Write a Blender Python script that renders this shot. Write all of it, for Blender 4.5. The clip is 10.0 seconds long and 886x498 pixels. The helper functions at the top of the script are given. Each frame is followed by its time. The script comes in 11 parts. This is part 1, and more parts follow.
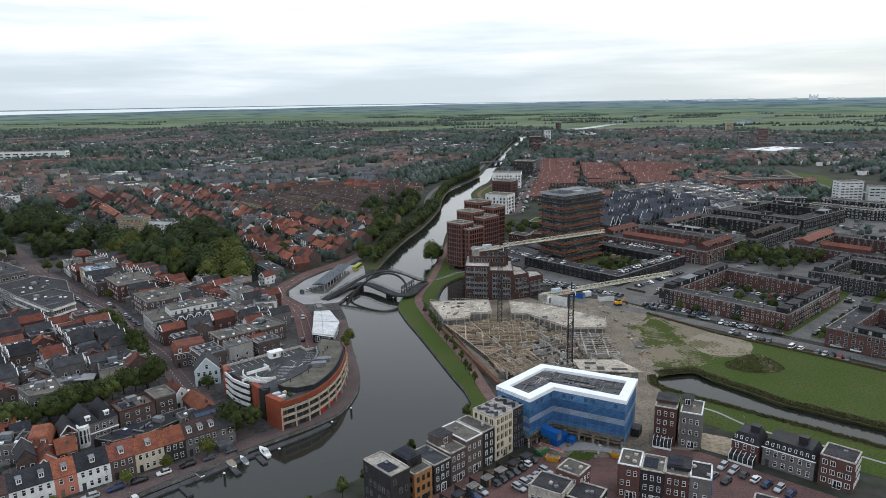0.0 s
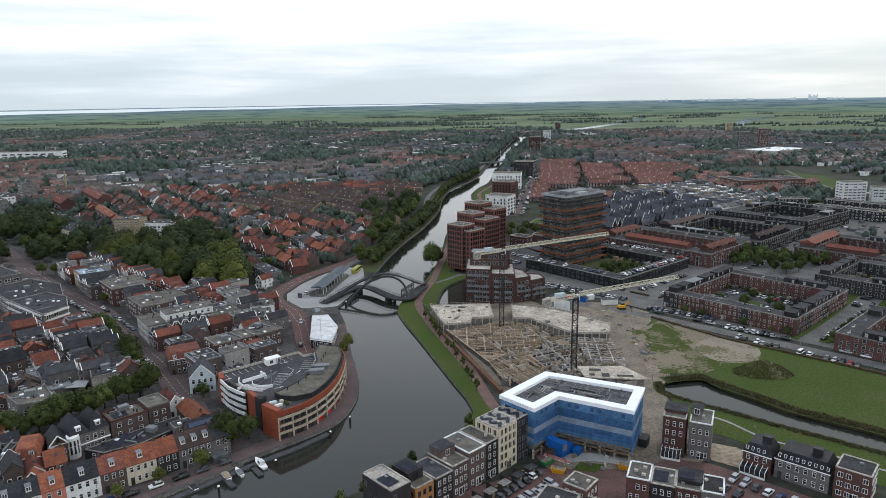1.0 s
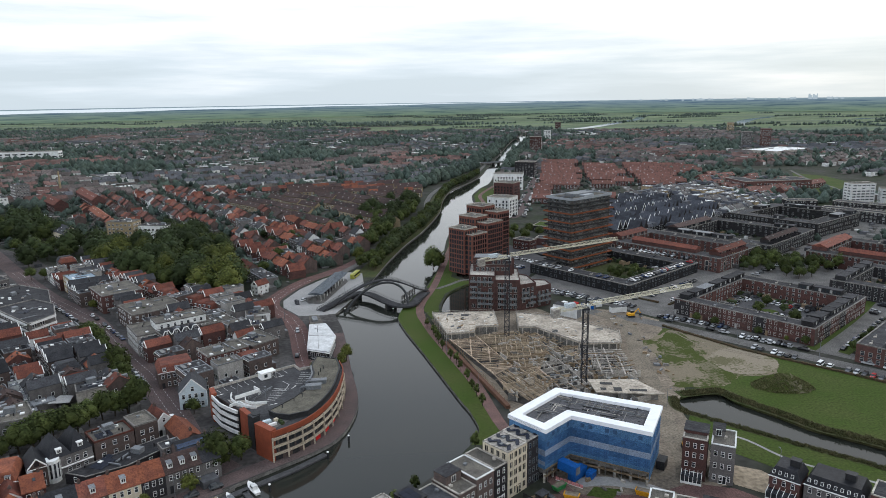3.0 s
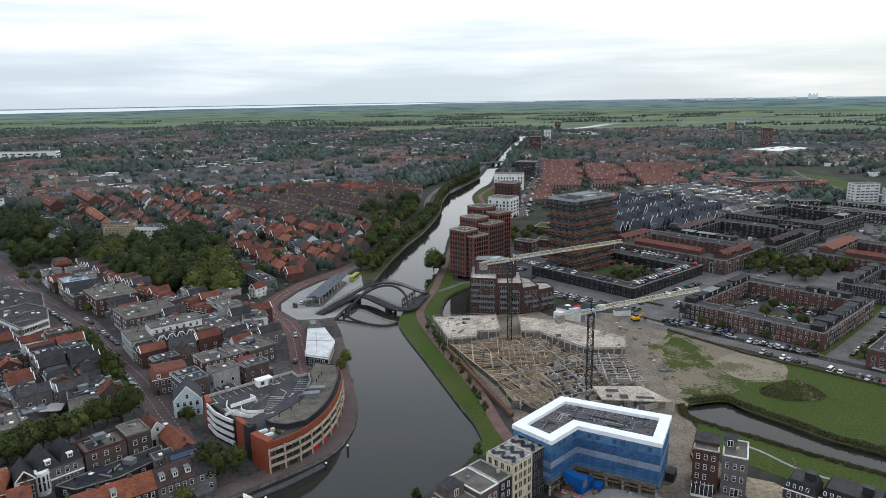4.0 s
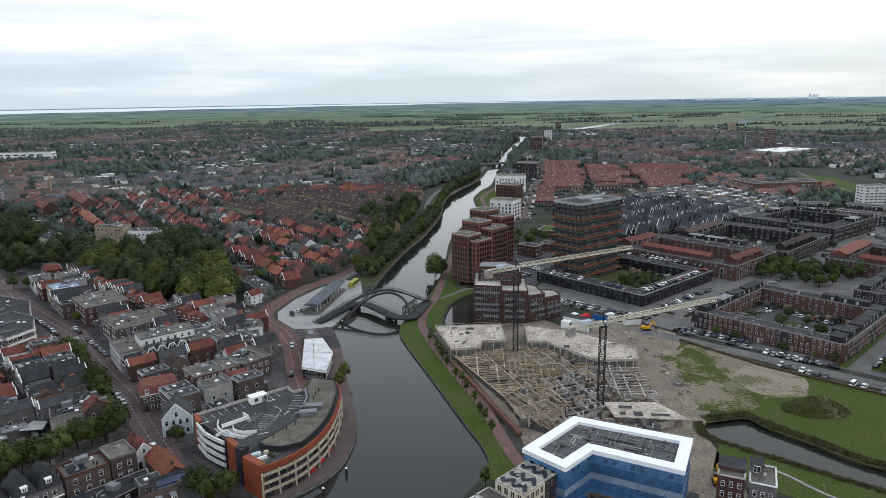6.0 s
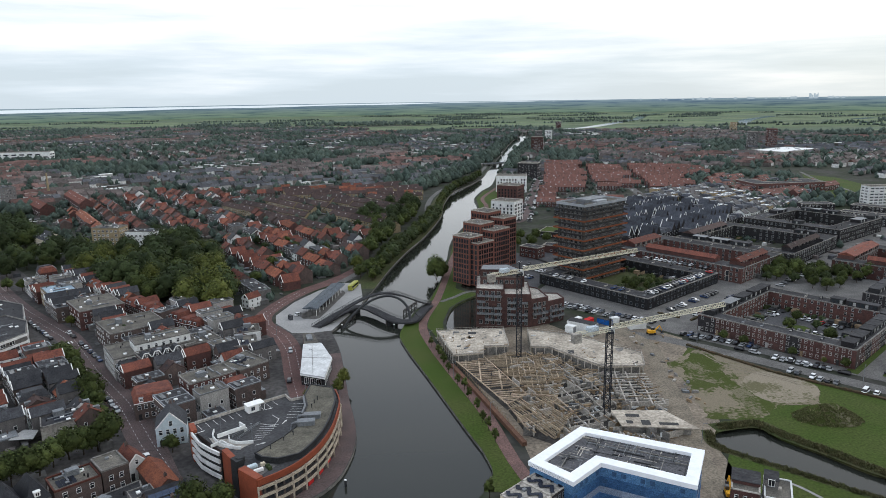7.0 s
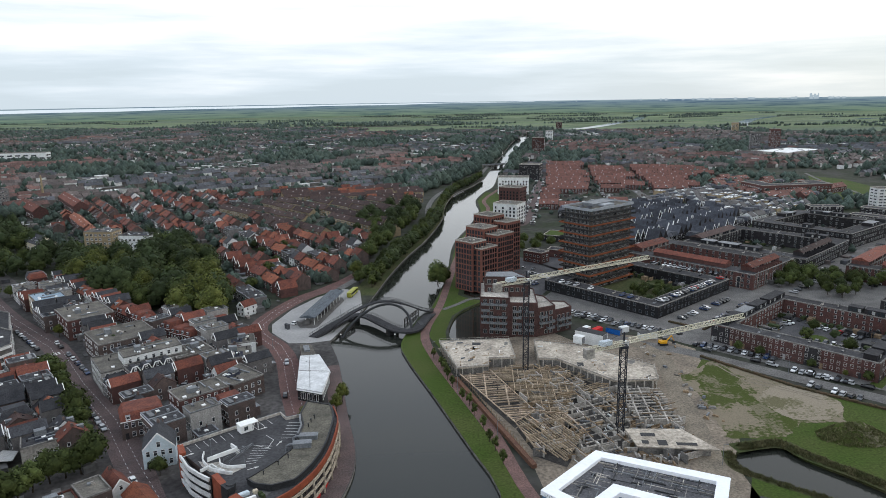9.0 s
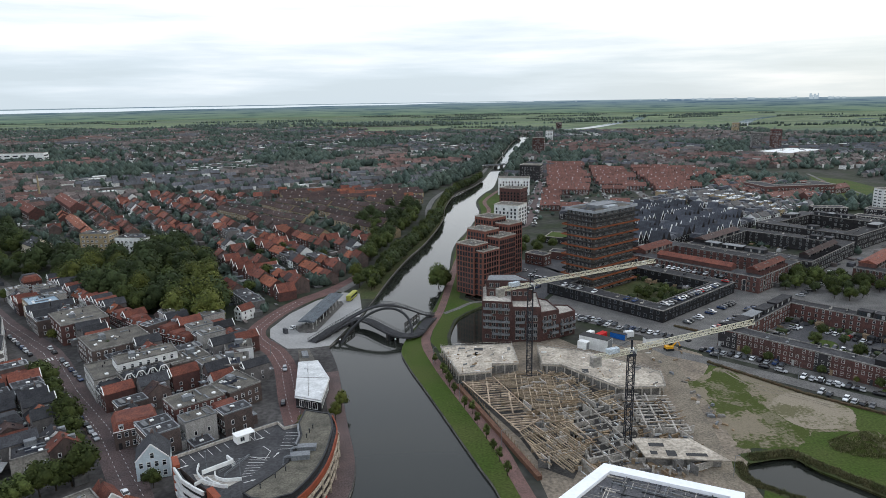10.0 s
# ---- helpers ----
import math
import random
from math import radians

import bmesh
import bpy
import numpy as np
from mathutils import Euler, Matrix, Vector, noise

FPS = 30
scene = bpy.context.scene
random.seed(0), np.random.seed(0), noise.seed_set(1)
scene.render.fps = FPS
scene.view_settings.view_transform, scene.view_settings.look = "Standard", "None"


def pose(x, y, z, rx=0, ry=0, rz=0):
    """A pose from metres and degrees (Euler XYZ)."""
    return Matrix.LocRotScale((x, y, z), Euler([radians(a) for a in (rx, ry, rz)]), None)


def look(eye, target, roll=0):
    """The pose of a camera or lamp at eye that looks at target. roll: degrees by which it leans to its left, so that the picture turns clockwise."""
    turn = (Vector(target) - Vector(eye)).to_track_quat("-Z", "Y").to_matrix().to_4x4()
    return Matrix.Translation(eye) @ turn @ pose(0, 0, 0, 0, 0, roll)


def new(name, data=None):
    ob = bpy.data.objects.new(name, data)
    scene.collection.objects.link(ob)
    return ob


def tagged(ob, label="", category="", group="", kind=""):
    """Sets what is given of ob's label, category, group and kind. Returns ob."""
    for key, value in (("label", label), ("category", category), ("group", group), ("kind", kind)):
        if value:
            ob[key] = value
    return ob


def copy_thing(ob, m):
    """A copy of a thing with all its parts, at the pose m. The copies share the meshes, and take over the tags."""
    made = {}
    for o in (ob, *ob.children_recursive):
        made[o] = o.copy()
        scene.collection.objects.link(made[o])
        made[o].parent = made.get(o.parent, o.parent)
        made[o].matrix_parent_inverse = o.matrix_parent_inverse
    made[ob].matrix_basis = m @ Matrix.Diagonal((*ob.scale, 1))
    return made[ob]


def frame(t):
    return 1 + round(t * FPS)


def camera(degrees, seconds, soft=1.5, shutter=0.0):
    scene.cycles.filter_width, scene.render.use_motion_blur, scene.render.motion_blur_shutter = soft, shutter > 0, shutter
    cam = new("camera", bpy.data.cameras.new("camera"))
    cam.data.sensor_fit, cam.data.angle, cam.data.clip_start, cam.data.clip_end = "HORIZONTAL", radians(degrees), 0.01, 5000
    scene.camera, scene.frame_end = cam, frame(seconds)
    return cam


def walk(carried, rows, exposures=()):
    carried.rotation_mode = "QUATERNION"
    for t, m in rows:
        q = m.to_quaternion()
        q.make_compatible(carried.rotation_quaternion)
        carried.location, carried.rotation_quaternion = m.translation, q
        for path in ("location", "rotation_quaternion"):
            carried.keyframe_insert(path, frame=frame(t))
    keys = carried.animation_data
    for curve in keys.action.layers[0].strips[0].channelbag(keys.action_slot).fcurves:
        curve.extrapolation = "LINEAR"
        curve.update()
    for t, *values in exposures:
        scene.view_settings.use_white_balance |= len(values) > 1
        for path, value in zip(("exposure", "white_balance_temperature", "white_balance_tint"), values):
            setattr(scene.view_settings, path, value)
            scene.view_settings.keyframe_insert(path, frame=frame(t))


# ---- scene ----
cam = camera(66.8, 10.0, soft=0.5)
PATH = [
    (0, (0.415, -0.04, 104.392), (0.382, 1.912, 103.957), -0.87),
    (0.5, (-0.025, 3.214, 104.4), (-0.057, 5.166, 103.964), -0.87),
    (1, (-0.447, 6.441, 104.431), (-0.477, 8.393, 103.996), -0.87),
    (1.5, (-0.93, 9.682, 104.512), (-0.96, 11.633, 104.076), -0.87),
    (2, (-1.417, 12.945, 104.549), (-1.446, 14.896, 104.112), -0.87),
    (2.5, (-1.862, 16.17, 104.566), (-1.89, 18.121, 104.13), -0.87),
    (4, (-3.067, 25.749, 104.67), (-3.092, 27.7, 104.232), -0.87),
    (4.5, (-3.511, 28.898, 104.67), (-3.536, 30.849, 104.232), -0.87),
    (5, (-3.891, 32.088, 104.684), (-3.915, 34.039, 104.246), -0.87),
    (5.5, (-4.323, 35.321, 104.716), (-4.346, 37.273, 104.279), -0.87),
    (7, (-5.563, 44.812, 104.844), (-5.585, 46.764, 104.405), -0.87),
    (7.5, (-5.969, 47.961, 104.873), (-5.99, 49.912, 104.435), -0.87),
    (8, (-6.365, 51.077, 104.909), (-6.386, 53.029, 104.471), -0.87),
    (8.5, (-6.772, 54.174, 104.95), (-6.793, 56.126, 104.512), -0.87),
    (9, (-7.204, 57.227, 105.016), (-7.224, 59.178, 104.578), -0.87),
    (9.5, (-7.646, 60.244, 105.069), (-7.665, 62.196, 104.631), -0.87),
    (10, (-8.131, 63.317, 105.114), (-8.149, 65.268, 104.676), -0.87),
]
walk(cam, [(t, look(eye, target, roll)) for t, eye, target, roll in PATH], [(0, 0.32, 6250, 10), (10, 0.32, 6250, 10)])

# ---- light ----
world = bpy.data.worlds.new("world")
scene.world = world
world.use_nodes = True


def build_sky():
    nt = world.node_tree
    nt.nodes.clear()
    N, K = nt.nodes.new, nt.links.new
    out, bg = N("ShaderNodeOutputWorld"), N("ShaderNodeBackground")
    sky = N("ShaderNodeTexSky")
    sky.sky_type, sky.sun_disc = "NISHITA", False
    sky.sun_elevation, sky.sun_rotation = radians(32), radians(50)
    dim = N("ShaderNodeVectorMath")
    dim.operation = "SCALE"
    dim.inputs["Scale"].default_value = 0.09
    K(sky.outputs["Color"], dim.inputs[0])
    tc, sep = N("ShaderNodeTexCoord"), N("ShaderNodeSeparateXYZ")
    K(tc.outputs["Generated"], sep.inputs[0])
    # a cloud deck: grey and streaky low down, bright above
    ramp = N("ShaderNodeValToRGB")
    e = ramp.color_ramp.elements
    e[0].position, e[0].color = 0.0, (0.56, 0.63, 0.67, 1)
    e[1].position, e[1].color = 0.15, (1.12, 1.14, 1.14, 1)
    for p, c in ((0.03, (0.63, 0.7, 0.745, 1)), (0.055, (0.74, 0.79, 0.82, 1)), (0.08, (0.86, 0.89, 0.9, 1)), (0.11, (1.02, 1.04, 1.04, 1)), (0.42, (0.98, 1.02, 1.075, 1)), (0.6, (0.76, 0.835, 0.95, 1))):
        q = e.new(p)
        q.color = c
    flat = N("ShaderNodeMapping")
    flat.inputs["Scale"].default_value = (1.6, 1.6, 17.0)
    K(tc.outputs["Generated"], flat.inputs["Vector"])
    streak = N("ShaderNodeTexNoise")
    streak.inputs["Scale"].default_value, streak.inputs["Detail"].default_value = 1.7, 7
    streak.inputs["Roughness"].default_value = 0.55
    K(flat.outputs[0], streak.inputs["Vector"])
    wob = N("ShaderNodeMath")
    wob.operation = "MULTIPLY_ADD"
    wob.inputs[1].default_value, wob.inputs[2].default_value = 0.24, -0.125
    K(streak.outputs["Fac"], wob.inputs[0])
    lift = N("ShaderNodeMath")
    lift.operation = "ADD"
    K(sep.outputs["Z"], lift.inputs[0])
    K(wob.outputs[0], lift.inputs[1])
    # the deck thins to the east, where the light is warmer
    east = N("ShaderNodeMath")
    east.operation = "MULTIPLY_ADD"
    east.inputs[1].default_value = 0.026
    K(sep.outputs["X"], east.inputs[0])
    K(lift.outputs[0], east.inputs[2])
    K(east.outputs[0], ramp.inputs[0])
    warm, wr = N("ShaderNodeMix"), N("ShaderNodeMapRange")
    warm.data_type, warm.blend_type = "RGBA", "MULTIPLY"
    wr.inputs["From Min"].default_value, wr.inputs["From Max"].default_value = 0.05, 0.6
    K(sep.outputs["X"], wr.inputs["Value"])
    K(wr.outputs[0], warm.inputs["Factor"])
    K(ramp.outputs[0], warm.inputs[6])
    warm.inputs[7].default_value = (1.03, 0.985, 0.91, 1)
    mix = N("ShaderNodeMix")
    mix.data_type = "RGBA"
    mix.inputs["Factor"].default_value = 0.93
    K(dim.outputs[0], mix.inputs[6])
    K(warm.outputs[2], mix.inputs[7])
    K(mix.outputs[2], bg.inputs["Color"])
    bg.inputs["Strength"].default_value = 1.0
    K(bg.outputs[0], out.inputs[0])


build_sky()
sun = new("sun", bpy.data.lights.new("sun", "SUN"))
sun.data.energy, sun.data.angle, sun.data.color = 0.6, radians(20), (1.0, 0.97, 0.93)
sun.matrix_world = look((300, 250, 300), (0, 0, 0))

# ---- materials ----
MATS = {}


def mat(name, c1, c2=None, scale=0.5, rough=0.85, fine=6.0, bump=0.0, metal=0.0, rnd=0.0, island=0.0, spec=0.14, where="Object", rows=0.0, fineamt=0.35):
    """A surface of two colours in patches of 1/scale metres, a finer grain, and a shift from piece to piece."""
    if name in MATS:
        return MATS[name]
    m = bpy.data.materials.new(name)
    m.use_nodes = True
    nt = m.node_tree
    N, K = nt.nodes.new, nt.links.new
    b = nt.nodes["Principled BSDF"]
    b.inputs["Roughness"].default_value, b.inputs["Metallic"].default_value = rough, metal
    b.inputs["Specular IOR Level"].default_value = spec
    c2 = c2 or tuple(v * 0.75 for v in c1)
    tc = N("ShaderNodeTexCoord")
    if where == "World":
        vec = N("ShaderNodeNewGeometry").outputs["Position"]
    else:
        vec = tc.outputs["Object"]
    n1, n2 = N("ShaderNodeTexNoise"), N("ShaderNodeTexNoise")
    n1.inputs["Scale"].default_value, n1.inputs["Detail"].default_value = scale, 4
    n2.inputs["Scale"].default_value, n2.inputs["Detail"].default_value = scale * fine, 3
    K(vec, n1.inputs["Vector"]), K(vec, n2.inputs["Vector"])
    ramp = N("ShaderNodeValToRGB")
    e = ramp.color_ramp.elements
    e[0].position, e[0].color, e[1].position, e[1].color = 0.36, (*c1, 1), 0.66, (*c2, 1)
    K(n1.outputs["Fac"], ramp.inputs[0])
    val = N("ShaderNodeMapRange")
    val.inputs["From Min"].default_value, val.inputs["From Max"].default_value = 0.3, 0.7
    val.inputs["To Min"].default_value, val.inputs["To Max"].default_value = 1 - fineamt, 1 + fineamt
    K(n2.outputs["Fac"], val.inputs["Value"])
    hsv = N("ShaderNodeHueSaturation")
    K(ramp.outputs[0], hsv.inputs["Color"])
    last = val.outputs[0]
    for amount, node, sock in ((rnd, "ShaderNodeObjectInfo", "Random"), (island, "ShaderNodeNewGeometry", "Random Per Island")):
        if amount:
            r, k = N("ShaderNodeMapRange"), N("ShaderNodeMath")
            r.inputs["To Min"].default_value, r.inputs["To Max"].default_value = 1 - amount, 1 + amount
            K(N(node).outputs[sock], r.inputs["Value"])
            k.operation = "MULTIPLY"
            K(r.outputs[0], k.inputs[0]), K(last, k.inputs[1])
            last = k.outputs[0]
    if rows:
        w, k = N("ShaderNodeTexWave"), N("ShaderNodeMapRange")
        w.wave_type, w.bands_direction = "BANDS", "Z"
        w.inputs["Scale"].default_value, w.inputs["Distortion"].default_value = rows, 0.6
        K(vec, w.inputs["Vector"])
        k.inputs["To Min"].default_value, k.inputs["To Max"].default_value = 0.72, 1.1
        K(w.outputs["Fac"], k.inputs["Value"])
        k2 = N("ShaderNodeMath")
        k2.operation = "MULTIPLY"
        K(k.outputs[0], k2.inputs[0]), K(last, k2.inputs[1])
        last = k2.outputs[0]
    K(last, hsv.inputs["Value"])
    K(hsv.outputs[0], b.inputs["Base Color"])
    if bump:
        bp = N("ShaderNodeBump")
        bp.inputs["Strength"].default_value, bp.inputs["Distance"].default_value = bump, 0.1
        K(n2.outputs["Fac"], bp.inputs["Height"])
        K(bp.outputs[0], b.inputs["Normal"])
    MATS[name] = m
    return m


ZINC = mat("zinc_trim", (0.2, 0.21, 0.22), (0.15, 0.16, 0.17), 0.6, 0.6, 5, rnd=0.2)
RED_TILE = mat("red_tile", (0.18, 0.064, 0.044), (0.115, 0.047, 0.037), 0.35, 0.8, 7, 0.3, rnd=0.3, rows=3.0)
ORANGE_TILE = mat("orange_tile", (0.27, 0.095, 0.052), (0.17, 0.063, 0.042), 0.35, 0.8, 7, 0.3, rnd=0.25, rows=3.0)
BROWN_TILE = mat("brown_tile", (0.07, 0.045, 0.04), (0.05, 0.037, 0.035), 0.35, 0.8, 7, 0.3, rnd=0.3, rows=3.0)
DARK_TILE = mat("dark_tile", (0.034, 0.035, 0.04), (0.022, 0.023, 0.027), 0.35, 0.55, 7, 0.3, rnd=0.3, rows=3.0)
GREY_TILE = mat("grey_tile", (0.054, 0.056, 0.062), (0.036, 0.037, 0.042), 0.35, 0.7, 7, 0.3, rnd=0.3, rows=3.0)
BITUMEN = mat("bitumen", (0.048, 0.048, 0.051), (0.027, 0.027, 0.03), 0.3, 0.85, 5, 0.2, rnd=0.3)
GRAVEL = mat("roof_gravel", (0.13, 0.12, 0.103), (0.078, 0.073, 0.065), 0.3, 0.95, 9, 0.4, rnd=0.2)
BRICK_RED = mat("brick_red", (0.105, 0.052, 0.046), (0.072, 0.042, 0.038), 0.6, 0.9, 9, 0.3, rnd=0.22)
BRICK_BROWN = mat("brick_brown", (0.118, 0.088, 0.078), (0.08, 0.064, 0.06), 0.6, 0.9, 9, 0.3, rnd=0.25)
BRICK_DARK = mat("brick_dark", (0.034, 0.032, 0.034), (0.023, 0.022, 0.024), 0.6, 0.85, 9, 0.3, rnd=0.25)
BRICK_YELLOW = mat("brick_yellow", (0.33, 0.26, 0.16), (0.25, 0.2, 0.13), 0.6, 0.9, 9, 0.2, rnd=0.2)
BRICK_GREY = mat("brick_grey", (0.16, 0.15, 0.147), (0.115, 0.11, 0.108), 0.6, 0.9, 9, 0.2, rnd=0.2)
WHITE = mat("white_render", (0.72, 0.73, 0.72), (0.57, 0.58, 0.57), 0.3, 0.8, 6, 0.1, rnd=0.12, fineamt=0.12)
CREAM = mat("cream_render", (0.62, 0.55, 0.42), (0.52, 0.46, 0.36), 0.3, 0.8, 6, 0.1, rnd=0.1, fineamt=0.12)
PALE_BLUE = mat("pale_blue_render", (0.55, 0.62, 0.66), (0.46, 0.54, 0.58), 0.3, 0.8, 6, fineamt=0.12)
SALMON = mat("salmon_render", (0.5, 0.2, 0.14), (0.42, 0.17, 0.13), 0.3, 0.8, 6, fineamt=0.12)
CONCRETE = mat("concrete", (0.42, 0.39, 0.345), (0.28, 0.262, 0.235), 0.25, 0.9, 6, 0.3, rnd=0.15)
CONCRETE_OLD = mat("concrete_aged", (0.22, 0.21, 0.195), (0.12, 0.115, 0.108), 0.3, 0.95, 6, 0.4, rnd=0.2)
PAINT_WHITE = mat("white_paint", (0.8, 0.8, 0.78), (0.7, 0.7, 0.69), 0.6, 0.5, 5, fineamt=0.06)
GLASS = mat("window_glass", (0.035, 0.04, 0.046), (0.02, 0.024, 0.028), 0.5, 0.08, 4, rnd=0.5, spec=0.6)
FRAME_GREY = mat("grey_frame", (0.36, 0.36, 0.35), (0.3, 0.3, 0.29), 1.0, 0.6)
STEEL_DARK = mat("dark_steel", (0.035, 0.036, 0.038), (0.025, 0.026, 0.028), 0.8, 0.5, 5, rnd=0.1)
STEEL_GREY = mat("grey_steel", (0.18, 0.19, 0.2), (0.13, 0.14, 0.15), 0.8, 0.5, 5)
SOLAR = mat("solar_panel", (0.018, 0.022, 0.035), (0.012, 0.015, 0.025), 1.0, 0.5, 5, rnd=0.3, spec=0.15)
RUST = mat("orange_panel", (0.25, 0.066, 0.034), (0.195, 0.054, 0.03), 0.5, 0.6, 6, rnd=0.1, fineamt=0.15)
WOOD = mat("weathered_wood", (0.26, 0.19, 0.12), (0.16, 0.12, 0.08), 0.8, 0.9, 6, 0.2, rnd=0.2)
BLUE_NET = mat("blue_netting", (0.10, 0.20, 0.34), (0.07, 0.14, 0.25), 0.35, 0.7, 8, 0.3, rnd=0.1)
BLUE = mat("blue_steel", (0.015, 0.11, 0.38), (0.012, 0.085, 0.3), 0.8, 0.45, 5)
YELLOW = mat("yellow_steel", (0.65, 0.33, 0.02), (0.55, 0.27, 0.02), 0.8, 0.5, 5)
RED = mat("red_paint", (0.5, 0.02, 0.02), (0.42, 0.02, 0.02), 0.8, 0.5, 5)
RUBBER = mat("rubber", (0.02, 0.02, 0.02), (0.03, 0.03, 0.03), 2, 0.9)
LEAF = mat("leaf", (0.062, 0.076, 0.023), (0.036, 0.05, 0.018), 0.25, 0.7, 6, rnd=0.35, island=0.35, spec=0.06)
LEAF_YELLOW = mat("leaf_yellow", (0.092, 0.1, 0.026), (0.056, 0.07, 0.02), 0.25, 0.7, 6, rnd=0.2, island=0.35, spec=0.06)
LEAF_DARK = mat("leaf_dark", (0.044, 0.058, 0.024), (0.026, 0.038, 0.017), 0.25, 0.7, 6, rnd=0.3, island=0.3, spec=0.06)
BARK = mat("bark", (0.07, 0.055, 0.04), (0.045, 0.035, 0.028), 1.5, 0.95, 5, 0.5)
HEDGE = mat("hedge", (0.03, 0.05, 0.02), (0.05, 0.055, 0.025), 0.5, 0.9, 5, 0.8)
ASPHALT = mat("asphalt", (0.08, 0.08, 0.083), (0.058, 0.058, 0.062), 0.12, 0.9, 14, 0.2, where="World")
BRICK_ROAD = mat("brick_paving", (0.12, 0.087, 0.082), (0.088, 0.069, 0.067), 0.15, 0.9, 14, 0.2, where="World")
RED_PAVING = mat("red_paving", (0.135, 0.078, 0.07), (0.1, 0.063, 0.058), 0.2, 0.9, 12, 0.2, where="World")
BIKE_PATH = mat("red_path", (0.165, 0.10, 0.088), (0.125, 0.08, 0.072), 0.2, 0.9, 12, 0.1, where="World")
PAVING = mat("grey_paving", (0.145, 0.14, 0.133), (0.098, 0.095, 0.091), 0.15, 0.9, 12, 0.1, where="World")
PALE_PAVING = mat("pale_paving", (0.32, 0.315, 0.305), (0.25, 0.247, 0.242), 0.08, 0.9, 14, 0.1, where="World", fineamt=0.15)
GRASS = mat("grass", (0.042, 0.069, 0.011), (0.056, 0.072, 0.018), 0.06, 0.95, 22, 0.6, where="World")
GRASS_ROUGH = mat("rough_grass", (0.045, 0.058, 0.02), (0.075, 0.072, 0.036), 0.08, 0.95, 10, 0.8, where="World")
SAND = mat("sandy_ground", (0.31, 0.255, 0.185), (0.21, 0.175, 0.13), 0.06, 0.95, 12, 0.5, where="World")
MUD = mat("site_ground", (0.225, 0.188, 0.145), (0.14, 0.118, 0.094), 0.1, 0.95, 10, 0.6, where="World")
TOWN = mat("town_ground", (0.085, 0.08, 0.077), (0.045, 0.043, 0.042), 0.06, 0.95, 9, 0.3, where="World")
GARDEN = mat("garden_ground", (0.024, 0.032, 0.016), (0.05, 0.048, 0.044), 0.035, 0.95, 6, 0.3, where="World")
LINE = mat("road_marking", (0.6, 0.6, 0.58), (0.5, 0.5, 0.48), 1.0, 0.8)


def water_material():
    m = bpy.data.materials.new("canal_water")
    m.use_nodes = True
    nt = m.node_tree
    N, K = nt.nodes.new, nt.links.new
    b = nt.nodes["Principled BSDF"]
    b.inputs["Base Color"].default_value = (0.022, 0.024, 0.02, 1)
    b.inputs["Roughness"].default_value, b.inputs["IOR"].default_value = 0.06, 1.33
    pos = N("ShaderNodeNewGeometry").outputs["Position"]
    n, n2, add, bp = N("ShaderNodeTexNoise"), N("ShaderNodeTexNoise"), N("ShaderNodeMath"), N("ShaderNodeBump")
    n.inputs["Scale"].default_value, n.inputs["Detail"].default_value = 0.35, 4
    n2.inputs["Scale"].default_value = 0.03
    K(pos, n.inputs["Vector"]), K(pos, n2.inputs["Vector"])
    add.operation = "MULTIPLY"
    K(n.outputs["Fac"], add.inputs[0]), K(n2.outputs["Fac"], add.inputs[1])
    K(add.outputs[0], bp.inputs["Height"])
    bp.inputs["Strength"].default_value, bp.inputs["Distance"].default_value = 0.10, 0.12
    K(bp.outputs[0], b.inputs["Normal"])
    return m


WATER = water_material()

# ---- mesh builders ----


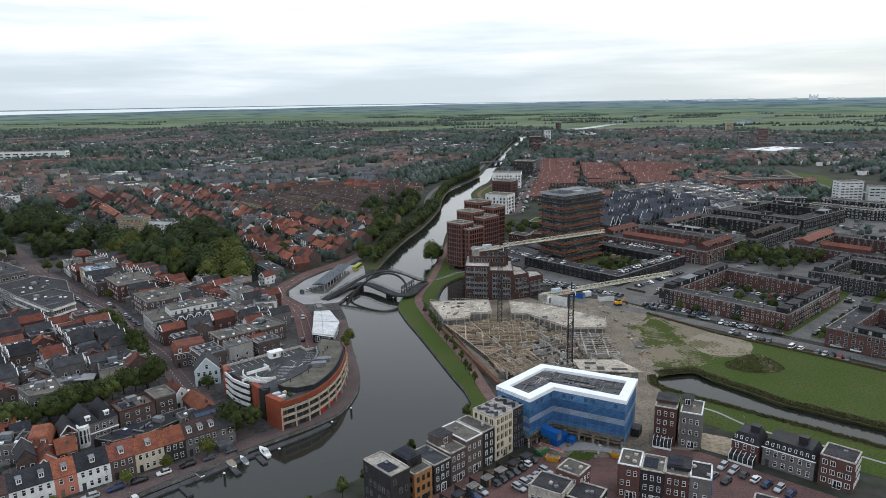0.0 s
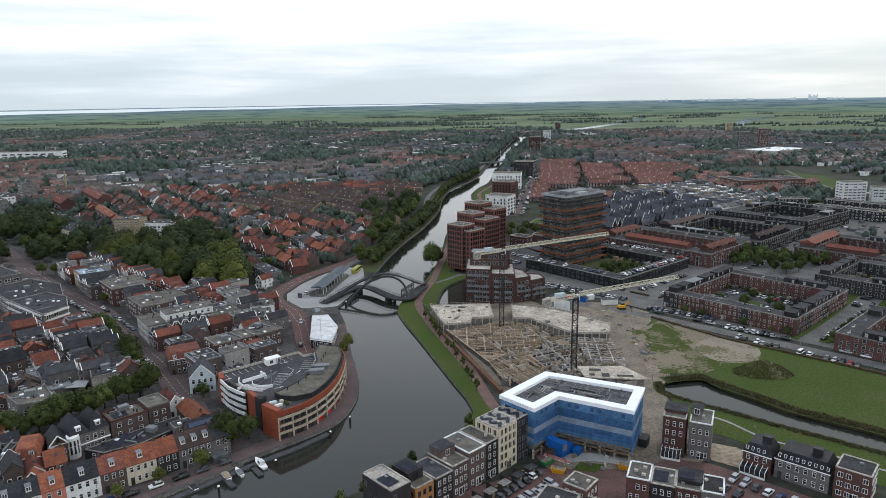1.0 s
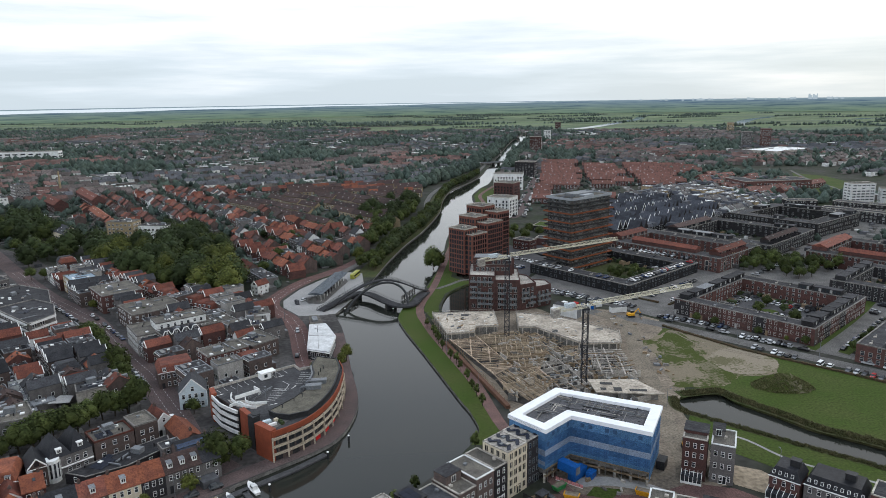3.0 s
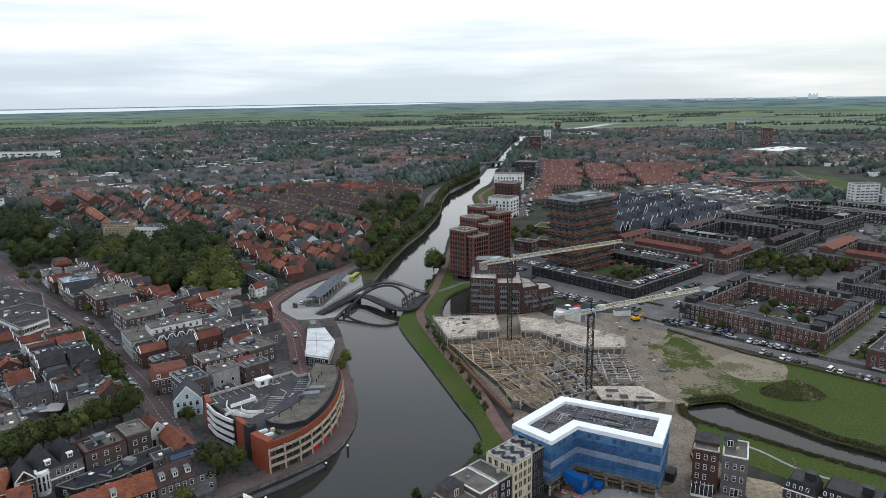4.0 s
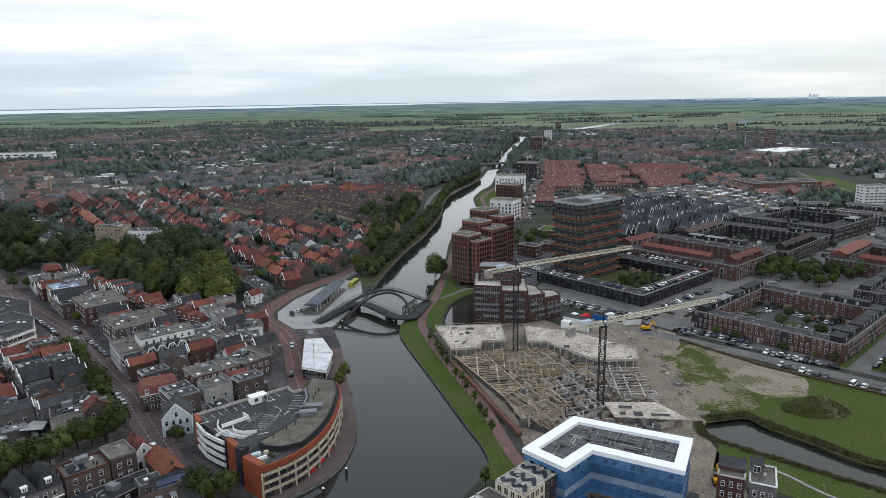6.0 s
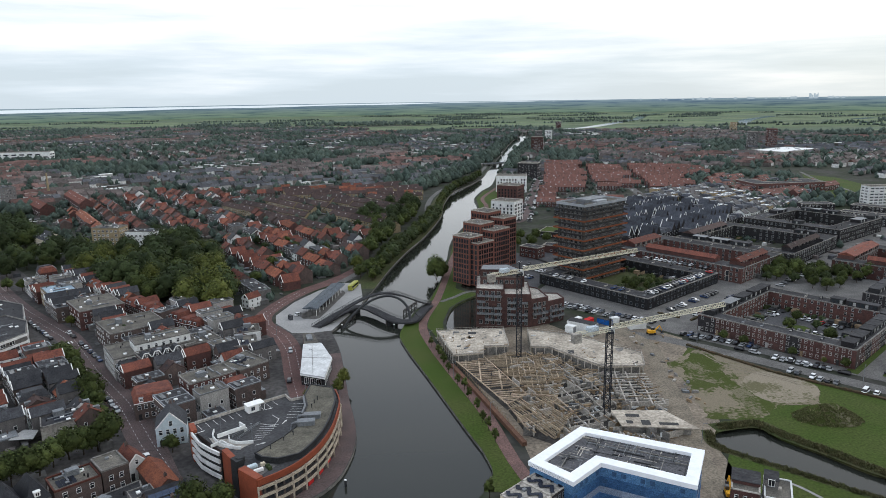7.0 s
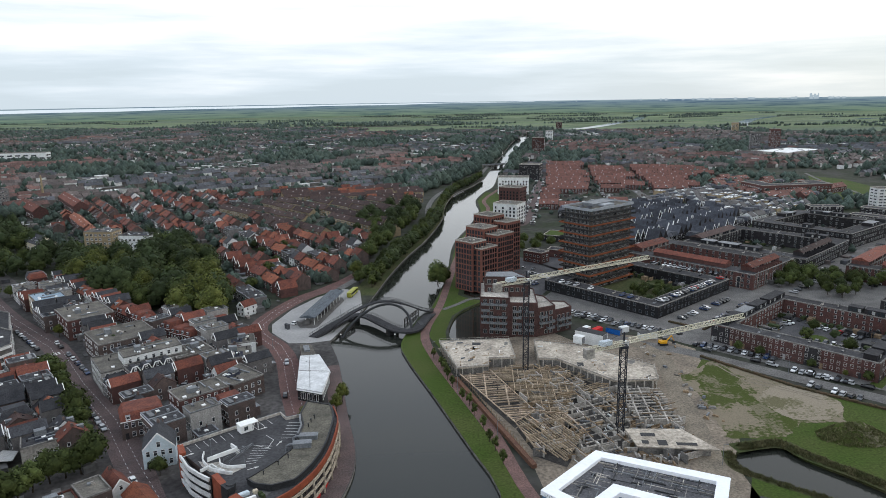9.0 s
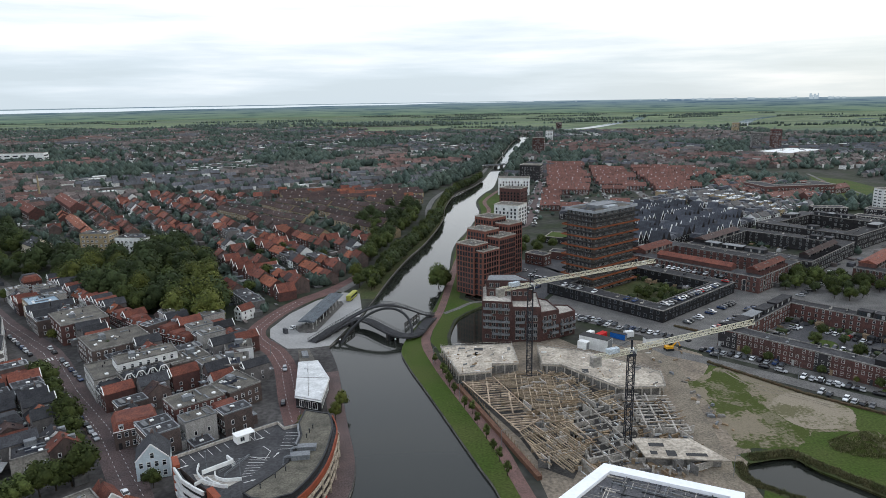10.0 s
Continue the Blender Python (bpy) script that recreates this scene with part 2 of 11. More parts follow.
class MB:
    """Collects vertices and faces, then makes one mesh object."""

    def __init__(self):
        self.v, self.f, self.m = [], [], []

    def quad(self, pts, mi=0):
        n = len(self.v)
        self.v += [tuple(p) for p in pts]
        self.f.append(tuple(range(n, n + len(pts))))
        self.m.append(mi)

    def box(self, x0, x1, y0, y1, z0, z1, mi=0, mat4=None):
        n = len(self.v)
        c = [(x, y, z) for z in (z0, z1) for x, y in ((x0, y0), (x1, y0), (x1, y1), (x0, y1))]
        if mat4 is not None:
            c = [tuple(mat4 @ Vector(p)) for p in c]
        self.v += c
        for f in ((3, 2, 1, 0), (4, 5, 6, 7), (0, 1, 5, 4), (1, 2, 6, 5), (2, 3, 7, 6), (3, 0, 4, 7)):
            self.f.append(tuple(n + i for i in f))
            self.m.append(mi)
        return self

    def prism(self, pts, z0, z1, mi=0, top=None, bottom=False):
        """Upright walls round a plan outline (counter-clockwise), with a lid of material top."""
        n, k = len(self.v), len(pts)
        self.v += [(x, y, z0) for x, y in pts] + [(x, y, z1) for x, y in pts]
        for i in range(k):
            j = (i + 1) % k
            self.f.append((n + i, n + j, n + k + j, n + k + i))
            self.m.append(mi)
        self.f.append(tuple(range(n + k, n + 2 * k)))
        self.m.append(mi if top is None else top)
        if bottom:
            self.f.append(tuple(range(n + k - 1, n - 1, -1)))
            self.m.append(mi)
        return self

    def beam(self, a, b, w, mi=0):
        """A square bar from a to b."""
        a, b = Vector(a), Vector(b)
        d = b - a
        if d.length < 1e-6:
            return self
        q = d.to_track_quat("Z", "Y").to_matrix().to_4x4()
        return self.box(-w / 2, w / 2, -w / 2, w / 2, 0, d.length, mi, Matrix.Translation(a) @ q)

    def tube(self, pts, radii, n=6, mi=0):
        """A tapered round limb along points."""
        rings = []
        for k, p in enumerate(pts):
            p = Vector(p)
            d = Vector(pts[min(k + 1, len(pts) - 1)]) - Vector(pts[max(k - 1, 0)])
            q = d.to_track_quat("Z", "Y")
            rings.append(len(self.v))
            for i in range(n):
                a = 2 * math.pi * i / n
                self.v.append(tuple(p + q @ Vector((math.cos(a) * radii[k], math.sin(a) * radii[k], 0))))
        for r0, r1 in zip(rings, rings[1:]):
            for i in range(n):
                j = (i + 1) % n
                self.f.append((r0 + i, r0 + j, r1 + j, r1 + i))
                self.m.append(mi)
        self.f.append(tuple(rings[-1] + i for i in range(n)))
        self.m.append(mi)
        return self

    def mesh(self, name, mats):
        me = bpy.data.meshes.new(name)
        me.from_pydata(self.v, [], self.f)
        for m in mats if isinstance(mats, (list, tuple)) else [mats]:
            me.materials.append(m)
        if any(self.m):
            me.polygons.foreach_set("material_index", self.m)
        me.update()
        return me


def thing(name, label, category, group="", at=None):
    """An empty at the base of a thing, to which its parts belong."""
    ob = tagged(new(name), label, category, group)
    ob.empty_display_size = 0.5
    if at is not None:
        ob.matrix_basis = at
    return ob


def part(name, mb, mats, parent=None, label="", at=None):
    """One mesh object under a thing or a part."""
    ob = new(name, mb.mesh(name, mats) if isinstance(mb, MB) else mb)
    ob.parent = parent
    if at is not None:
        ob.matrix_basis = at
    if label:
        ob["label"] = label
    return ob


def setting(name, mb, mats, label="", category=""):
    return tagged(part(name, mb, mats), label, category, kind="structure")


def rot(deg):
    return Matrix.Rotation(radians(deg), 4, "Z")


def at(x, y, z=0, deg=0):
    return Matrix.Translation((x, y, z)) @ rot(deg)


def inside(p, poly):
    x, y, hit = p[0], p[1], False
    for (x1, y1), (x2, y2) in zip(poly, poly[1:] + poly[:1]):
        if (y1 > y) != (y2 > y) and x < (x2 - x1) * (y - y1) / (y2 - y1) + x1:
            hit = not hit
    return hit


def ribbon_points(pts, width, closed=False):
    left, right = [], []
    for i, p in enumerate(pts):
        a, b = Vector(pts[max(i - 1, 0)]), Vector(pts[min(i + 1, len(pts) - 1)])
        d = (b - a).normalized()
        n = Vector((-d.y, d.x)) * width / 2
        left.append((p[0] + n.x, p[1] + n.y)), right.append((p[0] - n.x, p[1] - n.y))
    return left, right


def smooth(pts, k=4):
    """A rounded line through plan points."""
    out, P = [], [Vector(p) for p in pts]
    for i in range(len(P) - 1):
        p0, p1, p2, p3 = P[max(i - 1, 0)], P[i], P[i + 1], P[min(i + 2, len(P) - 1)]
        for j in range(k):
            t = j / k
            q = 0.5 * (2 * p1 + (p2 - p0) * t + (2 * p0 - 5 * p1 + 4 * p2 - p3) * t * t + (3 * p1 - p0 - 3 * p2 + p3) * t**3)
            out.append((q.x, q.y))
    out.append(tuple(P[-1]))
    return out


def ribbon(name, pts, width, z, m, label, thick=0.0, category="road"):
    l, r = ribbon_points(smooth(pts), width)
    mb = MB()
    for i in range(len(l) - 1):
        mb.quad([(*r[i], z), (*r[i + 1], z), (*l[i + 1], z), (*l[i], z)])
        if thick:
            mb.quad([(*r[i], z - thick), (*r[i + 1], z - thick), (*r[i + 1], z), (*r[i], z)])
            mb.quad([(*l[i + 1], z - thick), (*l[i], z - thick), (*l[i], z), (*l[i + 1], z)])
    return setting(name, mb, m, label, category)


def sheet(name, poly, z, m, label, category="ground", kind="structure"):
    mb = MB()
    tris = tessellate_polygon([[Vector((*p, 0)) for p in poly]])
    mb.v = [(*p, z) for p in poly]
    for t in tris:
        a, b, c = (Vector(poly[i]) for i in t)
        mb.f.append(tuple(t) if (b - a).cross(c - a) > 0 else tuple(reversed(t)))
        mb.m.append(0)
    return tagged(part(name, mb, m), label, category, kind=kind)


from mathutils.geometry import tessellate_polygon

# ---- the land and the water ----
WEST_BANK = smooth([(-330, -60), (-86.3, 164.4), (-69.7, 182.3), (-58, 193.1), (-41, 210), (-36.2, 226), (-36.8, 244), (-43.3, 271), (-52.7, 313), (-61.3, 340)])
WEST_FAR = smooth([(-55, 362), (-49, 411), (-44, 455), (-36, 506), (-25, 560), (-13.5, 648), (-11, 724), (-1, 808), (21, 874), (39, 952), (50, 1029), (62, 1109), (94, 1327), (144, 1670), (183, 1886), (217, 2030)])
EAST_FAR = smooth([(233, 2026), (193, 1752), (159, 1544), (119, 1381), (89, 1167), (66, 1027), (47, 871), (32, 815), (20.4, 752), (21, 689), (9, 610), (-4.8, 538), (-9.5, 448), (-18, 384)])
EAST_BANK = smooth([(-23, 372), (-29, 338.6), (-25.8, 319.7), (-15, 287), (-1, 243.8), (4.2, 228), (4.9, 213.8), (-8, 192), (-26, 172), (-60, 135), (-190, -60)])
CANAL = WEST_BANK + WEST_FAR + EAST_FAR + EAST_BANK
CREEK = smooth([(-7, 337), (-8, 352), (-5, 373), (1, 385), (12, 397), (36, 400), (36, 352), (10, 340)])
BASIN = smooth([(0, 412), (3, 432), (12, 432), (14, 408), (6, 404)])
POND = smooth([(77.3, 241), (84, 244.5), (93.7, 244.6), (97, 237), (105, 227.4), (113, 216.5), (123.3, 209), (210, 140)]) + smooth([(205, 125), (116.6, 198.4), (103.5, 208.4), (91.6, 218.6), (78.5, 229.8), (75.5, 236)])


def land():
    rim = [(4650 * math.sin(a), 4650 * math.cos(a)) for a in (2 * math.pi * i / 72 for i in range(72))]
    loops = [rim, CANAL, CREEK, BASIN, POND]
    flat = [p for lp in loops for p in lp]
    mb = MB()
    mb.v = [(*p, 0.0) for p in flat]
    for t in tessellate_polygon([[Vector((*p, 0)) for p in lp] for lp in loops]):
        a, b, c = (Vector(flat[i]) for i in t)
        mb.f.append(tuple(t) if (b - a).cross(c - a) > 0 else tuple(reversed(t)))
        mb.m.append(0)
    setting("ground", mb, GARDEN, "flat low-lying land with paved yards and gardens", "ground")
    for name, lp, m, label in (("quay_wall", CANAL, CONCRETE_OLD, "grey canal edge of concrete and timber"), ("bank", CREEK, GRASS_ROUGH, "grassy edge of a small basin"),
                               ("bank", BASIN, GRASS_ROUGH, "grassy edge of a small basin"), ("bank", POND, GRASS_ROUGH, "reedy edge of a wide ditch")):
        mb = MB()
        for p, q in zip(lp, lp[1:] + lp[:1]):
            mb.quad([(*p, -2.5), (*q, -2.5), (*q, 0), (*p, 0)])
        setting(name, mb, m, label, "embankment")
    w = MB()
    w.quad([(-400, -80, -1.0), (320, -80, -1.0), (320, 2050, -1.0), (-400, 2050, -1.0)])
    setting("water", w, WATER, "still dark canal water reflecting a pale sky", "water")
    bed = MB()
    bed.quad([(-400, -80, -2.4), (320, -80, -2.4), (320, 2050, -2.4), (-400, 2050, -2.4)])
    setting("canal_bed", bed, MUD, "muddy canal bed", "ground")


land()


def blob(cx, cy, rx, ry, deg, seed, n=22, rough=0.25):
    r = random.Random(seed)
    c, s = math.cos(radians(deg)), math.sin(radians(deg))
    pts = []
    for i in range(n):
        a = 2 * math.pi * i / n
        k = 1 + r.uniform(-rough, rough)
        x, y = rx * k * math.cos(a), ry * k * math.sin(a)
        pts.append((cx + c * x - s * y, cy + s * x + c * y))
    return pts


sheet("pavement", [(-420, 560), (-330, -50), *WEST_BANK[1:], (-75, 345), (-92, 353), (-113, 372), (-170, 392), (-262, 440), (-300, 480)], 0.03, TOWN, "dark paved yards and pavements of the old town", "pavement")
sheet("pavement", [(-90, 352), (-93, 364), (-89, 386), (-80, 408), (-68, 424), (-58, 421), (-52, 385), (-61, 341), (-70, 338), (-79, 338)], 0.06, PALE_PAVING, "pale concrete paving of a bus station", "pavement")
ribbon("pavement", [(-120, 130), (-89, 167), (-72.2, 184.8), (-60.5, 195.6), (-44, 211.5), (-39.4, 226.5), (-40, 244), (-46.3, 270.5), (-55.6, 312)], 6.0, 0.074, BRICK_ROAD, "red-brown brick quay along the canal", category="pavement")
ribbon("road", [(-430, 592), (-362, 520), (-281, 432), (-226, 375), (-182, 336), (-149, 295), (-123, 266), (-102, 237), (-82, 207), (-68, 194)], 10, 0.09, BRICK_ROAD, "brick-paved street of the old town")
ribbon("road", [(-50, 236), (-57, 262), (-66, 288), (-74.5, 316), (-83, 334), (-95, 350), (-99, 364), (-95.5, 385), (-88.5, 406), (-77, 425), (-67, 446), (-60, 470)], 9, 0.1, RED_PAVING, "red-brown road along the canal")
ribbon("road", [(-70, 425), (-63, 446), (-56, 473), (-49, 513), (-39, 560), (-27, 643), (-28, 706), (-24, 772), (-13, 830), (8, 890), (30, 960), (42, 1030), (54, 1110)], 5, 0.11, PAVING, "narrow grey road along the wooded bank")
sheet("grass", WEST_FAR[4:29] + [(x - 13, y) for x, y in reversed(WEST_FAR[4:29])], 0.05, GRASS_ROUGH, "rough grass bank of the canal", "grass")
ribbon("road", [(-118, 148.5), (-101, 160.5), (-93, 167), (-82, 175.6), (-68, 187)], 7, 0.084, BRICK_ROAD, "brick-paved quay street")
ribbon("path", [(38, 160), (15.6, 213.9), (6.2, 253.7), (-3.8, 285.9), (-14, 319.9), (-19.1, 349), (-12.9, 389), (-8.5, 432.7), (-2, 500), (12, 606), (30, 690), (29, 752), (44, 815), (60, 870)], 4, 0.1, BIKE_PATH, "reddish brick cycle path on the canal bank", category="path")
ribbon("path", [(-11, 384), (-4, 392), (4, 402), (14, 403)], 2.6, 0.12, PAVING, "pale footpath over the creek", category="path")
sheet("grass", EAST_BANK[:26] + [(17, 208), (13.6, 213.9), (4.2, 253.7), (-5.8, 285.9), (-16, 319.9), (-21, 349), (-16, 372)], 0.05, GRASS, "green grass verge of the canal", "grass", )
sheet("grass", [(-17, 386), (-9, 392), (-1, 432), (3, 500), (16, 606), (42, 690), (44, 752), (54, 812), (34, 815), (22.5, 752), (23, 689), (11, 610), (-3, 538), (-8, 448)], 0.08, GRASS, "green grass verge of the canal", "grass")
sheet("grass", [(-17, 345), (-12, 330), (-9, 336), (-9.5, 352), (-6.5, 374), (0, 386), (11, 399), (3, 402), (-3, 410), (-1, 440), (-6, 440), (-10, 395), (-16, 360)], 0.05, GRASS, "mown grass beside a basin", "grass")
sheet("ground", [(-13, 330), (-2, 296), (16, 238), (19, 212), (30, 176), (74, 186), (75, 236), (82, 248), (96, 326), (84, 340), (60, 347), (46, 338), (38, 350), (10, 338)], 0.06, MUD, "trampled sandy earth of a building site", "ground")
FIELD = [(84, 250), (92, 247), (99, 239), (108, 228), (125, 211.5), (214, 142), (330, 150), (185, 222), (140, 268), (119, 284), (95, 315), (86, 300)]
sheet("field", FIELD, 0.07, GRASS, "green field of short grass", "grass")


def patchy(name, a, b, edge, big=0.05, small=0.5):
    """Ground of two covers with a ragged edge between them: a where the noise is low, b where it is high."""
    m = bpy.data.materials.new(name)
    m.use_nodes = True
    nt = m.node_tree
    N, K = nt.nodes.new, nt.links.new
    pos = N("ShaderNodeNewGeometry").outputs["Position"]
    n1, n2, n3, k, ramp, v, mul = N("ShaderNodeTexNoise"), N("ShaderNodeTexNoise"), N("ShaderNodeTexNoise"), N("ShaderNodeMath"), N("ShaderNodeValToRGB"), N("ShaderNodeMapRange"), N("ShaderNodeMix")
    for n, sc, det in ((n1, big, 5), (n2, small, 6), (n3, 3.0, 3)):
        n.inputs["Scale"].default_value, n.inputs["Detail"].default_value = sc, det
        K(pos, n.inputs["Vector"])
    k.operation = "MULTIPLY_ADD"
    K(n2.outputs["Fac"], k.inputs[0]), K(n1.outputs["Fac"], k.inputs[2])
    k.inputs[1].default_value = 0.55
    e = ramp.color_ramp.elements
    e[0].position, e[0].color, e[1].position, e[1].color = edge - 0.05, (*a, 1), edge + 0.06, (*b, 1)
    K(k.outputs[0], ramp.inputs[0])
    v.inputs["To Min"].default_value, v.inputs["To Max"].default_value = 0.6, 1.4
    K(n3.outputs["Fac"], v.inputs["Value"])
    mul.data_type, mul.blend_type = "RGBA", "MULTIPLY"
    mul.inputs["Factor"].default_value = 1.0
    K(ramp.outputs[0], mul.inputs[6]), K(v.outputs[0], mul.inputs[7])
    p = nt.nodes["Principled BSDF"]
    p.inputs["Roughness"].default_value, p.inputs["Specular IOR Level"].default_value = 0.95, 0.05
    K(mul.outputs[2], p.inputs["Base Color"])
    bp = N("ShaderNodeBump")
    bp.inputs["Strength"].default_value, bp.inputs["Distance"].default_value = 0.6, 0.12
    K(n2.outputs["Fac"], bp.inputs["Height"]), K(bp.outputs[0], p.inputs["Normal"])
    return m


def ragged(poly, step=1.3, amount=0.9):
    """The outline with a frayed edge."""
    out = []
    for a, b in zip(poly, poly[1:] + poly[:1]):
        a, b = Vector(a), Vector(b)
        n = max(1, int((b - a).length / step))
        for i in range(n):
            p = a + (b - a) * (i / n)
            d = noise.noise_vector(Vector((p.x * 0.5, p.y * 0.5, 2.0)))
            out.append((p.x + d.x * amount * 1.6, p.y + d.y * amount * 1.6))
    return out


WORN = patchy("worn_grass", (0.062, 0.074, 0.024), (0.19, 0.163, 0.118), 0.76, 0.07, 0.7)
BARE = patchy("bare_sand", (0.12, 0.112, 0.065), (0.24, 0.208, 0.158), 0.72, 0.09, 0.9)
GREENER = patchy("weedy_grass", (0.056, 0.07, 0.02), (0.15, 0.135, 0.09), 0.82, 0.08, 0.9)
sheet("field", ragged([(78, 296), (90, 305), (99, 314), (106, 304), (116.4, 288), (128, 273.5), (121, 259.5), (106, 259), (97, 250), (79, 249.5), (82, 282)]), 0.1, WORN, "worn patchy grass on sandy ground", "ground")
sheet("ground", ragged(smooth([(101, 278), (108, 285.5), (116.4, 288), (125, 280.5), (127, 271), (117, 261.5), (104, 263), (101, 278)], 4)[:-1]), 0.13, BARE, "bare sandy patch in the grass", "ground")
sheet("grass", ragged(smooth([(83, 286), (90, 303), (97, 309), (102, 299), (99, 285), (101, 270), (105, 260), (98, 252), (95, 262), (92, 276), (83, 286)], 4)[:-1]), 0.125, GREENER, "green weeds on a sandy plot", "grass")
sheet("ground", ragged(smooth([(80, 253), (82, 274), (89, 278), (95, 268), (93, 254), (80, 253)], 4)[:-1], 1.3, 0.8), 0.135, WORN, "bare sandy patch in the grass", "ground")
DIRT = mat("dirt_track", (0.205, 0.175, 0.135), (0.15, 0.13, 0.102), 0.15, 0.95, 10, 0.5, where="World")
ribbon("road", [(70, 338), (78, 322), (78.5, 308), (74.5, 284), (72, 258), (68.5, 236), (66.5, 218), (66, 200), (62, 186)], 7.0, 0.117, DIRT, "grey-brown dirt track along the site")
for off_ in (-1.1, 1.1):
    ribbon("path", [(98 + off_, 311), (103 + off_, 296 + off_), (108 + off_, 290 + off_), (115, 284 + off_), (122, 277 + off_)], 0.7, 0.15 + 0.004 * off_, DIRT, "wheel track in the grass", category="path")
sheet("pavement", [(42, 402), (60, 372), (100, 333), (160, 287), (236, 214), (300, 270), (350, 360), (420, 560), (330, 640), (240, 590), (175, 530), (118, 505), (64, 500), (48, 470), (62, 440)], 0.025, PAVING, "grey pavements and streets between brick blocks", "pavement")
ribbon("road", [(62, 345), (74, 333), (93, 321), (140.6, 278.6), (222, 205), (330, 108)], 7.5, 0.1, PAVING, "grey brick residential street")
ribbon("pavement", [(88, 345), (101, 330), (150, 286), (232, 212)], 7, 0.09, PAVING, "grey pavement with parking bays", category="pavement")
sheet("grass", [(215, 118), (118, 196), (104, 206), (91, 216.5), (77, 228), (70, 214), (92, 192), (130, 160), (200, 100)], 0.06, GRASS, "grassy bank of a ditch", "grass")
ribbon("path", [(84, 214), (88.6, 210), (94.4, 200.5), (100.1, 195.2), (111, 188), (124.2, 177), (180, 128)], 1.0, 0.1, PALE_PAVING, "pale gravel footpath", category="path")
sheet("pavement", [(-34, 140), (-6, 168), (24, 182), (62, 181), (100, 160), (140, 120), (140, 90), (-60, 90)], 0.08, RED_PAVING, "red brick parking court", "pavement")
sheet("pavement", [(56, 184), (63, 187), (74, 184), (80, 178.5), (100, 161.5), (142, 124), (140, 118), (100, 157), (62, 178)], 0.1, RED_PAVING, "red brick parking court", "pavement")
sheet("ground", [(74.5, 186), (81, 181.5), (89, 186), (85, 193), (76, 197)], 0.12, SAND, "bare sandy building plot", "ground")
ribbon("road", [(48, 610), (59, 640), (90, 800), (136, 1059), (175, 1300)], 12, 0.1, BRICK_ROAD, "reddish street with parked cars")
sheet("pavement", [(28, 470), (38, 500), (66, 455), (120, 412), (170, 460), (110, 520), (90, 470), (60, 500), (48, 470)], 0.05, ASPHALT, "asphalt car park", "pavement")
sheet("pavement", [(28, 428), (30, 480), (52, 474), (64, 449), (48, 420), (39, 400)], 0.09, ASPHALT, "asphalt car park", "pavement")
ribbon("road", [(44, 385), (70, 362), (103, 333)], 9, 0.079, PAVING, "grey brick residential street")
ribbon("road", [(99, 333), (130, 363), (160, 392), (215, 440), (290, 515), (350, 585)], 9, 0.084, PAVING, "grey brick residential street")
ribbon("road", [(150, 400), (110, 445), (70, 480)], 8, 0.072, PAVING, "grey brick residential street")
ribbon("road", [(152, 284), (205, 335), (280, 415), (400, 540)], 8, 0.067, PAVING, "grey brick residential street")


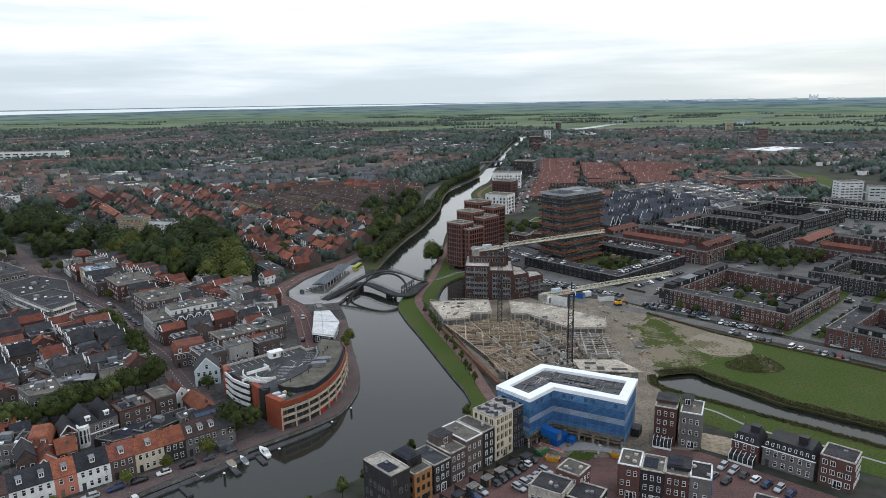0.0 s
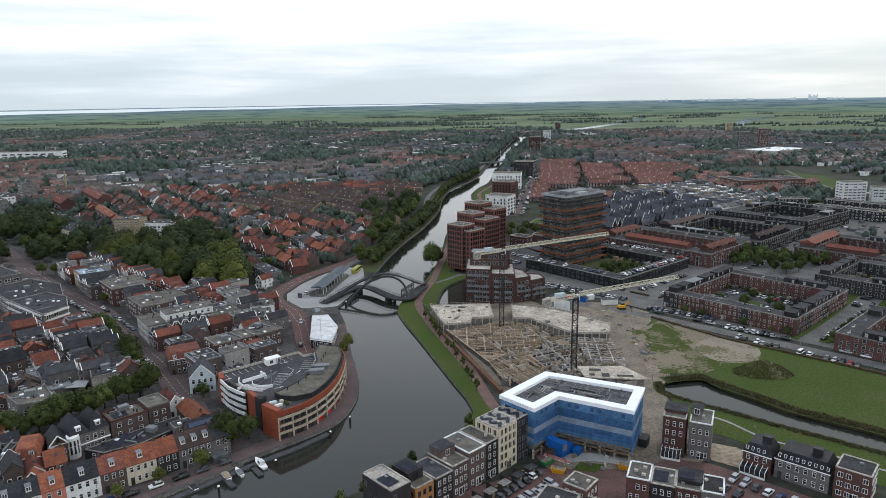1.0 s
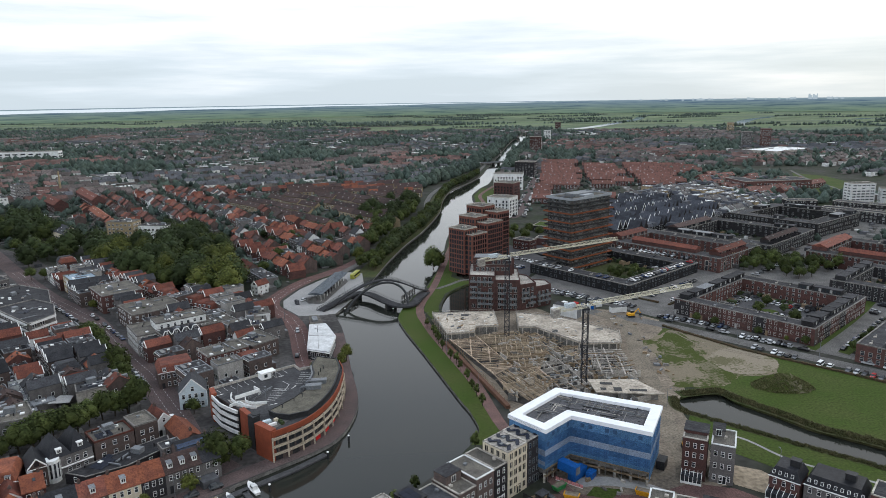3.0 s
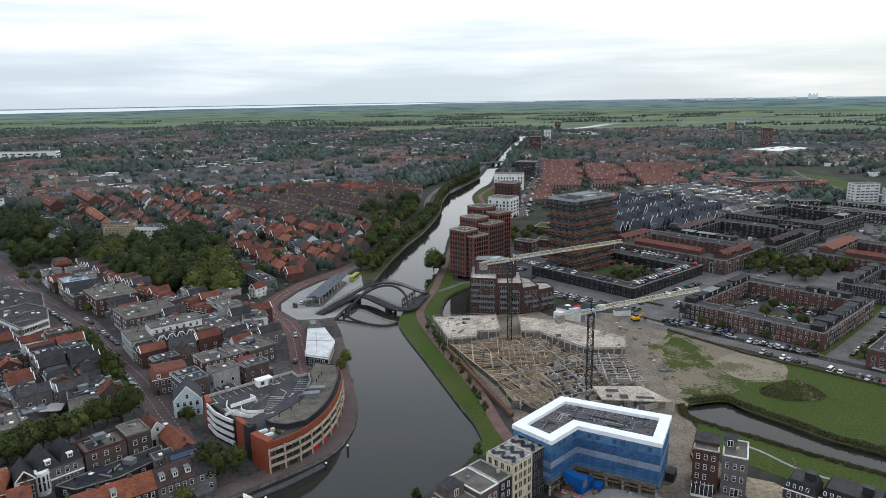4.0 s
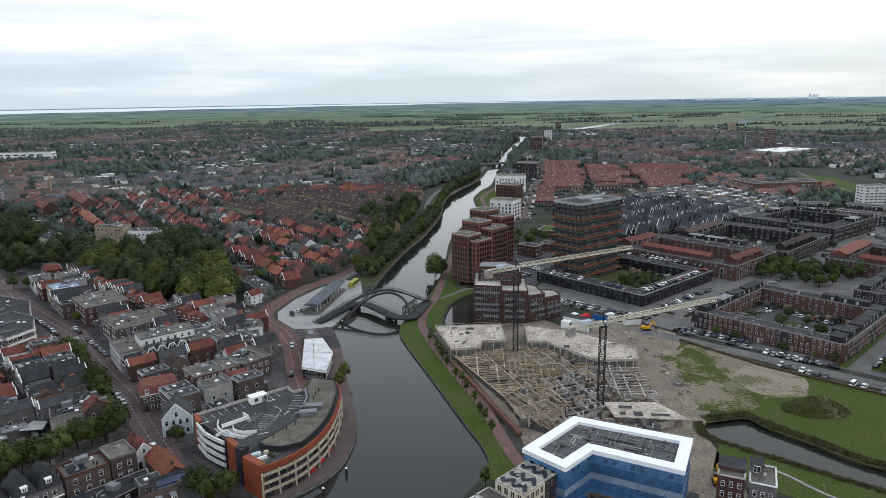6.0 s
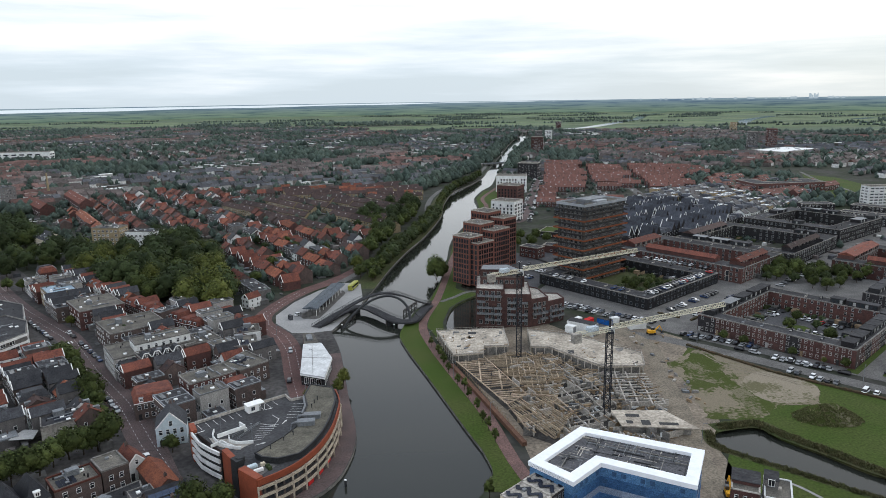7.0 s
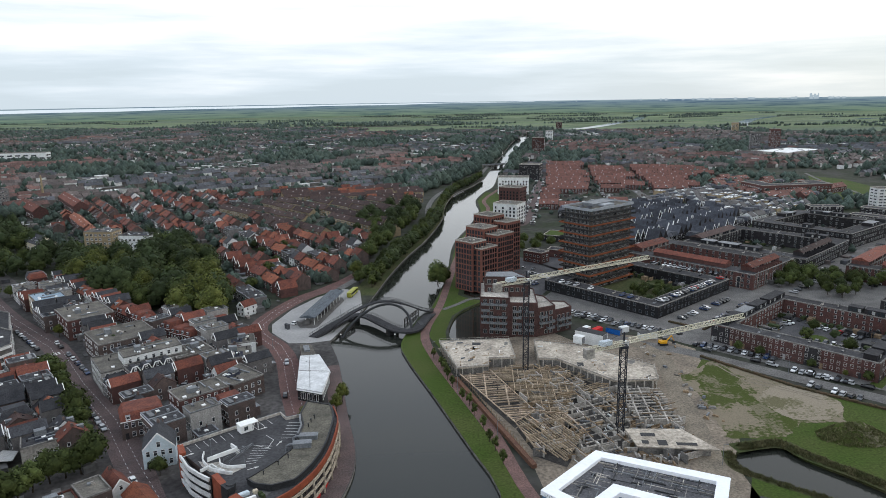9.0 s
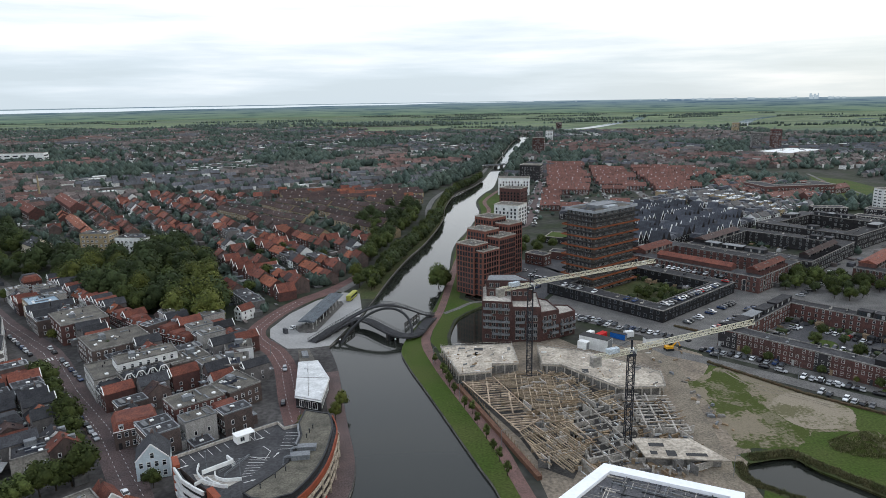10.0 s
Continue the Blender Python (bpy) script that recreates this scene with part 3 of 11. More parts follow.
def distance():
    """The far land, lake and skyline beyond the sheet of ground."""
    R = 4600
    m = bpy.data.materials.new("far_land")
    m.use_nodes = True
    nt = m.node_tree
    N, K = nt.nodes.new, nt.links.new
    nt.nodes.remove(nt.nodes["Principled BSDF"])
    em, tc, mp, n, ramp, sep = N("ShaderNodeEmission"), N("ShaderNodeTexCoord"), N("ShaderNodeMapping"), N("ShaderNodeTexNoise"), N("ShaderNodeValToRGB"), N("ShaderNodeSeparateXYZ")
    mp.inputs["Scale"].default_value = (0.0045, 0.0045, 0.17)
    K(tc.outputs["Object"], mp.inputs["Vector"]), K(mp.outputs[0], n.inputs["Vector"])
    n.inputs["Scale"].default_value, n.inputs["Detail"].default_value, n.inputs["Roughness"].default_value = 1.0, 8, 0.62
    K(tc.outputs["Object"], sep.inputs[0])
    # glowing colours: green fields below, haze painted in bluer above, dark streaks of woods
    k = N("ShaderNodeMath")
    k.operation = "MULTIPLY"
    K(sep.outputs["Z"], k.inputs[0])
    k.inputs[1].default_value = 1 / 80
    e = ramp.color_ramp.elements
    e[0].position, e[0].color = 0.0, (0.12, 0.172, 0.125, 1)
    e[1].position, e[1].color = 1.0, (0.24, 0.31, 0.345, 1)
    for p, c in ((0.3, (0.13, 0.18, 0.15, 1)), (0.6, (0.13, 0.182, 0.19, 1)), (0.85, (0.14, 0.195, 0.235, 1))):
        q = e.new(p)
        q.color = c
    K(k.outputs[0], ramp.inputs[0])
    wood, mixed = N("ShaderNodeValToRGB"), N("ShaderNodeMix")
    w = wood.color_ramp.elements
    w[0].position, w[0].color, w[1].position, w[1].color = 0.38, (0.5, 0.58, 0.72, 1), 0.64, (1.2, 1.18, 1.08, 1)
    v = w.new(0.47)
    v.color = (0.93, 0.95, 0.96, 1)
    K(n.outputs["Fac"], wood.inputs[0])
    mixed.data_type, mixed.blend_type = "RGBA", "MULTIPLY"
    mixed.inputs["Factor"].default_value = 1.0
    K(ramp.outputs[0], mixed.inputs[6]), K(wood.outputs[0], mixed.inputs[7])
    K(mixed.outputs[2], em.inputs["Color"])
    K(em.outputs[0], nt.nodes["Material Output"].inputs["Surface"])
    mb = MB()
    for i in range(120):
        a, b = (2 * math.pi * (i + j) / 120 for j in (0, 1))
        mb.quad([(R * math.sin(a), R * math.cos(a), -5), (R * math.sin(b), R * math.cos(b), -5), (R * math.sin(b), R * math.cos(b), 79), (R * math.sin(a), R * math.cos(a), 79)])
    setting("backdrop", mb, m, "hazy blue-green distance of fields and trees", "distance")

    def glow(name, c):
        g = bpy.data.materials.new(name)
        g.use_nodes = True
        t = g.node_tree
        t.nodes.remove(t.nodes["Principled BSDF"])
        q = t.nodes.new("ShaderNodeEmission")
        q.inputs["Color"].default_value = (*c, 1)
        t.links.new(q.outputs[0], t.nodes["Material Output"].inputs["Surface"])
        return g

    # the lake glows, with the sky's shine put into its flat colour
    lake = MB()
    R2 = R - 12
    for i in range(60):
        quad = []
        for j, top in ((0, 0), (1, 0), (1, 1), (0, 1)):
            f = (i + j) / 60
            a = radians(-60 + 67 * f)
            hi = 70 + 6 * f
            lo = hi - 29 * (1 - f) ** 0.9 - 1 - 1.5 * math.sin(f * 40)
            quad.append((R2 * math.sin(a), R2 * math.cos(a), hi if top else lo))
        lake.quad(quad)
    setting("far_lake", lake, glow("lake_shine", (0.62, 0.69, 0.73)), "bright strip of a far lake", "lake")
    # the skyline glows in one flat colour that holds the haze
    far = MB()
    rr = random.Random(5)
    for i in range(46):
        a = radians(rr.choice([rr.uniform(19, 24), rr.uniform(8, 34), rr.gauss(27.7, 1.2)]))
        w, h = rr.uniform(6, 20), rr.uniform(2, 7)
        if abs(math.degrees(a) - 27.7) < 0.6:
            w, h = rr.uniform(4, 11), rr.uniform(8, 24)
        x, y = (R - 6) * math.sin(a), (R - 6) * math.cos(a)
        far.box(-w / 2, w / 2, -2, 2, 70, 78 + h, 0, at(x, y, 0, -math.degrees(a)))
    tagged(part("city_skyline", far, glow("haze_blue", (0.33, 0.395, 0.435))), "hazy skyline of a far city", "skyline", kind="stuff")


distance()

# ---- windows, walls and roofs ----
WINDOW_MESHES = {}


def window_mesh(w, h, kind="plain", frame_mat=None):
    """A frame round recessed dark panes, mullioned by kind, in one piece; it faces -y and stands on its lower middle."""
    key = (w, h, kind, frame_mat)
    if key not in WINDOW_MESHES:
        f = 0.085 if kind != "thin" else 0.06
        xs, zs = [-w / 2, -w / 2 + f, w / 2 - f, w / 2], [0, f, h - f, h]
        if kind in ("sash", "plain"):
            zs[2:2] = [h * 0.58, h * 0.58 + 0.08]
        if kind in ("double", "shop"):
            xs[2:2] = [-0.05, 0.05]
        mb, index = MB(), {}

        def vert(*p):
            if p not in index:
                index[p] = len(mb.v)
                mb.v.append(p)
            return index[p]

        def face(pts, mi):
            mb.f.append(tuple(vert(*p) for p in pts))
            mb.m.append(mi)

        for i in range(len(xs) - 1):
            for j in range(len(zs) - 1):
                x0, x1, z0, z1 = xs[i], xs[i + 1], zs[j], zs[j + 1]
                if i % 2 and j % 2:
                    face([(x0, -0.03, z0), (x1, -0.03, z0), (x1, -0.03, z1), (x0, -0.03, z1)], 1)
                    for (a, c), (b, d) in (((x0, z0), (x1, z0)), ((x1, z0), (x1, z1)), ((x1, z1), (x0, z1)), ((x0, z1), (x0, z0))):
                        face([(a, -0.1, c), (b, -0.1, d), (b, -0.03, d), (a, -0.03, c)], 0)
                else:
                    face([(x0, -0.1, z0), (x1, -0.1, z0), (x1, -0.1, z1), (x0, -0.1, z1)], 0)
        for (a, c), (b, d) in (((xs[0], 0), (xs[-1], 0)), ((xs[-1], 0), (xs[-1], h)), ((xs[-1], h), (xs[0], h)), ((xs[0], h), (xs[0], 0))):
            face([(a, 0.05, c), (b, 0.05, d), (b, -0.1, d), (a, -0.1, c)], 0)
        WINDOW_MESHES[key] = mb.mesh("window", [frame_mat or PAINT_WHITE, GLASS])
    return WINDOW_MESHES[key]


def place_windows(parent, p, q, z0, floors, fh, pitch, me, name="window", margin=1.0, skip=0.0, rng=None, out=0.0, joined=False):
    """Windows along the wall from p to q (its outside to the right of that way), storey by storey."""
    p, q = Vector(p), Vector(q)
    d = q - p
    n = max(1, int((d.length - 2 * margin) / pitch + 0.5))
    ang = math.degrees(math.atan2(d.y, d.x))
    u = d.normalized()
    off = Vector((u.y, -u.x)) * out
    if joined:
        mb, vs, fs, ms = MB(), [v.co.copy() for v in me.vertices], [tuple(f.vertices) for f in me.polygons], [f.material_index for f in me.polygons]
        for k in range(floors):
            for i in range(n):
                if rng and rng.random() < skip:
                    continue
                s = p + u * (margin + (d.length - 2 * margin) * (i + 0.5) / n) + off
                m4, b = at(s.x, s.y, z0 + k * fh, ang), len(mb.v)
                mb.v += [tuple(m4 @ v) for v in vs]
                mb.f += [tuple(b + j for j in f) for f in fs]
                mb.m += ms
        tagged(part("glazing", mb, list(me.materials), parent), kind="stuff")
        return
    for k in range(floors):
        for i in range(n):
            if rng and rng.random() < skip:
                continue
            s = p + u * (margin + (d.length - 2 * margin) * (i + 0.5) / n) + off
            part(name, me, None, parent, at=at(s.x, s.y, z0 + k * fh, ang))


def faces_camera(wx, wy, nx, ny):
    return nx * (-4 - wx) + ny * (30 - wy) > 0


def world_edge(th, p, q):
    """Whether the wall from p to q of a thing looks towards the side from which the place is seen."""
    m = th.matrix_basis
    a, b = m @ Vector((*p, 0)), m @ Vector((*q, 0))
    d = b - a
    return faces_camera((a.x + b.x) / 2, (a.y + b.y) / 2, d.y, -d.x)


def flat_block(name, label, category, m4, outline, h, wall, roof=BITUMEN, floors=3, z_first=1.0, fh=3.0, pitch=2.6, win=(1.2, 1.6, "plain"), parapet=0.5, coping=CONCRETE, group="", skip=0.08, hatch=True, win_frame=None, margin=0.8, joined=False):
    """A flat-roofed building over a plan outline (counter-clockwise), with parapet, coping and windows on the walls in view."""
    th = thing(name, label, category, group, m4)
    part("wall", MB().prism(outline, 0, h), wall, th)
    rr = random.Random(int(abs(m4.translation.x) * 7 + abs(m4.translation.y)))
    c = Vector((sum(p[0] for p in outline) / len(outline), sum(p[1] for p in outline) / len(outline)))
    mb, k = MB(), len(outline)
    for i in range(k):
        a, b = Vector(outline[i]), Vector(outline[(i + 1) % k])
        d = (b - a).normalized()
        n = Vector((-d.y, d.x)) * 0.35
        o = -n * 0.15
        pts = [a + o - d * 0.05, b + o + d * 0.05, b + n, a + n]
        mb.prism([tuple(p) for p in pts], h, h + parapet)
    part("parapet", mb, coping, th)
    lid = MB()
    tri = tessellate_polygon([[Vector((*p, 0)) for p in outline]])
    lid.v = [(*p, h + 0.05) for p in outline]
    for t in tri:
        a, b, e = (Vector(outline[i]) for i in t)
        lid.f.append(tuple(t) if (b - a).cross(e - a) > 0 else tuple(reversed(t)))
        lid.m.append(0)
    part("roof", lid, roof, th)
    me = window_mesh(*win, win_frame)
    for i in range(k):
        p, q = outline[i], outline[(i + 1) % k]
        if (Vector(q) - Vector(p)).length > 2.2 and world_edge(th, p, q):
            place_windows(th, p, q, z_first, floors, fh, pitch, me, margin=margin, skip=skip, rng=rr, joined=joined)
    if hatch:
        for i in range(rr.randint(1, 3)):
            x, y = c.x + rr.uniform(-2, 2), c.y + rr.uniform(-2, 2)
            if inside((x, y), outline):
                part("roof_hatch", MB().box(-0.5, 0.5, -0.4, 0.4, 0, 0.5), CONCRETE if rr.random() < 0.5 else STEEL_GREY, th, at=at(x, y, h + 0.05, rr.choice((0, 45, 90))))
    return th


def rect(x0, y0, x1, y1):
    return [(x0, y0), (x1, y0), (x1, y1), (x0, y1)]


def solar_rows(th, x0, y0, z, nx, ny, w=1.7, d=1.0, gap=0.25, deg=0, tilt=12):
    """Rows of single solar panels on a roof."""
    me = MB().box(-w / 2, w / 2, -d / 2, d / 2, 0.05, 0.1).mesh("solar_panel", SOLAR)
    r = rot(deg)
    for i in range(nx):
        for j in range(ny):
            o = r @ Vector((i * (w + 0.06), j * (d + gap), 0))
            part("solar_panel", me, None, th, at=Matrix.Translation((x0 + o.x, y0 + o.y, z + 0.15)) @ r @ Matrix.Rotation(radians(tilt), 4, "X"))


def ring_block(label, corner, deg, lx, ly, depth, h, wall, roof, floors=3, pitch=3.0, win=(1.5, 1.7, "double"), inner=GARDEN, pitched=0, name="apartment_block", joined=False, win_frame=None, attic=0.4, bays=(), portals=0):
    """A closed block round a court: corner is its nearest corner, lx along deg, ly to the left of that."""
    th = thing(name, label, "apartment block", "courtyard blocks", at(*corner, 0, deg))
    rr = random.Random(int(corner[0]))
    o, n = rect(0, 0, lx, ly), rect(depth, depth, lx - depth, ly - depth)
    w = MB()
    for i in range(4):
        j = (i + 1) % 4
        w.quad([(*o[i], 0), (*o[j], 0), (*o[j], h), (*o[i], h)])
        w.quad([(*n[j], 0), (*n[i], 0), (*n[i], h), (*n[j], h)])
    part("wall", w, wall, th)
    for x0, y0, x1, y1 in ((-0.1, -0.1, lx + 0.1, 0.4), (-0.1, ly - 0.4, lx + 0.1, ly + 0.1), (-0.1, 0.4, 0.4, ly - 0.4), (lx - 0.4, 0.4, lx + 0.1, ly - 0.4),
                           (depth - 0.3, depth - 0.3, lx - depth + 0.3, depth + 0.1), (depth - 0.3, ly - depth - 0.1, lx - depth + 0.3, ly - depth + 0.3), (depth - 0.3, depth, depth + 0.1, ly - depth), (lx - depth - 0.1, depth, lx - depth + 0.3, ly - depth)):
        part("coping", MB().box(x0, x1, y0, y1, h - 0.1, h + 0.35), CONCRETE_OLD, th)
    for i, (x0, y0, x1, y1) in enumerate(((0, 0, lx, depth), (0, ly - depth, lx, ly), (0, depth, depth, ly - depth), (lx - depth, depth, lx, ly - depth))):
        mb = MB()
        mb.box(x0 + 0.01, x1 - 0.01, y0 + 0.01, y1 - 0.01, h - 0.2, h + 0.02)
        part("roof", mb, BITUMEN if pitched else roof, th)
        lengthwise, L = x1 - x0 > y1 - y0, max(x1 - x0, y1 - y0)
        if pitched and i < pitched:
            # a set-back storey under a tiled roof, behind a roof terrace
            s0, s1 = 7.0, L * rr.uniform(0.72, 0.86)
            front = 4.2 if i in (0, 2) else 0.6
            m4 = Matrix.Translation((x0, y0, h)) if lengthwise else Matrix.Translation((x1, y0, h)) @ rot(90)
            dep = (y1 - y0) if lengthwise else (x1 - x0)
            f0, f1 = (front, dep - 0.5) if i in (0, 3) else (0.5, dep - front)
            fm, e = (f0 + f1) / 2, 2.3
            st = MB().box(s0, s1, f0, f1, 0, e, 0, m4)
            part("upper_storey", st, wall, th)
            top = MB()
            for q in ([(s0 - 0.3, f0 - 0.4, e), (s1 + 0.3, f0 - 0.4, e), (s1 + 0.3, fm, e + 1.9), (s0 - 0.3, fm, e + 1.9)], [(s1 + 0.3, f1 + 0.4, e), (s0 - 0.3, f1 + 0.4, e), (s0 - 0.3, fm, e + 1.9), (s1 + 0.3, fm, e + 1.9)],
                      [(s0 - 0.3, f1 + 0.4, e), (s0 - 0.3, f0 - 0.4, e), (s0 - 0.3, fm, e + 1.9)], [(s1 + 0.3, f0 - 0.4, e), (s1 + 0.3, f1 + 0.4, e), (s1 + 0.3, fm, e + 1.9)]):
                top.quad([tuple(m4 @ Vector(p)) for p in q])
            part("tiled_roof", top, roof, th)
            detail = MB()
            for k in range(int((s1 - s0) / 3)):
                u = s0 + 1.5 + k * 3 + rr.uniform(-0.3, 0.3)
                detail.box(u - 0.9, u + 0.9, f0 - 0.08, f0, 0.3, 2.0, 0 if rr.random() < 0.6 else 1, m4)
                if rr.random() < 0.4:
                    detail.box(u - 0.5, u + 0.5, fm - 1.6, fm - 0.7, e + 1.1, e + 1.45, 1, m4)
                if front > 2:
                    detail.box(u - 1.5, u - 1.4, 0.5, f0, 0, 1.5, 2, m4)
                    detail.box(u - rr.uniform(0.3, 1), u + rr.uniform(0.2, 0.9), f0 - 3, f0 - 3 + rr.uniform(0.5, 1.6), 0, rr.uniform(0.4, 1.1), rr.choice((1, 2, 3, 4)), m4)
            tagged(part("terrace_furnishing", detail, [GLASS, CONCRETE_OLD, wall, WOOD, HEDGE], th), kind="stuff")
            continue
        # long dark attic storeys with glazing, roof lights and flues
        u = rr.uniform(1, 4)
        while u < L - 9:
            run = rr.uniform(5, 13)
            if rr.random() < attic:
                c = u + run / 2
                x, y, d = (x0 + c, (y0 + y1) / 2, y1 - y0) if lengthwise else ((x0 + x1) / 2, y0 + c, x1 - x0)
                m4 = at(x, y, h, 0 if lengthwise else 90)
                a = part("attic", MB().box(-run / 2, run / 2, -d * 0.3, d * 0.3, 0, 2.2).box(-run / 2 - 0.15, run / 2 + 0.15, -d * 0.3 - 0.15, d * 0.3 + 0.15, 2.2, 2.4, 1), [rr.choice((BRICK_DARK, STEEL_DARK)), rr.choice((BITUMEN, BITUMEN, STEEL_GREY))], th, "dark clad attic storey", at=m4)
                g = MB()
                for k in range(int(run / 1.7)):
                    for side in (-1, 1):
                        g.box(-run / 2 + 0.4 + k * 1.7, -run / 2 + 1.6 + k * 1.7, min(side * d * 0.3, side * (d * 0.3 + 0.05)), max(side * d * 0.3, side * (d * 0.3 + 0.05)), 0.3, 1.9, 0 if (k + int(u)) % 3 else 1)
                tagged(part("glazing", g, [GLASS, FRAME_GREY], a), kind="stuff")
            else:
                x, y = (x0 + u + 2, (y0 + y1) / 2 + rr.uniform(-1.5, 1.5)) if lengthwise else ((x0 + x1) / 2 + rr.uniform(-1.5, 1.5), y0 + u + 2)
                part("roof_light", MB().box(-0.7, 0.7, -0.5, 0.5, 0, 0.4).box(1.6, 1.9, -0.2, 0.2, 0, 0.9), rr.choice((GLASS, CONCRETE, STEEL_GREY)), th, at=at(x, y, h))
            u += run + rr.uniform(0.4, 3)
    court = MB()
    court.quad([(*p, 0.13) for p in n])
    part("courtyard", court, inner, th)
    # small gardens along the court: fences, sheds and shrubs
    yard = MB()
    cw, ch = lx - 2 * depth, ly - 2 * depth
    for k in range(int((cw + ch) * 1.3)):
        side, f = rr.randrange(4), rr.random()
        d = rr.uniform(0.5, 8.0)
        x, y = ((f * cw, d), (f * cw, ch - d), (d, f * ch), (cw - d, f * ch))[side]
        w = rr.choice((0.06, 0.06, 0.8, 1.3))
        yard.box(-w, w, -rr.uniform(0.5, 2.6), rr.uniform(0.5, 2.6), 0, rr.choice((0.5, 1.4, 1.6, 2.1)), rr.choice((0, 0, 1, 2, 3, 3)), at(depth + x, depth + y, 0.13, 0 if side < 2 else 90))
    tagged(part("garden_clutter", yard, [STEEL_DARK, CONCRETE_OLD, WOOD, HEDGE], th), kind="stuff")
    # single house fronts of differing brick, and tall pale portal frames
    for p, q in zip(o, o[1:] + o[:1]):
        d = Vector(q) - Vector(p)
        if (bays or portals) and world_edge(th, p, q):
            u, ang, k = d.normalized(), math.degrees(math.atan2(d.y, d.x)), 0.0
            while bays and k < d.length - 5.4:
                w = rr.choice((5.2, 5.6, 8.2))
                a = Vector(p) + u * k
                part("house_front", MB().box(0.12, w - 0.12, -0.05, 0.1, 0, h - rr.choice((0.1, 0.1, 0.6))), rr.choice(bays), th, at=at(a.x, a.y, 0, ang))
                part("front_door", MB().box(-0.5, 0.5, -0.12, -0.04, 0, 2.3), rr.choice((STEEL_DARK, WOOD, FRAME_GREY)), th, at=at(*(a + u * 0.9), 0, ang))
                k += w
            for i in range(portals):
                a = Vector(p) + u * (d.length * (i + rr.uniform(0.3, 0.7)) / portals)
                mb = MB().box(-1.1, -0.85, -0.2, 0, 0.3, 6.2).box(0.85, 1.1, -0.2, 0, 0.3, 6.2).box(-1.1, 1.1, -0.2, 0, 6.2, 6.5).box(-1.1, 1.1, -0.2, 0, 3.2, 3.4).box(-0.85, 0.85, -0.12, 0, 0.3, 6.2, 1)
                part("portal", mb, [CONCRETE, GLASS], th, "tall pale framed bay window", at=at(a.x, a.y, 0, ang))
    me = window_mesh(*win, win_frame or FRAME_GREY)
    for p, q in zip(o, o[1:] + o[:1]):
        if world_edge(th, p, q):
            place_windows(th, p, q, 0.9, floors, h / floors - 0.1, pitch, me, skip=0.12, rng=rr, joined=joined)
    for p, q in ((n[2], n[3]), (n[1], n[2]), (n[3], n[0])):
        if world_edge(th, q, p):
            place_windows(th, q, p, 0.9, floors, h / floors - 0.1, pitch * 1.3, me, skip=0.15, rng=rr, joined=True)
    return th

PARK_GREEN = [(457.8, 931.5), (480, 890), (470, 788), (402.5, 705), (350, 690), (365, 760), (400, 800)]
sheet("grass", PARK_GREEN, 0.07, GRASS, "open green lawn of a park", "grass")
ribbon("path", [(380, 700), (425, 760), (440, 850), (470, 960)], 4, 0.1, PAVING, "pale path across a lawn", category="path")
sheet("grass", [(240, 590), (330, 650), (350, 690), (400, 800), (460, 930), (330, 1060), (300, 1050), (282, 820), (300, 700)], 0.05, GARDEN, "green gardens between houses", "grass")

for pts in ([(158, 281), (212, 329), (287, 408)], [(147, 286), (199, 337), (272, 420)]):
    ribbon("grass", pts, 4.4, 0.1, GRASS, "narrow grass verge beside a street", category="grass")
sheet("grass", blob(150.5, 334, 7.5, 5.5, 40, 6, 16, 0.08), 0.2, GRASS, "lawn in a parking court", "grass")

# ---- building of the waterfront: landmark buildings ----


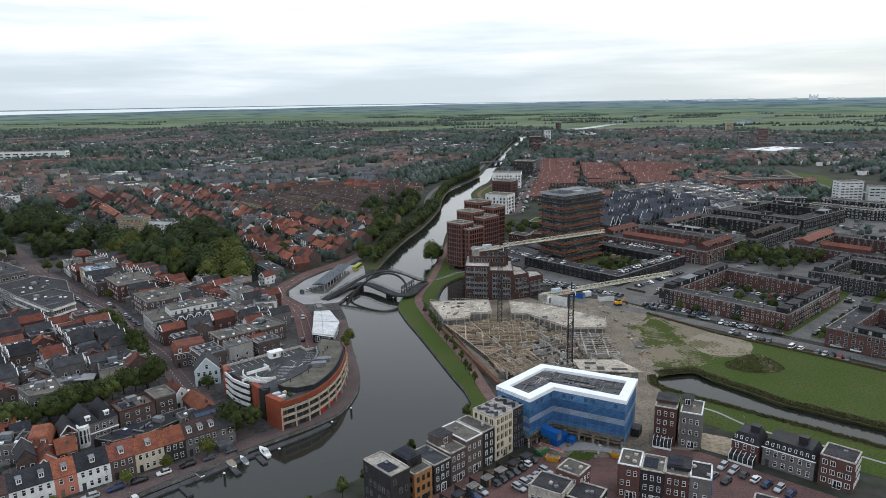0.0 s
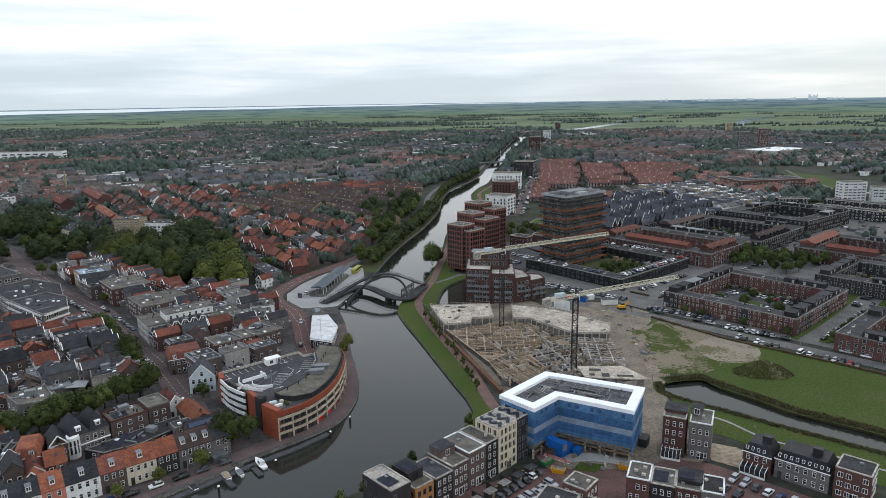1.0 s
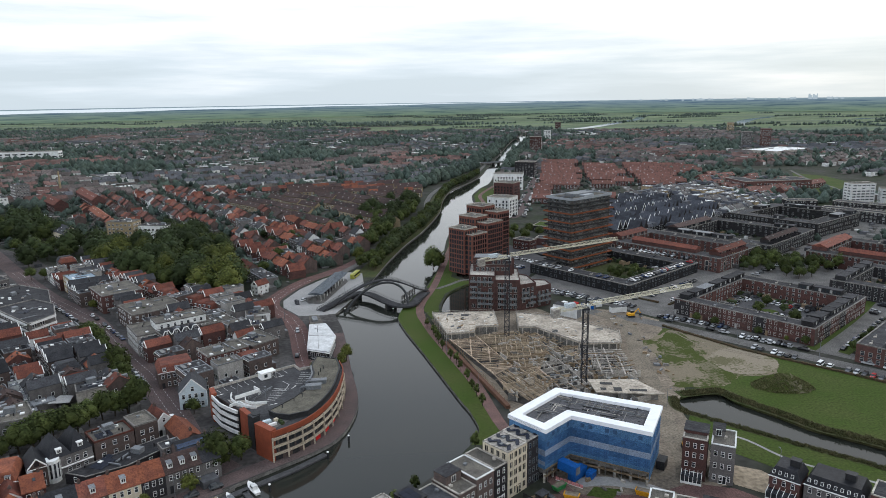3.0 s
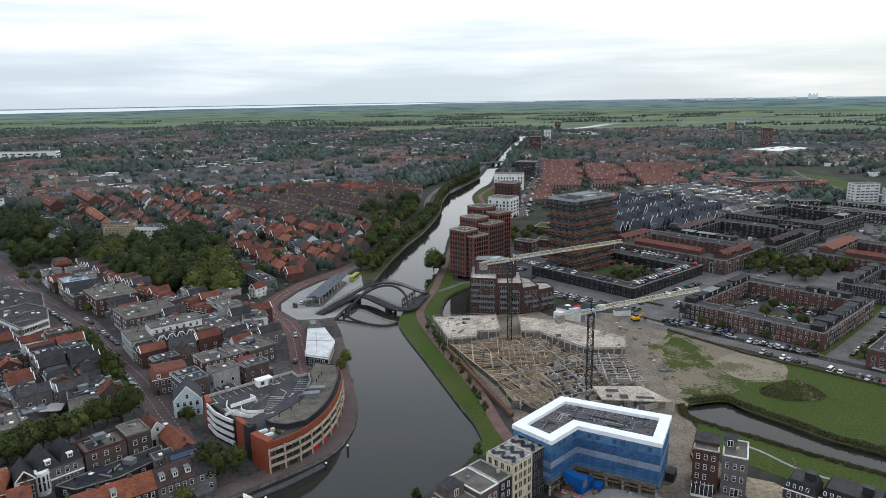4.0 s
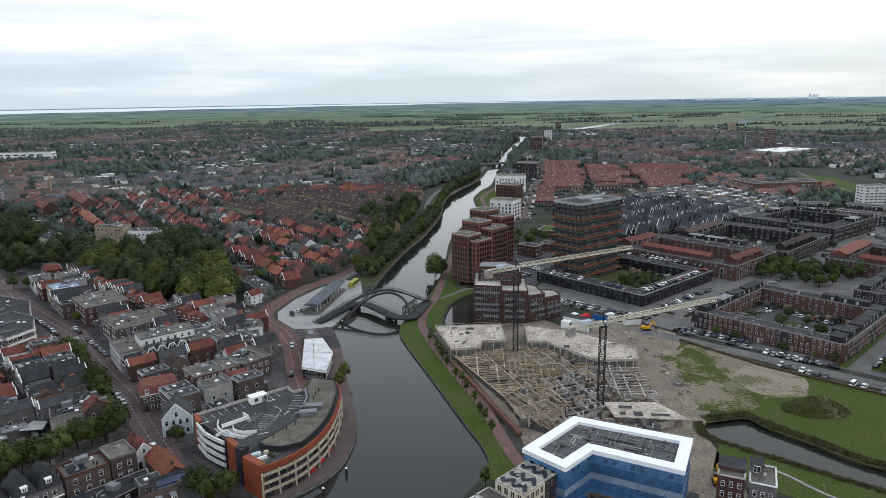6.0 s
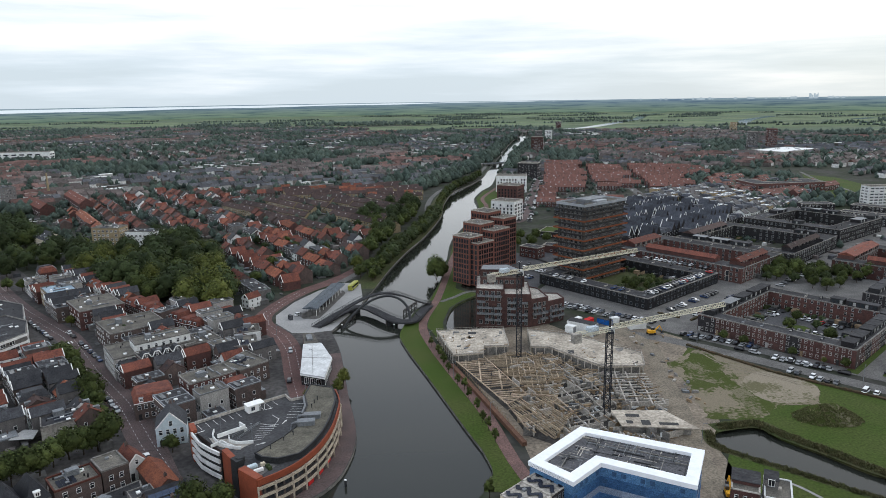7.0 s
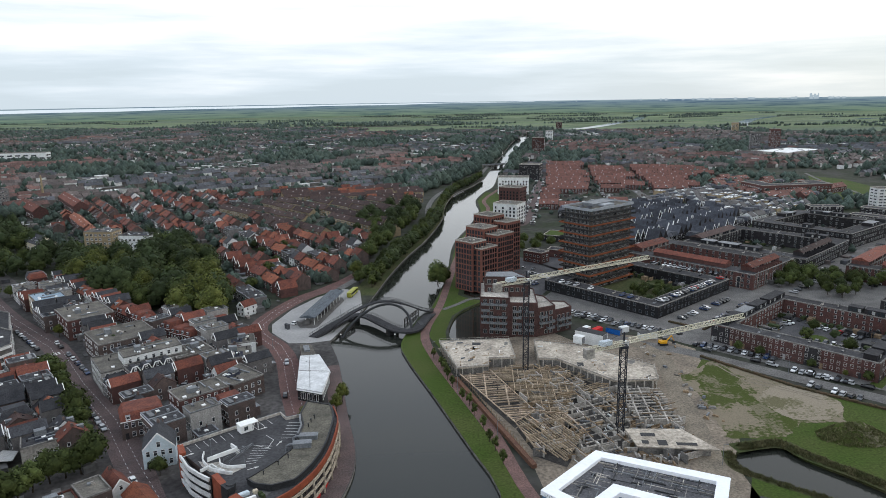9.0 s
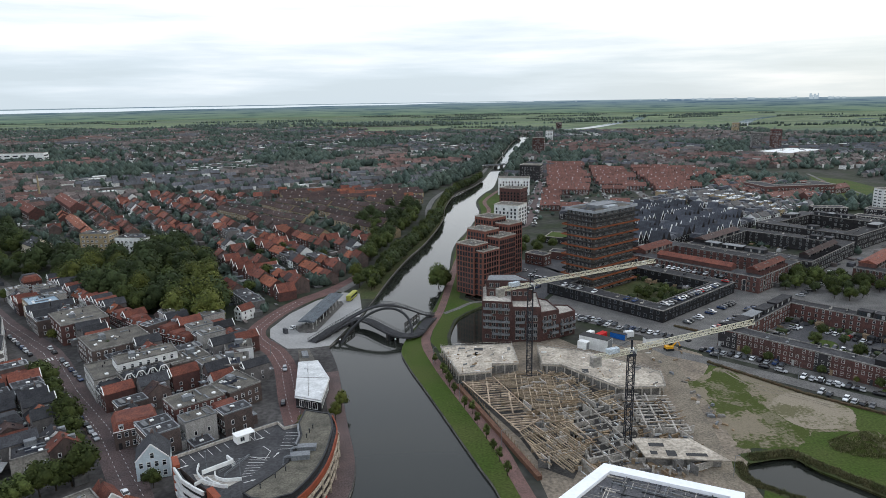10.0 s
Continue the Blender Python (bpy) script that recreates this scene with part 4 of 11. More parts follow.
def blue_building():
    o = [(14.3, 196.4), (22.6, 188.0), (30.8, 196.3), (50.5, 186.0), (57.3, 200.3), (29.7, 213.0)]
    th = thing("office_under_construction", "five-storey building wrapped in blue netting with a white roof edge", "building", at=at(0, 0))
    h = 15.4
    part("wall", MB().prism(o, 2.6, h), CONCRETE_OLD, th)
    k = len(o)
    for i in range(k):
        a, b = Vector(o[i]), Vector(o[(i + 1) % k])
        n = int((b - a).length / 4.5) + 1
        for j in range(n):
            p = a + (b - a) * (j / n)
            part("column", MB().box(-0.3, 0.3, -0.3, 0.3, 0, 2.7), CONCRETE, th, at=at(p.x, p.y))
    nets = [mat("blue_net_dark", (0.055, 0.135, 0.27), (0.035, 0.09, 0.2), 0.7, 0.6, 5, 0.3, rnd=0.22, fineamt=0.4), mat("blue_net_mid", (0.09, 0.19, 0.33), (0.06, 0.14, 0.27), 0.7, 0.6, 5, 0.3, rnd=0.2, fineamt=0.4),
            mat("pale_net", (0.23, 0.28, 0.36), (0.18, 0.225, 0.30), 0.5, 0.7, 7, 0.2, rnd=0.15)]
    wide = []
    for i in range(k):
        p0, p1, p2 = Vector(o[i - 1]), Vector(o[i]), Vector(o[(i + 1) % k])
        d1, d2 = (p1 - p0).normalized(), (p2 - p1).normalized()
        n1, n2 = Vector((d1.y, -d1.x)), Vector((d2.y, -d2.x))
        wide.append(p1 + (n1 + n2) / (1 + n1.dot(n2)) * 0.5)
    for i in range(k):
        a, b = wide[i], wide[(i + 1) % k]
        d = b - a
        ang, n = math.degrees(math.atan2(d.y, d.x)), max(2, round(d.length / 5))
        u, w = d.normalized(), d.length / n
        for lev, (z0, z1, m) in enumerate(((1.6 if i > 2 else 4.3, 5.4 if i < 3 else 4.4, 1), (5.4 if i < 3 else 4.4, 6.6, 0), (6.6, 8.2, 0), (8.2, 10.0, 2), (10.0, 12.7, 0), (12.7, 15.3, 1))):
            if i in (0, 5) and lev == 1:
                m = 2
            mb = MB().box(0.0, w, -0.05, 0.05, 0, z1 - z0 - 0.06)
            mb.box(0, 0.08, -0.12, -0.05, 0, z1 - z0)
            mb.box(0, w, -0.14, 0.05, z1 - z0 - 0.06, z1 - z0)
            me = mb.mesh("net_panel", nets[m])
            for j in range(n):
                p = a + u * (w * j)
                part("net_panel", me, None, th, at=at(p.x, p.y, z0, ang))
    # window openings that show through the netting, and the scaffold's boards and poles below it
    for i in (1, 2):
        a, b = wide[i], wide[i + 1]
        d = b - a
        for j in range(int(d.length / 2.3)):
            p = a + d.normalized() * (1.2 + j * 2.3)
            if j % 4 != 3:
                part("opening", MB().box(-0.55, 0.55, -0.09, 0, 0, 1.2), mat("netted_opening", (0.045, 0.095, 0.18), (0.035, 0.075, 0.145), 0.8, 0.7), th, at=at(p.x, p.y, 13.4 if j % 3 else 10.9, math.degrees(math.atan2(d.y, d.x))))
            part("scaffold_pole", MB().tube([(0, 0, 0.05), (0, 0, 4.4)], [0.07, 0.07], 6), STEEL_GREY, th, at=at(p.x, p.y))
        part("scaffold_board", MB().box(0, d.length, -0.5, 0.3, 2.2, 2.32).box(0, d.length, -0.5, 0.3, 4.2, 4.34), WOOD, th, at=at(a.x, a.y, 0, math.degrees(math.atan2(d.y, d.x))))
    # broad white roof edge with a sunken grey roof inside
    edge, inner = MB(), []
    cx = [Vector(p) for p in o]
    for i in range(k):
        p0, p1, p2 = cx[i - 1], cx[i], cx[(i + 1) % k]
        d1, d2 = (p1 - p0).normalized(), (p2 - p1).normalized()
        n1, n2 = Vector((-d1.y, d1.x)), Vector((-d2.y, d2.x))
        bis = (n1 + n2) / (1 + n1.dot(n2))
        inner.append((p1 - bis * 0.9, p1 + bis * 2.0))
    for i in range(k):
        (a0, a1), (b0, b1) = inner[i], inner[(i + 1) % k]
        top, low = h + 1.1, h - 0.1
        edge.quad([(*a0, low), (*b0, low), (*b0, top), (*a0, top)])
        edge.quad([(*a0, top), (*b0, top), (*b1, top), (*a1, top)])
        edge.quad([(*b1, h), (*a1, h), (*a1, top), (*b1, top)])
        edge.quad([(*a1, low), (*b1, low), (*b0, low), (*a0, low)])
    part("roof_edge", edge, mat("white_cladding", (0.85, 0.87, 0.9), (0.78, 0.8, 0.84), 0.3, 0.5, 4, fineamt=0.05), th)
    roof = MB()
    roof.v = [(*p[1], h + 0.15) for p in inner]
    roof.f, roof.m = [tuple(range(k))], [0]
    part("roof", roof, mat("grey_roof_sheet", (0.10, 0.10, 0.107), (0.065, 0.065, 0.07), 0.4, 0.8, 5, 0.2), th)
    rr = random.Random(4)
    poly = [tuple(p[1]) for p in inner]
    duct = MB()
    for _ in range(330):
        x, y = rr.uniform(14, 57), rr.uniform(186, 212)
        if inside((x, y), poly):
            L = rr.choice((0.6, 1.2, 2.5, 5, 8))
            duct.box(-L / 2, L / 2, -0.11, 0.11, 0, rr.choice((0.06, 0.1, 0.15, 0.3)), rr.randrange(4), at(x, y, h + 0.15, rr.choice((-26, 64, -26))))
    tagged(part("roof_pipework", duct, [STEEL_GREY, CONCRETE, STEEL_DARK, CONCRETE_OLD], th), kind="stuff")
    a, b = Vector(o[0]), Vector(o[1])
    for j in range(9):
        p = a + (b - a) * ((j + 0.6) / 9.2)
        mb = MB()
        mb.tube([(0, -0.98, 0), (0, -0.86, 0)], [0.4, 0.4], 12)
        part("porthole", mb, STEEL_DARK, th, at=at(p.x, p.y, h + 0.5, -45))


def garage():
    """The curved waterside building with a roof car park, orange ends and pale floor bands."""
    front = smooth([(-56.2, 200.0), (-50.5, 205.2), (-46.5, 211), (-43.5, 219), (-42.0, 228.3), (-41.9, 238), (-42.6, 247), (-45.3, 255.0)], 3)
    west = [(-53.9, 249.4), (-58.1, 247.3), (-60.8, 251), (-73.7, 240.6), (-84.9, 231), (-82, 227)]
    th = thing("parking_building", "curved waterside building with orange walls and a rooftop car park", "building", at=at(0, 0))
    h = 9.2
    STONE = mat("pale_stone", (0.45, 0.385, 0.30), (0.35, 0.30, 0.24), 0.4, 0.85, 6, 0.1)
    body = front + [(-53.8, 256.8)] + west + [(-74, 219), (-64.5, 210.6), (-62.2, 204.8)]
    part("wall", MB().prism(body, 0, h), BRICK_BROWN, th)
    lid = MB()
    lid.v, lid.f, lid.m = [(*p, h + 0.06) for p in body], [tuple(range(len(body)))], [0]
    part("parking_deck", lid, mat("deck_asphalt", (0.06, 0.06, 0.063), (0.038, 0.038, 0.041), 0.15, 0.8, 8, 0.1), th)

    def band(name, line, z0, z1, out, m, thick=0.4, label=""):
        mb, k = MB(), len(line)
        for i, p in enumerate(line):
            d = (Vector(line[min(i + 1, k - 1)]) - Vector(line[max(i - 1, 0)])).normalized()
            n = Vector((d.y, -d.x))
            a, b = Vector(p) + n * out, Vector(p) + n * (out - thick)
            mb.v += [(*a, z0), (*a, z1), (*b, z1), (*b, z0)]
        mb.f = [(4 * i + j, 4 * i + 4 + j, 4 * i + 4 + (j + 1) % 4, 4 * i + (j + 1) % 4) for i in range(k - 1) for j in range(4)] + [(0, 1, 2, 3), (4 * k - 1, 4 * k - 2, 4 * k - 3, 4 * k - 4)]
        mb.f = [tuple(reversed(f)) for f in mb.f]
        mb.m = [0] * len(mb.f)
        return part(name, mb, m, th, label)

    band("fascia", front, h - 1.3, h + 0.5, 0.5, RUST, label="rust-orange roof band")
    for k in range(3):
        z = 1.9 + k * 2.45
        band("floor_band", front, z, z + 0.75, 0.75, STONE, label="pale stone balcony band")
        for p, q in zip(front, front[1:]):
            d = Vector(q) - Vector(p)
            part("window", window_mesh(round(d.length * 0.8, 1), 1.5, "double", STEEL_DARK), None, th, at=at((p[0] + q[0]) / 2, (p[1] + q[1]) / 2, z + 0.8, math.degrees(math.atan2(d.y, d.x))))
    for i in range(1, len(front) - 1, 2):
        part("garage_door", MB().box(-1.2, 1.2, -0.12, 0.05, 0, 1.8), RED if i in (7, 9, 11) else STEEL_DARK, th, at=at(*front[i], 0.1, math.degrees(math.atan2(front[i + 1][1] - front[i - 1][1], front[i + 1][0] - front[i - 1][0]))))
    for i in range(0, len(front), 2):
        d = Vector(front[min(i + 1, len(front) - 1)]) - Vector(front[max(i - 1, 0)])
        n = Vector((d.y, -d.x)).normalized() * 0.7
        part("column", MB().box(-0.2, 0.2, -0.2, 0.2, 0, h - 1.3), STONE, th, at=at(front[i][0] + n.x, front[i][1] + n.y, 0, 0))
    # orange end wall and stair tower
    part("end_wall", MB().prism([(-62.4, 204.6), (-56.2, 199.6), (-54.9, 201.2), (-61, 206.4)], 0, h + 0.9), RUST, th, "rust-orange rendered end wall")
    part("stair_tower", MB().prism([(-65.6, 208.6), (-63.2, 206.4), (-61.8, 208), (-64.2, 210.2)], 0, h + 1.8), STEEL_DARK, th)
    part("end_wall", MB().prism([(-70, 214.6), (-65.8, 209.6), (-64.6, 210.8), (-68.8, 215.8)], 0, h + 0.9), RUST, th)
    part("end_wall", MB().prism([(-85.3, 230.5), (-82.6, 225.6), (-81.3, 226.6), (-84, 231.4)], 0, h + 0.9), RUST, th)
    side = [(-82, 226.5), (-77.5, 220.5), (-73.5, 217.2), (-70, 214.8)]
    for k in range(4):
        band("deck_edge", side, 1.4 + k * 2.4, 2.5 + k * 2.4, 1.2, WHITE, 0.5, "white rounded parking deck edge")
    band("deck_void", side, 0.3, h, 0.5, STEEL_DARK)
    band("deck_rail", body[len(front):len(front) + len(west) + 1], h, h + 0.9, 0.1, STEEL_GREY, 0.12)
    # ramp down from the roof: a roofed portal, curved kerb walls and a sunken lane
    def wall_line(line, z0, z1, thick=0.3, m=WHITE):
        for p, q in zip(line, line[1:]):
            d = Vector(q) - Vector(p)
            part("ramp_wall", MB().box(-0.08, d.length + 0.08, -thick / 2, thick / 2, z0, z1), m, th, at=at(*p, 0, math.degrees(math.atan2(d.y, d.x))))

    zd = h + 0.06
    wall_line(smooth([(-76.3, 226.7), (-75.6, 223.6), (-74.1, 221.2), (-71.7, 218.6), (-69.4, 217.4), (-67.4, 216.6), (-65.2, 216.3)], 2), zd, zd + 0.9)
    wall_line([(-73.9, 217.3), (-71.8, 220.2), (-69.6, 218.2), (-67.4, 217)], zd, zd + 0.9)
    wall_line(smooth([(-70.6, 222.9), (-69.9, 221.0), (-68.6, 219.9), (-66.4, 219.2), (-62.7, 219.8)], 2), zd, zd + 0.9)
    wall_line([(-73.3, 221.3), (-67.1, 226.9), (-69.3, 229.0)], zd + 0.9, zd + 2.0, 0.4)
    wall_line([(-67.3, 226.7), (-66.7, 227.3)], zd, zd + 1.0, 0.4)
    portal = MB().prism([(-76, 226), (-73.3, 221.5), (-67.3, 226.9), (-69.5, 228.9), (-72, 229.5)], zd + 0.02, zd + 0.04)
    part("portal_floor", portal, STEEL_DARK, th)
    part("ramp_lane", MB().prism([(-76.6, 223), (-74, 219.5), (-71.5, 217.6), (-66, 216), (-62.9, 219.5), (-66.4, 219.1), (-69, 220), (-70.6, 222.6), (-73, 222)], zd + 0.02, zd + 0.05), CONCRETE, th, "pale concrete ramp lane")
    for p, q in (((-69.5, 222.6), (-63.8, 231.3)), ((-67.6, 221.2), (-63.9, 231.1))):
        d = Vector(q) - Vector(p)
        part("ramp_rail", MB().box(0, d.length, -0.06, 0.06, 0.9, 1.0).box(0, d.length, -0.04, 0.04, 0.45, 0.52).box(0, 0.1, -0.05, 0.05, 0, 1.0).box(d.length - 0.1, d.length, -0.05, 0.05, 0, 1.0), STEEL_GREY, th, at=at(*p, zd, math.degrees(math.atan2(d.y, d.x))))
    # higher gravel roof over the front, set back from the orange band
    inner = [(-59.8, 211.5), (-57.1, 215.7), (-54.4, 220.2), (-51.9, 225.9), (-51.3, 233.0), (-51.5, 240.8), (-53.9, 248.0)]
    up = [(-57.2, 209.3), (-52.6, 208.4)] + [(x - 0.9, y) for x, y in front if y > 210] + [(-46.4, 254.0), (-53.6, 256.5)] + list(reversed(inner))
    part("upper_floor", MB().prism(up, h, h + 1.55), STEEL_DARK, th, "dark glazed set-back floor")
    top = MB()
    tri = tessellate_polygon([[Vector((*p, 0)) for p in up]])
    top.v = [(*p, h + 1.62) for p in up]
    for t in tri:
        a, b, e = (Vector(up[i]) for i in t)
        top.f.append(tuple(t) if (b - a).cross(e - a) > 0 else tuple(reversed(t)))
        top.m.append(0)
    part("upper_roof", top, mat("mossy_gravel", (0.135, 0.125, 0.10), (0.085, 0.08, 0.066), 0.25, 0.95, 9, 0.4), th)
    rim = up + up[:1]
    for p, q in zip(rim, rim[1:]):
        d = Vector(q) - Vector(p)
        part("roof_rim", MB().box(-0.05, d.length + 0.05, -0.15, 0.3, h + 1.4, h + 1.85), STEEL_DARK, th, at=at(*p, 0, math.degrees(math.atan2(d.y, d.x))))
    for (x, y), (w, d, hh), deg in (((-48.1, 232.3), (5.0, 2.0, 1.2), 5), ((-49.0, 227.8), (5.0, 2.2, 1.3), 8)):
        mb = MB().box(-w / 2, w / 2, -d / 2, d / 2, 0, hh)
        mb.box(-w / 2 - 0.12, w / 2 + 0.12, -d / 2 - 0.12, d / 2 + 0.12, hh, hh + 0.14)
        u = part("air_unit", mb, STEEL_GREY, th, "grey steel air-handling unit", at=at(x, y, h + 1.62, deg))
        part("duct", MB().tube([(-2.4, 0, 0.7), (-3.4, 0, 0.9), (-4.2, 0, 0.5), (-4.5, -0.2, -1.5)], [0.38, 0.38, 0.38, 0.38], 8), ZINC, u)
    for x, y in ((-56, 213.5), (-53.4, 218.2), (-49.6, 239), (-49.4, 242), (-48.9, 244.5), (-51.5, 221.5)):
        part("vent_pipe", MB().tube([(0, 0, 0), (0, 0, 1.0), (0, 0, 1.02), (0, 0, 1.25)], [0.14, 0.14, 0.26, 0.26], 8), STEEL_DARK, th, at=at(x, y, h + 1.62))
    part("roof_duct", MB().tube([(-51.9, 234.5, zd + 1.7), (-51.9, 240, zd + 1.8), (-53.2, 244, zd + 1.8), (-53.9, 247.5, zd + 1.5)], [0.3] * 4, 8), ZINC, th)
    # terrace at the prow with planters, chairs' canopy and a round stair
    part("terrace_floor", MB().prism([(-61, 206.2), (-56.4, 202), (-52.8, 207.8), (-57.6, 209)], h + 0.07, h + 0.12), PAVING, th)
    for x, y, w, d, hh, m in ((-59.2, 206.6, 1.3, 0.6, 0.7, PALE_BLUE), (-57, 204.6, 1.4, 0.4, 0.7, PAINT_WHITE), (-55, 206.5, 0.5, 0.5, 0.9, HEDGE), (-54.2, 205.6, 0.5, 0.5, 0.8, HEDGE), (-56.6, 207.6, 0.6, 0.5, 0.8, CREAM)):
        part("planter", MB().box(-w, w, -d, d, 0, hh).box(-w * 0.85, w * 0.85, -d * 0.8, d * 0.8, hh, hh + 0.12), m, th, at=at(x, y, h + 0.12, 38))
    part("round_stair", MB().tube([(0, 0, 0), (0, 0, h + 2.0)], [1.3, 1.3], 14), STEEL_DARK, th, at=at(-63.2, 209.2))
    # stair house with a glazed canopy
    mb = MB().box(-2.2, 1.4, -1.5, 1.5, 0, 2.3)
    mb.box(-2.35, 3.3, -1.65, 1.65, 2.3, 2.46)
    for x in (1.6, 3.1):
        mb.box(x, x + 0.12, -1.5, -1.38, 0, 2.3)
        mb.box(x, x + 0.12, 1.38, 1.5, 0, 2.3)
    sh = part("stair_house", mb, PAINT_WHITE, th, "white stair house with a canopy", at=at(-68.6, 240.6, zd, 40))
    part("window", window_mesh(1.2, 1.2, "double", STEEL_GREY), None, sh, at=at(-0.6, -1.5, 0.7))
    # bays, arrows and lamps of the deck
    def mark(p, q, w=0.12):
        d = Vector(q) - Vector(p)
        part("bay_line", MB().box(0, d.length, -w / 2, w / 2, 0, 0.02), LINE, th, at=at(*p, zd + 0.01, math.degrees(math.atan2(d.y, d.x))))

    for i in range(11):
        x, y = -82.8 + i * 1.86, 230.8 + i * 1.63
        if i not in (6, 7):
            mark((x, y), (x + 2.5, y - 2.8))
    for i in range(8):
        mark((-63.3 - 0.05 * i, 221.2 + i * 1.45), (-60.6 + 0.35 * i, 222.1 + i * 1.25))
    for i in range(6):
        mark((-57.0, 235.5 + i * 1.9), (-53.0 + 0.05 * i, 235.6 + i * 1.9))
    for p, q in (((-61.8, 237.3), (-58.9, 234.5)), ((-58.9, 234.5), (-59.3, 230.0)), ((-59.3, 230.0), (-63.9, 231.5))):
        mark(p, q, 0.16)
    for x, y, deg in ((-80.5, 226.5, 40), (-64, 241.5, 35), (-56.8, 232.5, 72), (-60.5, 219.3, 30)):
        part("arrow", MB().prism([(-1.5, -0.12), (0.5, -0.12), (0.5, -0.45), (1.6, 0), (0.5, 0.45), (0.5, 0.12), (-1.5, 0.12)], 0, 0.02), LINE, th, "white painted arrow", at=at(x, y, zd + 0.01, deg))
    for x, y in ((-73.8, 225.6), (-63.5, 221.7)):
        part("deck_lamp", MB().tube([(0, 0, 0), (0, 0, 5.0)], [0.09, 0.06], 6).box(-0.3, 0.3, -0.2, 0.2, 5.0, 5.15), STEEL_GREY, th, at=at(x, y, zd))
    low = [(-84.6, 230.7), (-73.7, 240.1), (-60.8, 250.5), (-58.1, 246.8), (-53.9, 248.9)]
    for p, q in zip(low, low[1:]):
        d = Vector(q) - Vector(p)
        part("deck_parapet", MB().box(0, d.length, -0.15, 0.15, 0, 0.85), CONCRETE, th, at=at(*p, zd, math.degrees(math.atan2(d.y, d.x))))


def pavilion():
    th = thing("canal_restaurant", "low white-roofed pavilion on the quay", "building", at=at(0, 0))
    o = [(-62.3, 280.4), (-52.9, 276.6), (-53.3, 295), (-60.4, 311.3), (-67.5, 310)]
    rear = [(-67.6, 311.6), (-61.4, 312.4), (-66.6, 325.6), (-71.2, 325.2)]
    part("wall", MB().prism(o, 0, 4.5), BRICK_DARK, th)
    c = Vector((sum(p[0] for p in o) / 5, sum(p[1] for p in o) / 5))
    grow = lambda k: [tuple(c + (Vector(p) - c) * k) for p in o]
    part("roof", MB().prism(grow(1.04), 4.5, 5.0, bottom=True), mat("roof_membrane", (0.6, 0.61, 0.61), (0.46, 0.47, 0.47), 0.25, 0.7, 6, 0.1, fineamt=0.15), th)
    part("roof_edge", MB().prism(grow(1.06), 4.2, 4.5, bottom=True), PAINT_WHITE, th)
    seam = MB().beam((-57.6, 279.5, 5.03), (-63.9, 309.5, 5.03), 0.12).beam((-65, 295.5, 5.03), (-53.4, 294.5, 5.03), 0.12)
    part("roof_seam", seam, CONCRETE_OLD, th)
    part("rear_wall", MB().prism(rear, 0, 4.2), BRICK_BROWN, th)
    part("rear_roof", MB().prism(rear, 4.2, 4.4), GRAVEL, th)
    part("vent", MB().box(-1.2, 1.2, -3, 3, 0, 0.8), STEEL_GREY, th, at=at(-67, 319, 4.4, 17))
    place_windows(th, o[0], o[1], 0.8, 1, 3, 2.4, window_mesh(2.0, 2.6, "shop"))
    place_windows(th, o[1], o[2], 0.8, 1, 3, 2.6, window_mesh(2.0, 2.6, "shop"))


def bus_shelter():
    th = thing("bus_shelter", "long grey bus station canopy on white posts", "shelter", at=at(-74.6, 363.0, 0, 81.5))
    mb = MB()
    for y0, y1, z0, z1 in ((-3.8, 0, 4.7, 5.5), (0, 3.8, 5.5, 4.7)):
        mb.quad([(-3, y0, z0), (43, y0, z0), (43, y1, z1), (-3, y1, z1)])
        mb.quad([(43, y0, z0 - 0.3), (-3, y0, z0 - 0.3), (-3, y1, z1 - 0.3), (43, y1, z1 - 0.3)])
    for y in (-3.8, 3.8):
        mb.box(-3, 43, y - 0.08, y + 0.08, 4.4, 4.75)
    for x in (-3, 43):
        mb.quad([(x, -3.8, 4.4), (x, 3.8, 4.4), (x, 3.8, 4.7), (x, 0, 5.5), (x, -3.8, 4.7)])
    for i in range(24):
        for y0, y1, z0, z1 in ((-3.8, 0, 4.72, 5.52), (0, 3.8, 5.52, 4.72)):
            mb.beam((-2.6 + i * 1.97, y0, z0), (-2.6 + i * 1.97, y1, z1), 0.07)
    part("canopy", mb, mat("zinc_sheet", (0.085, 0.10, 0.115), (0.06, 0.072, 0.085), 0.3, 0.5, 6), th)
    post = MB().box(-0.12, 0.12, -0.12, 0.12, 0, 4.6).mesh("post", PAINT_WHITE)
    for i in range(9):
        for y in (-2.2, 2.2):
            part("post", post, None, th, at=at(i * 5.0, y))
    part("kiosk", MB().box(14, 24, -1.4, 1.4, 0.2, 3.2), BRICK_DARK, th)
    pl = MB()
    pl.prism([(-5, -3), (-3, -4.8), (40, -4.8), (45, -2), (45, 2), (40, 4.6), (-3, 4.6), (-5, 3)], 0.02, 0.2)
    part("platform", pl, PAVING, th)


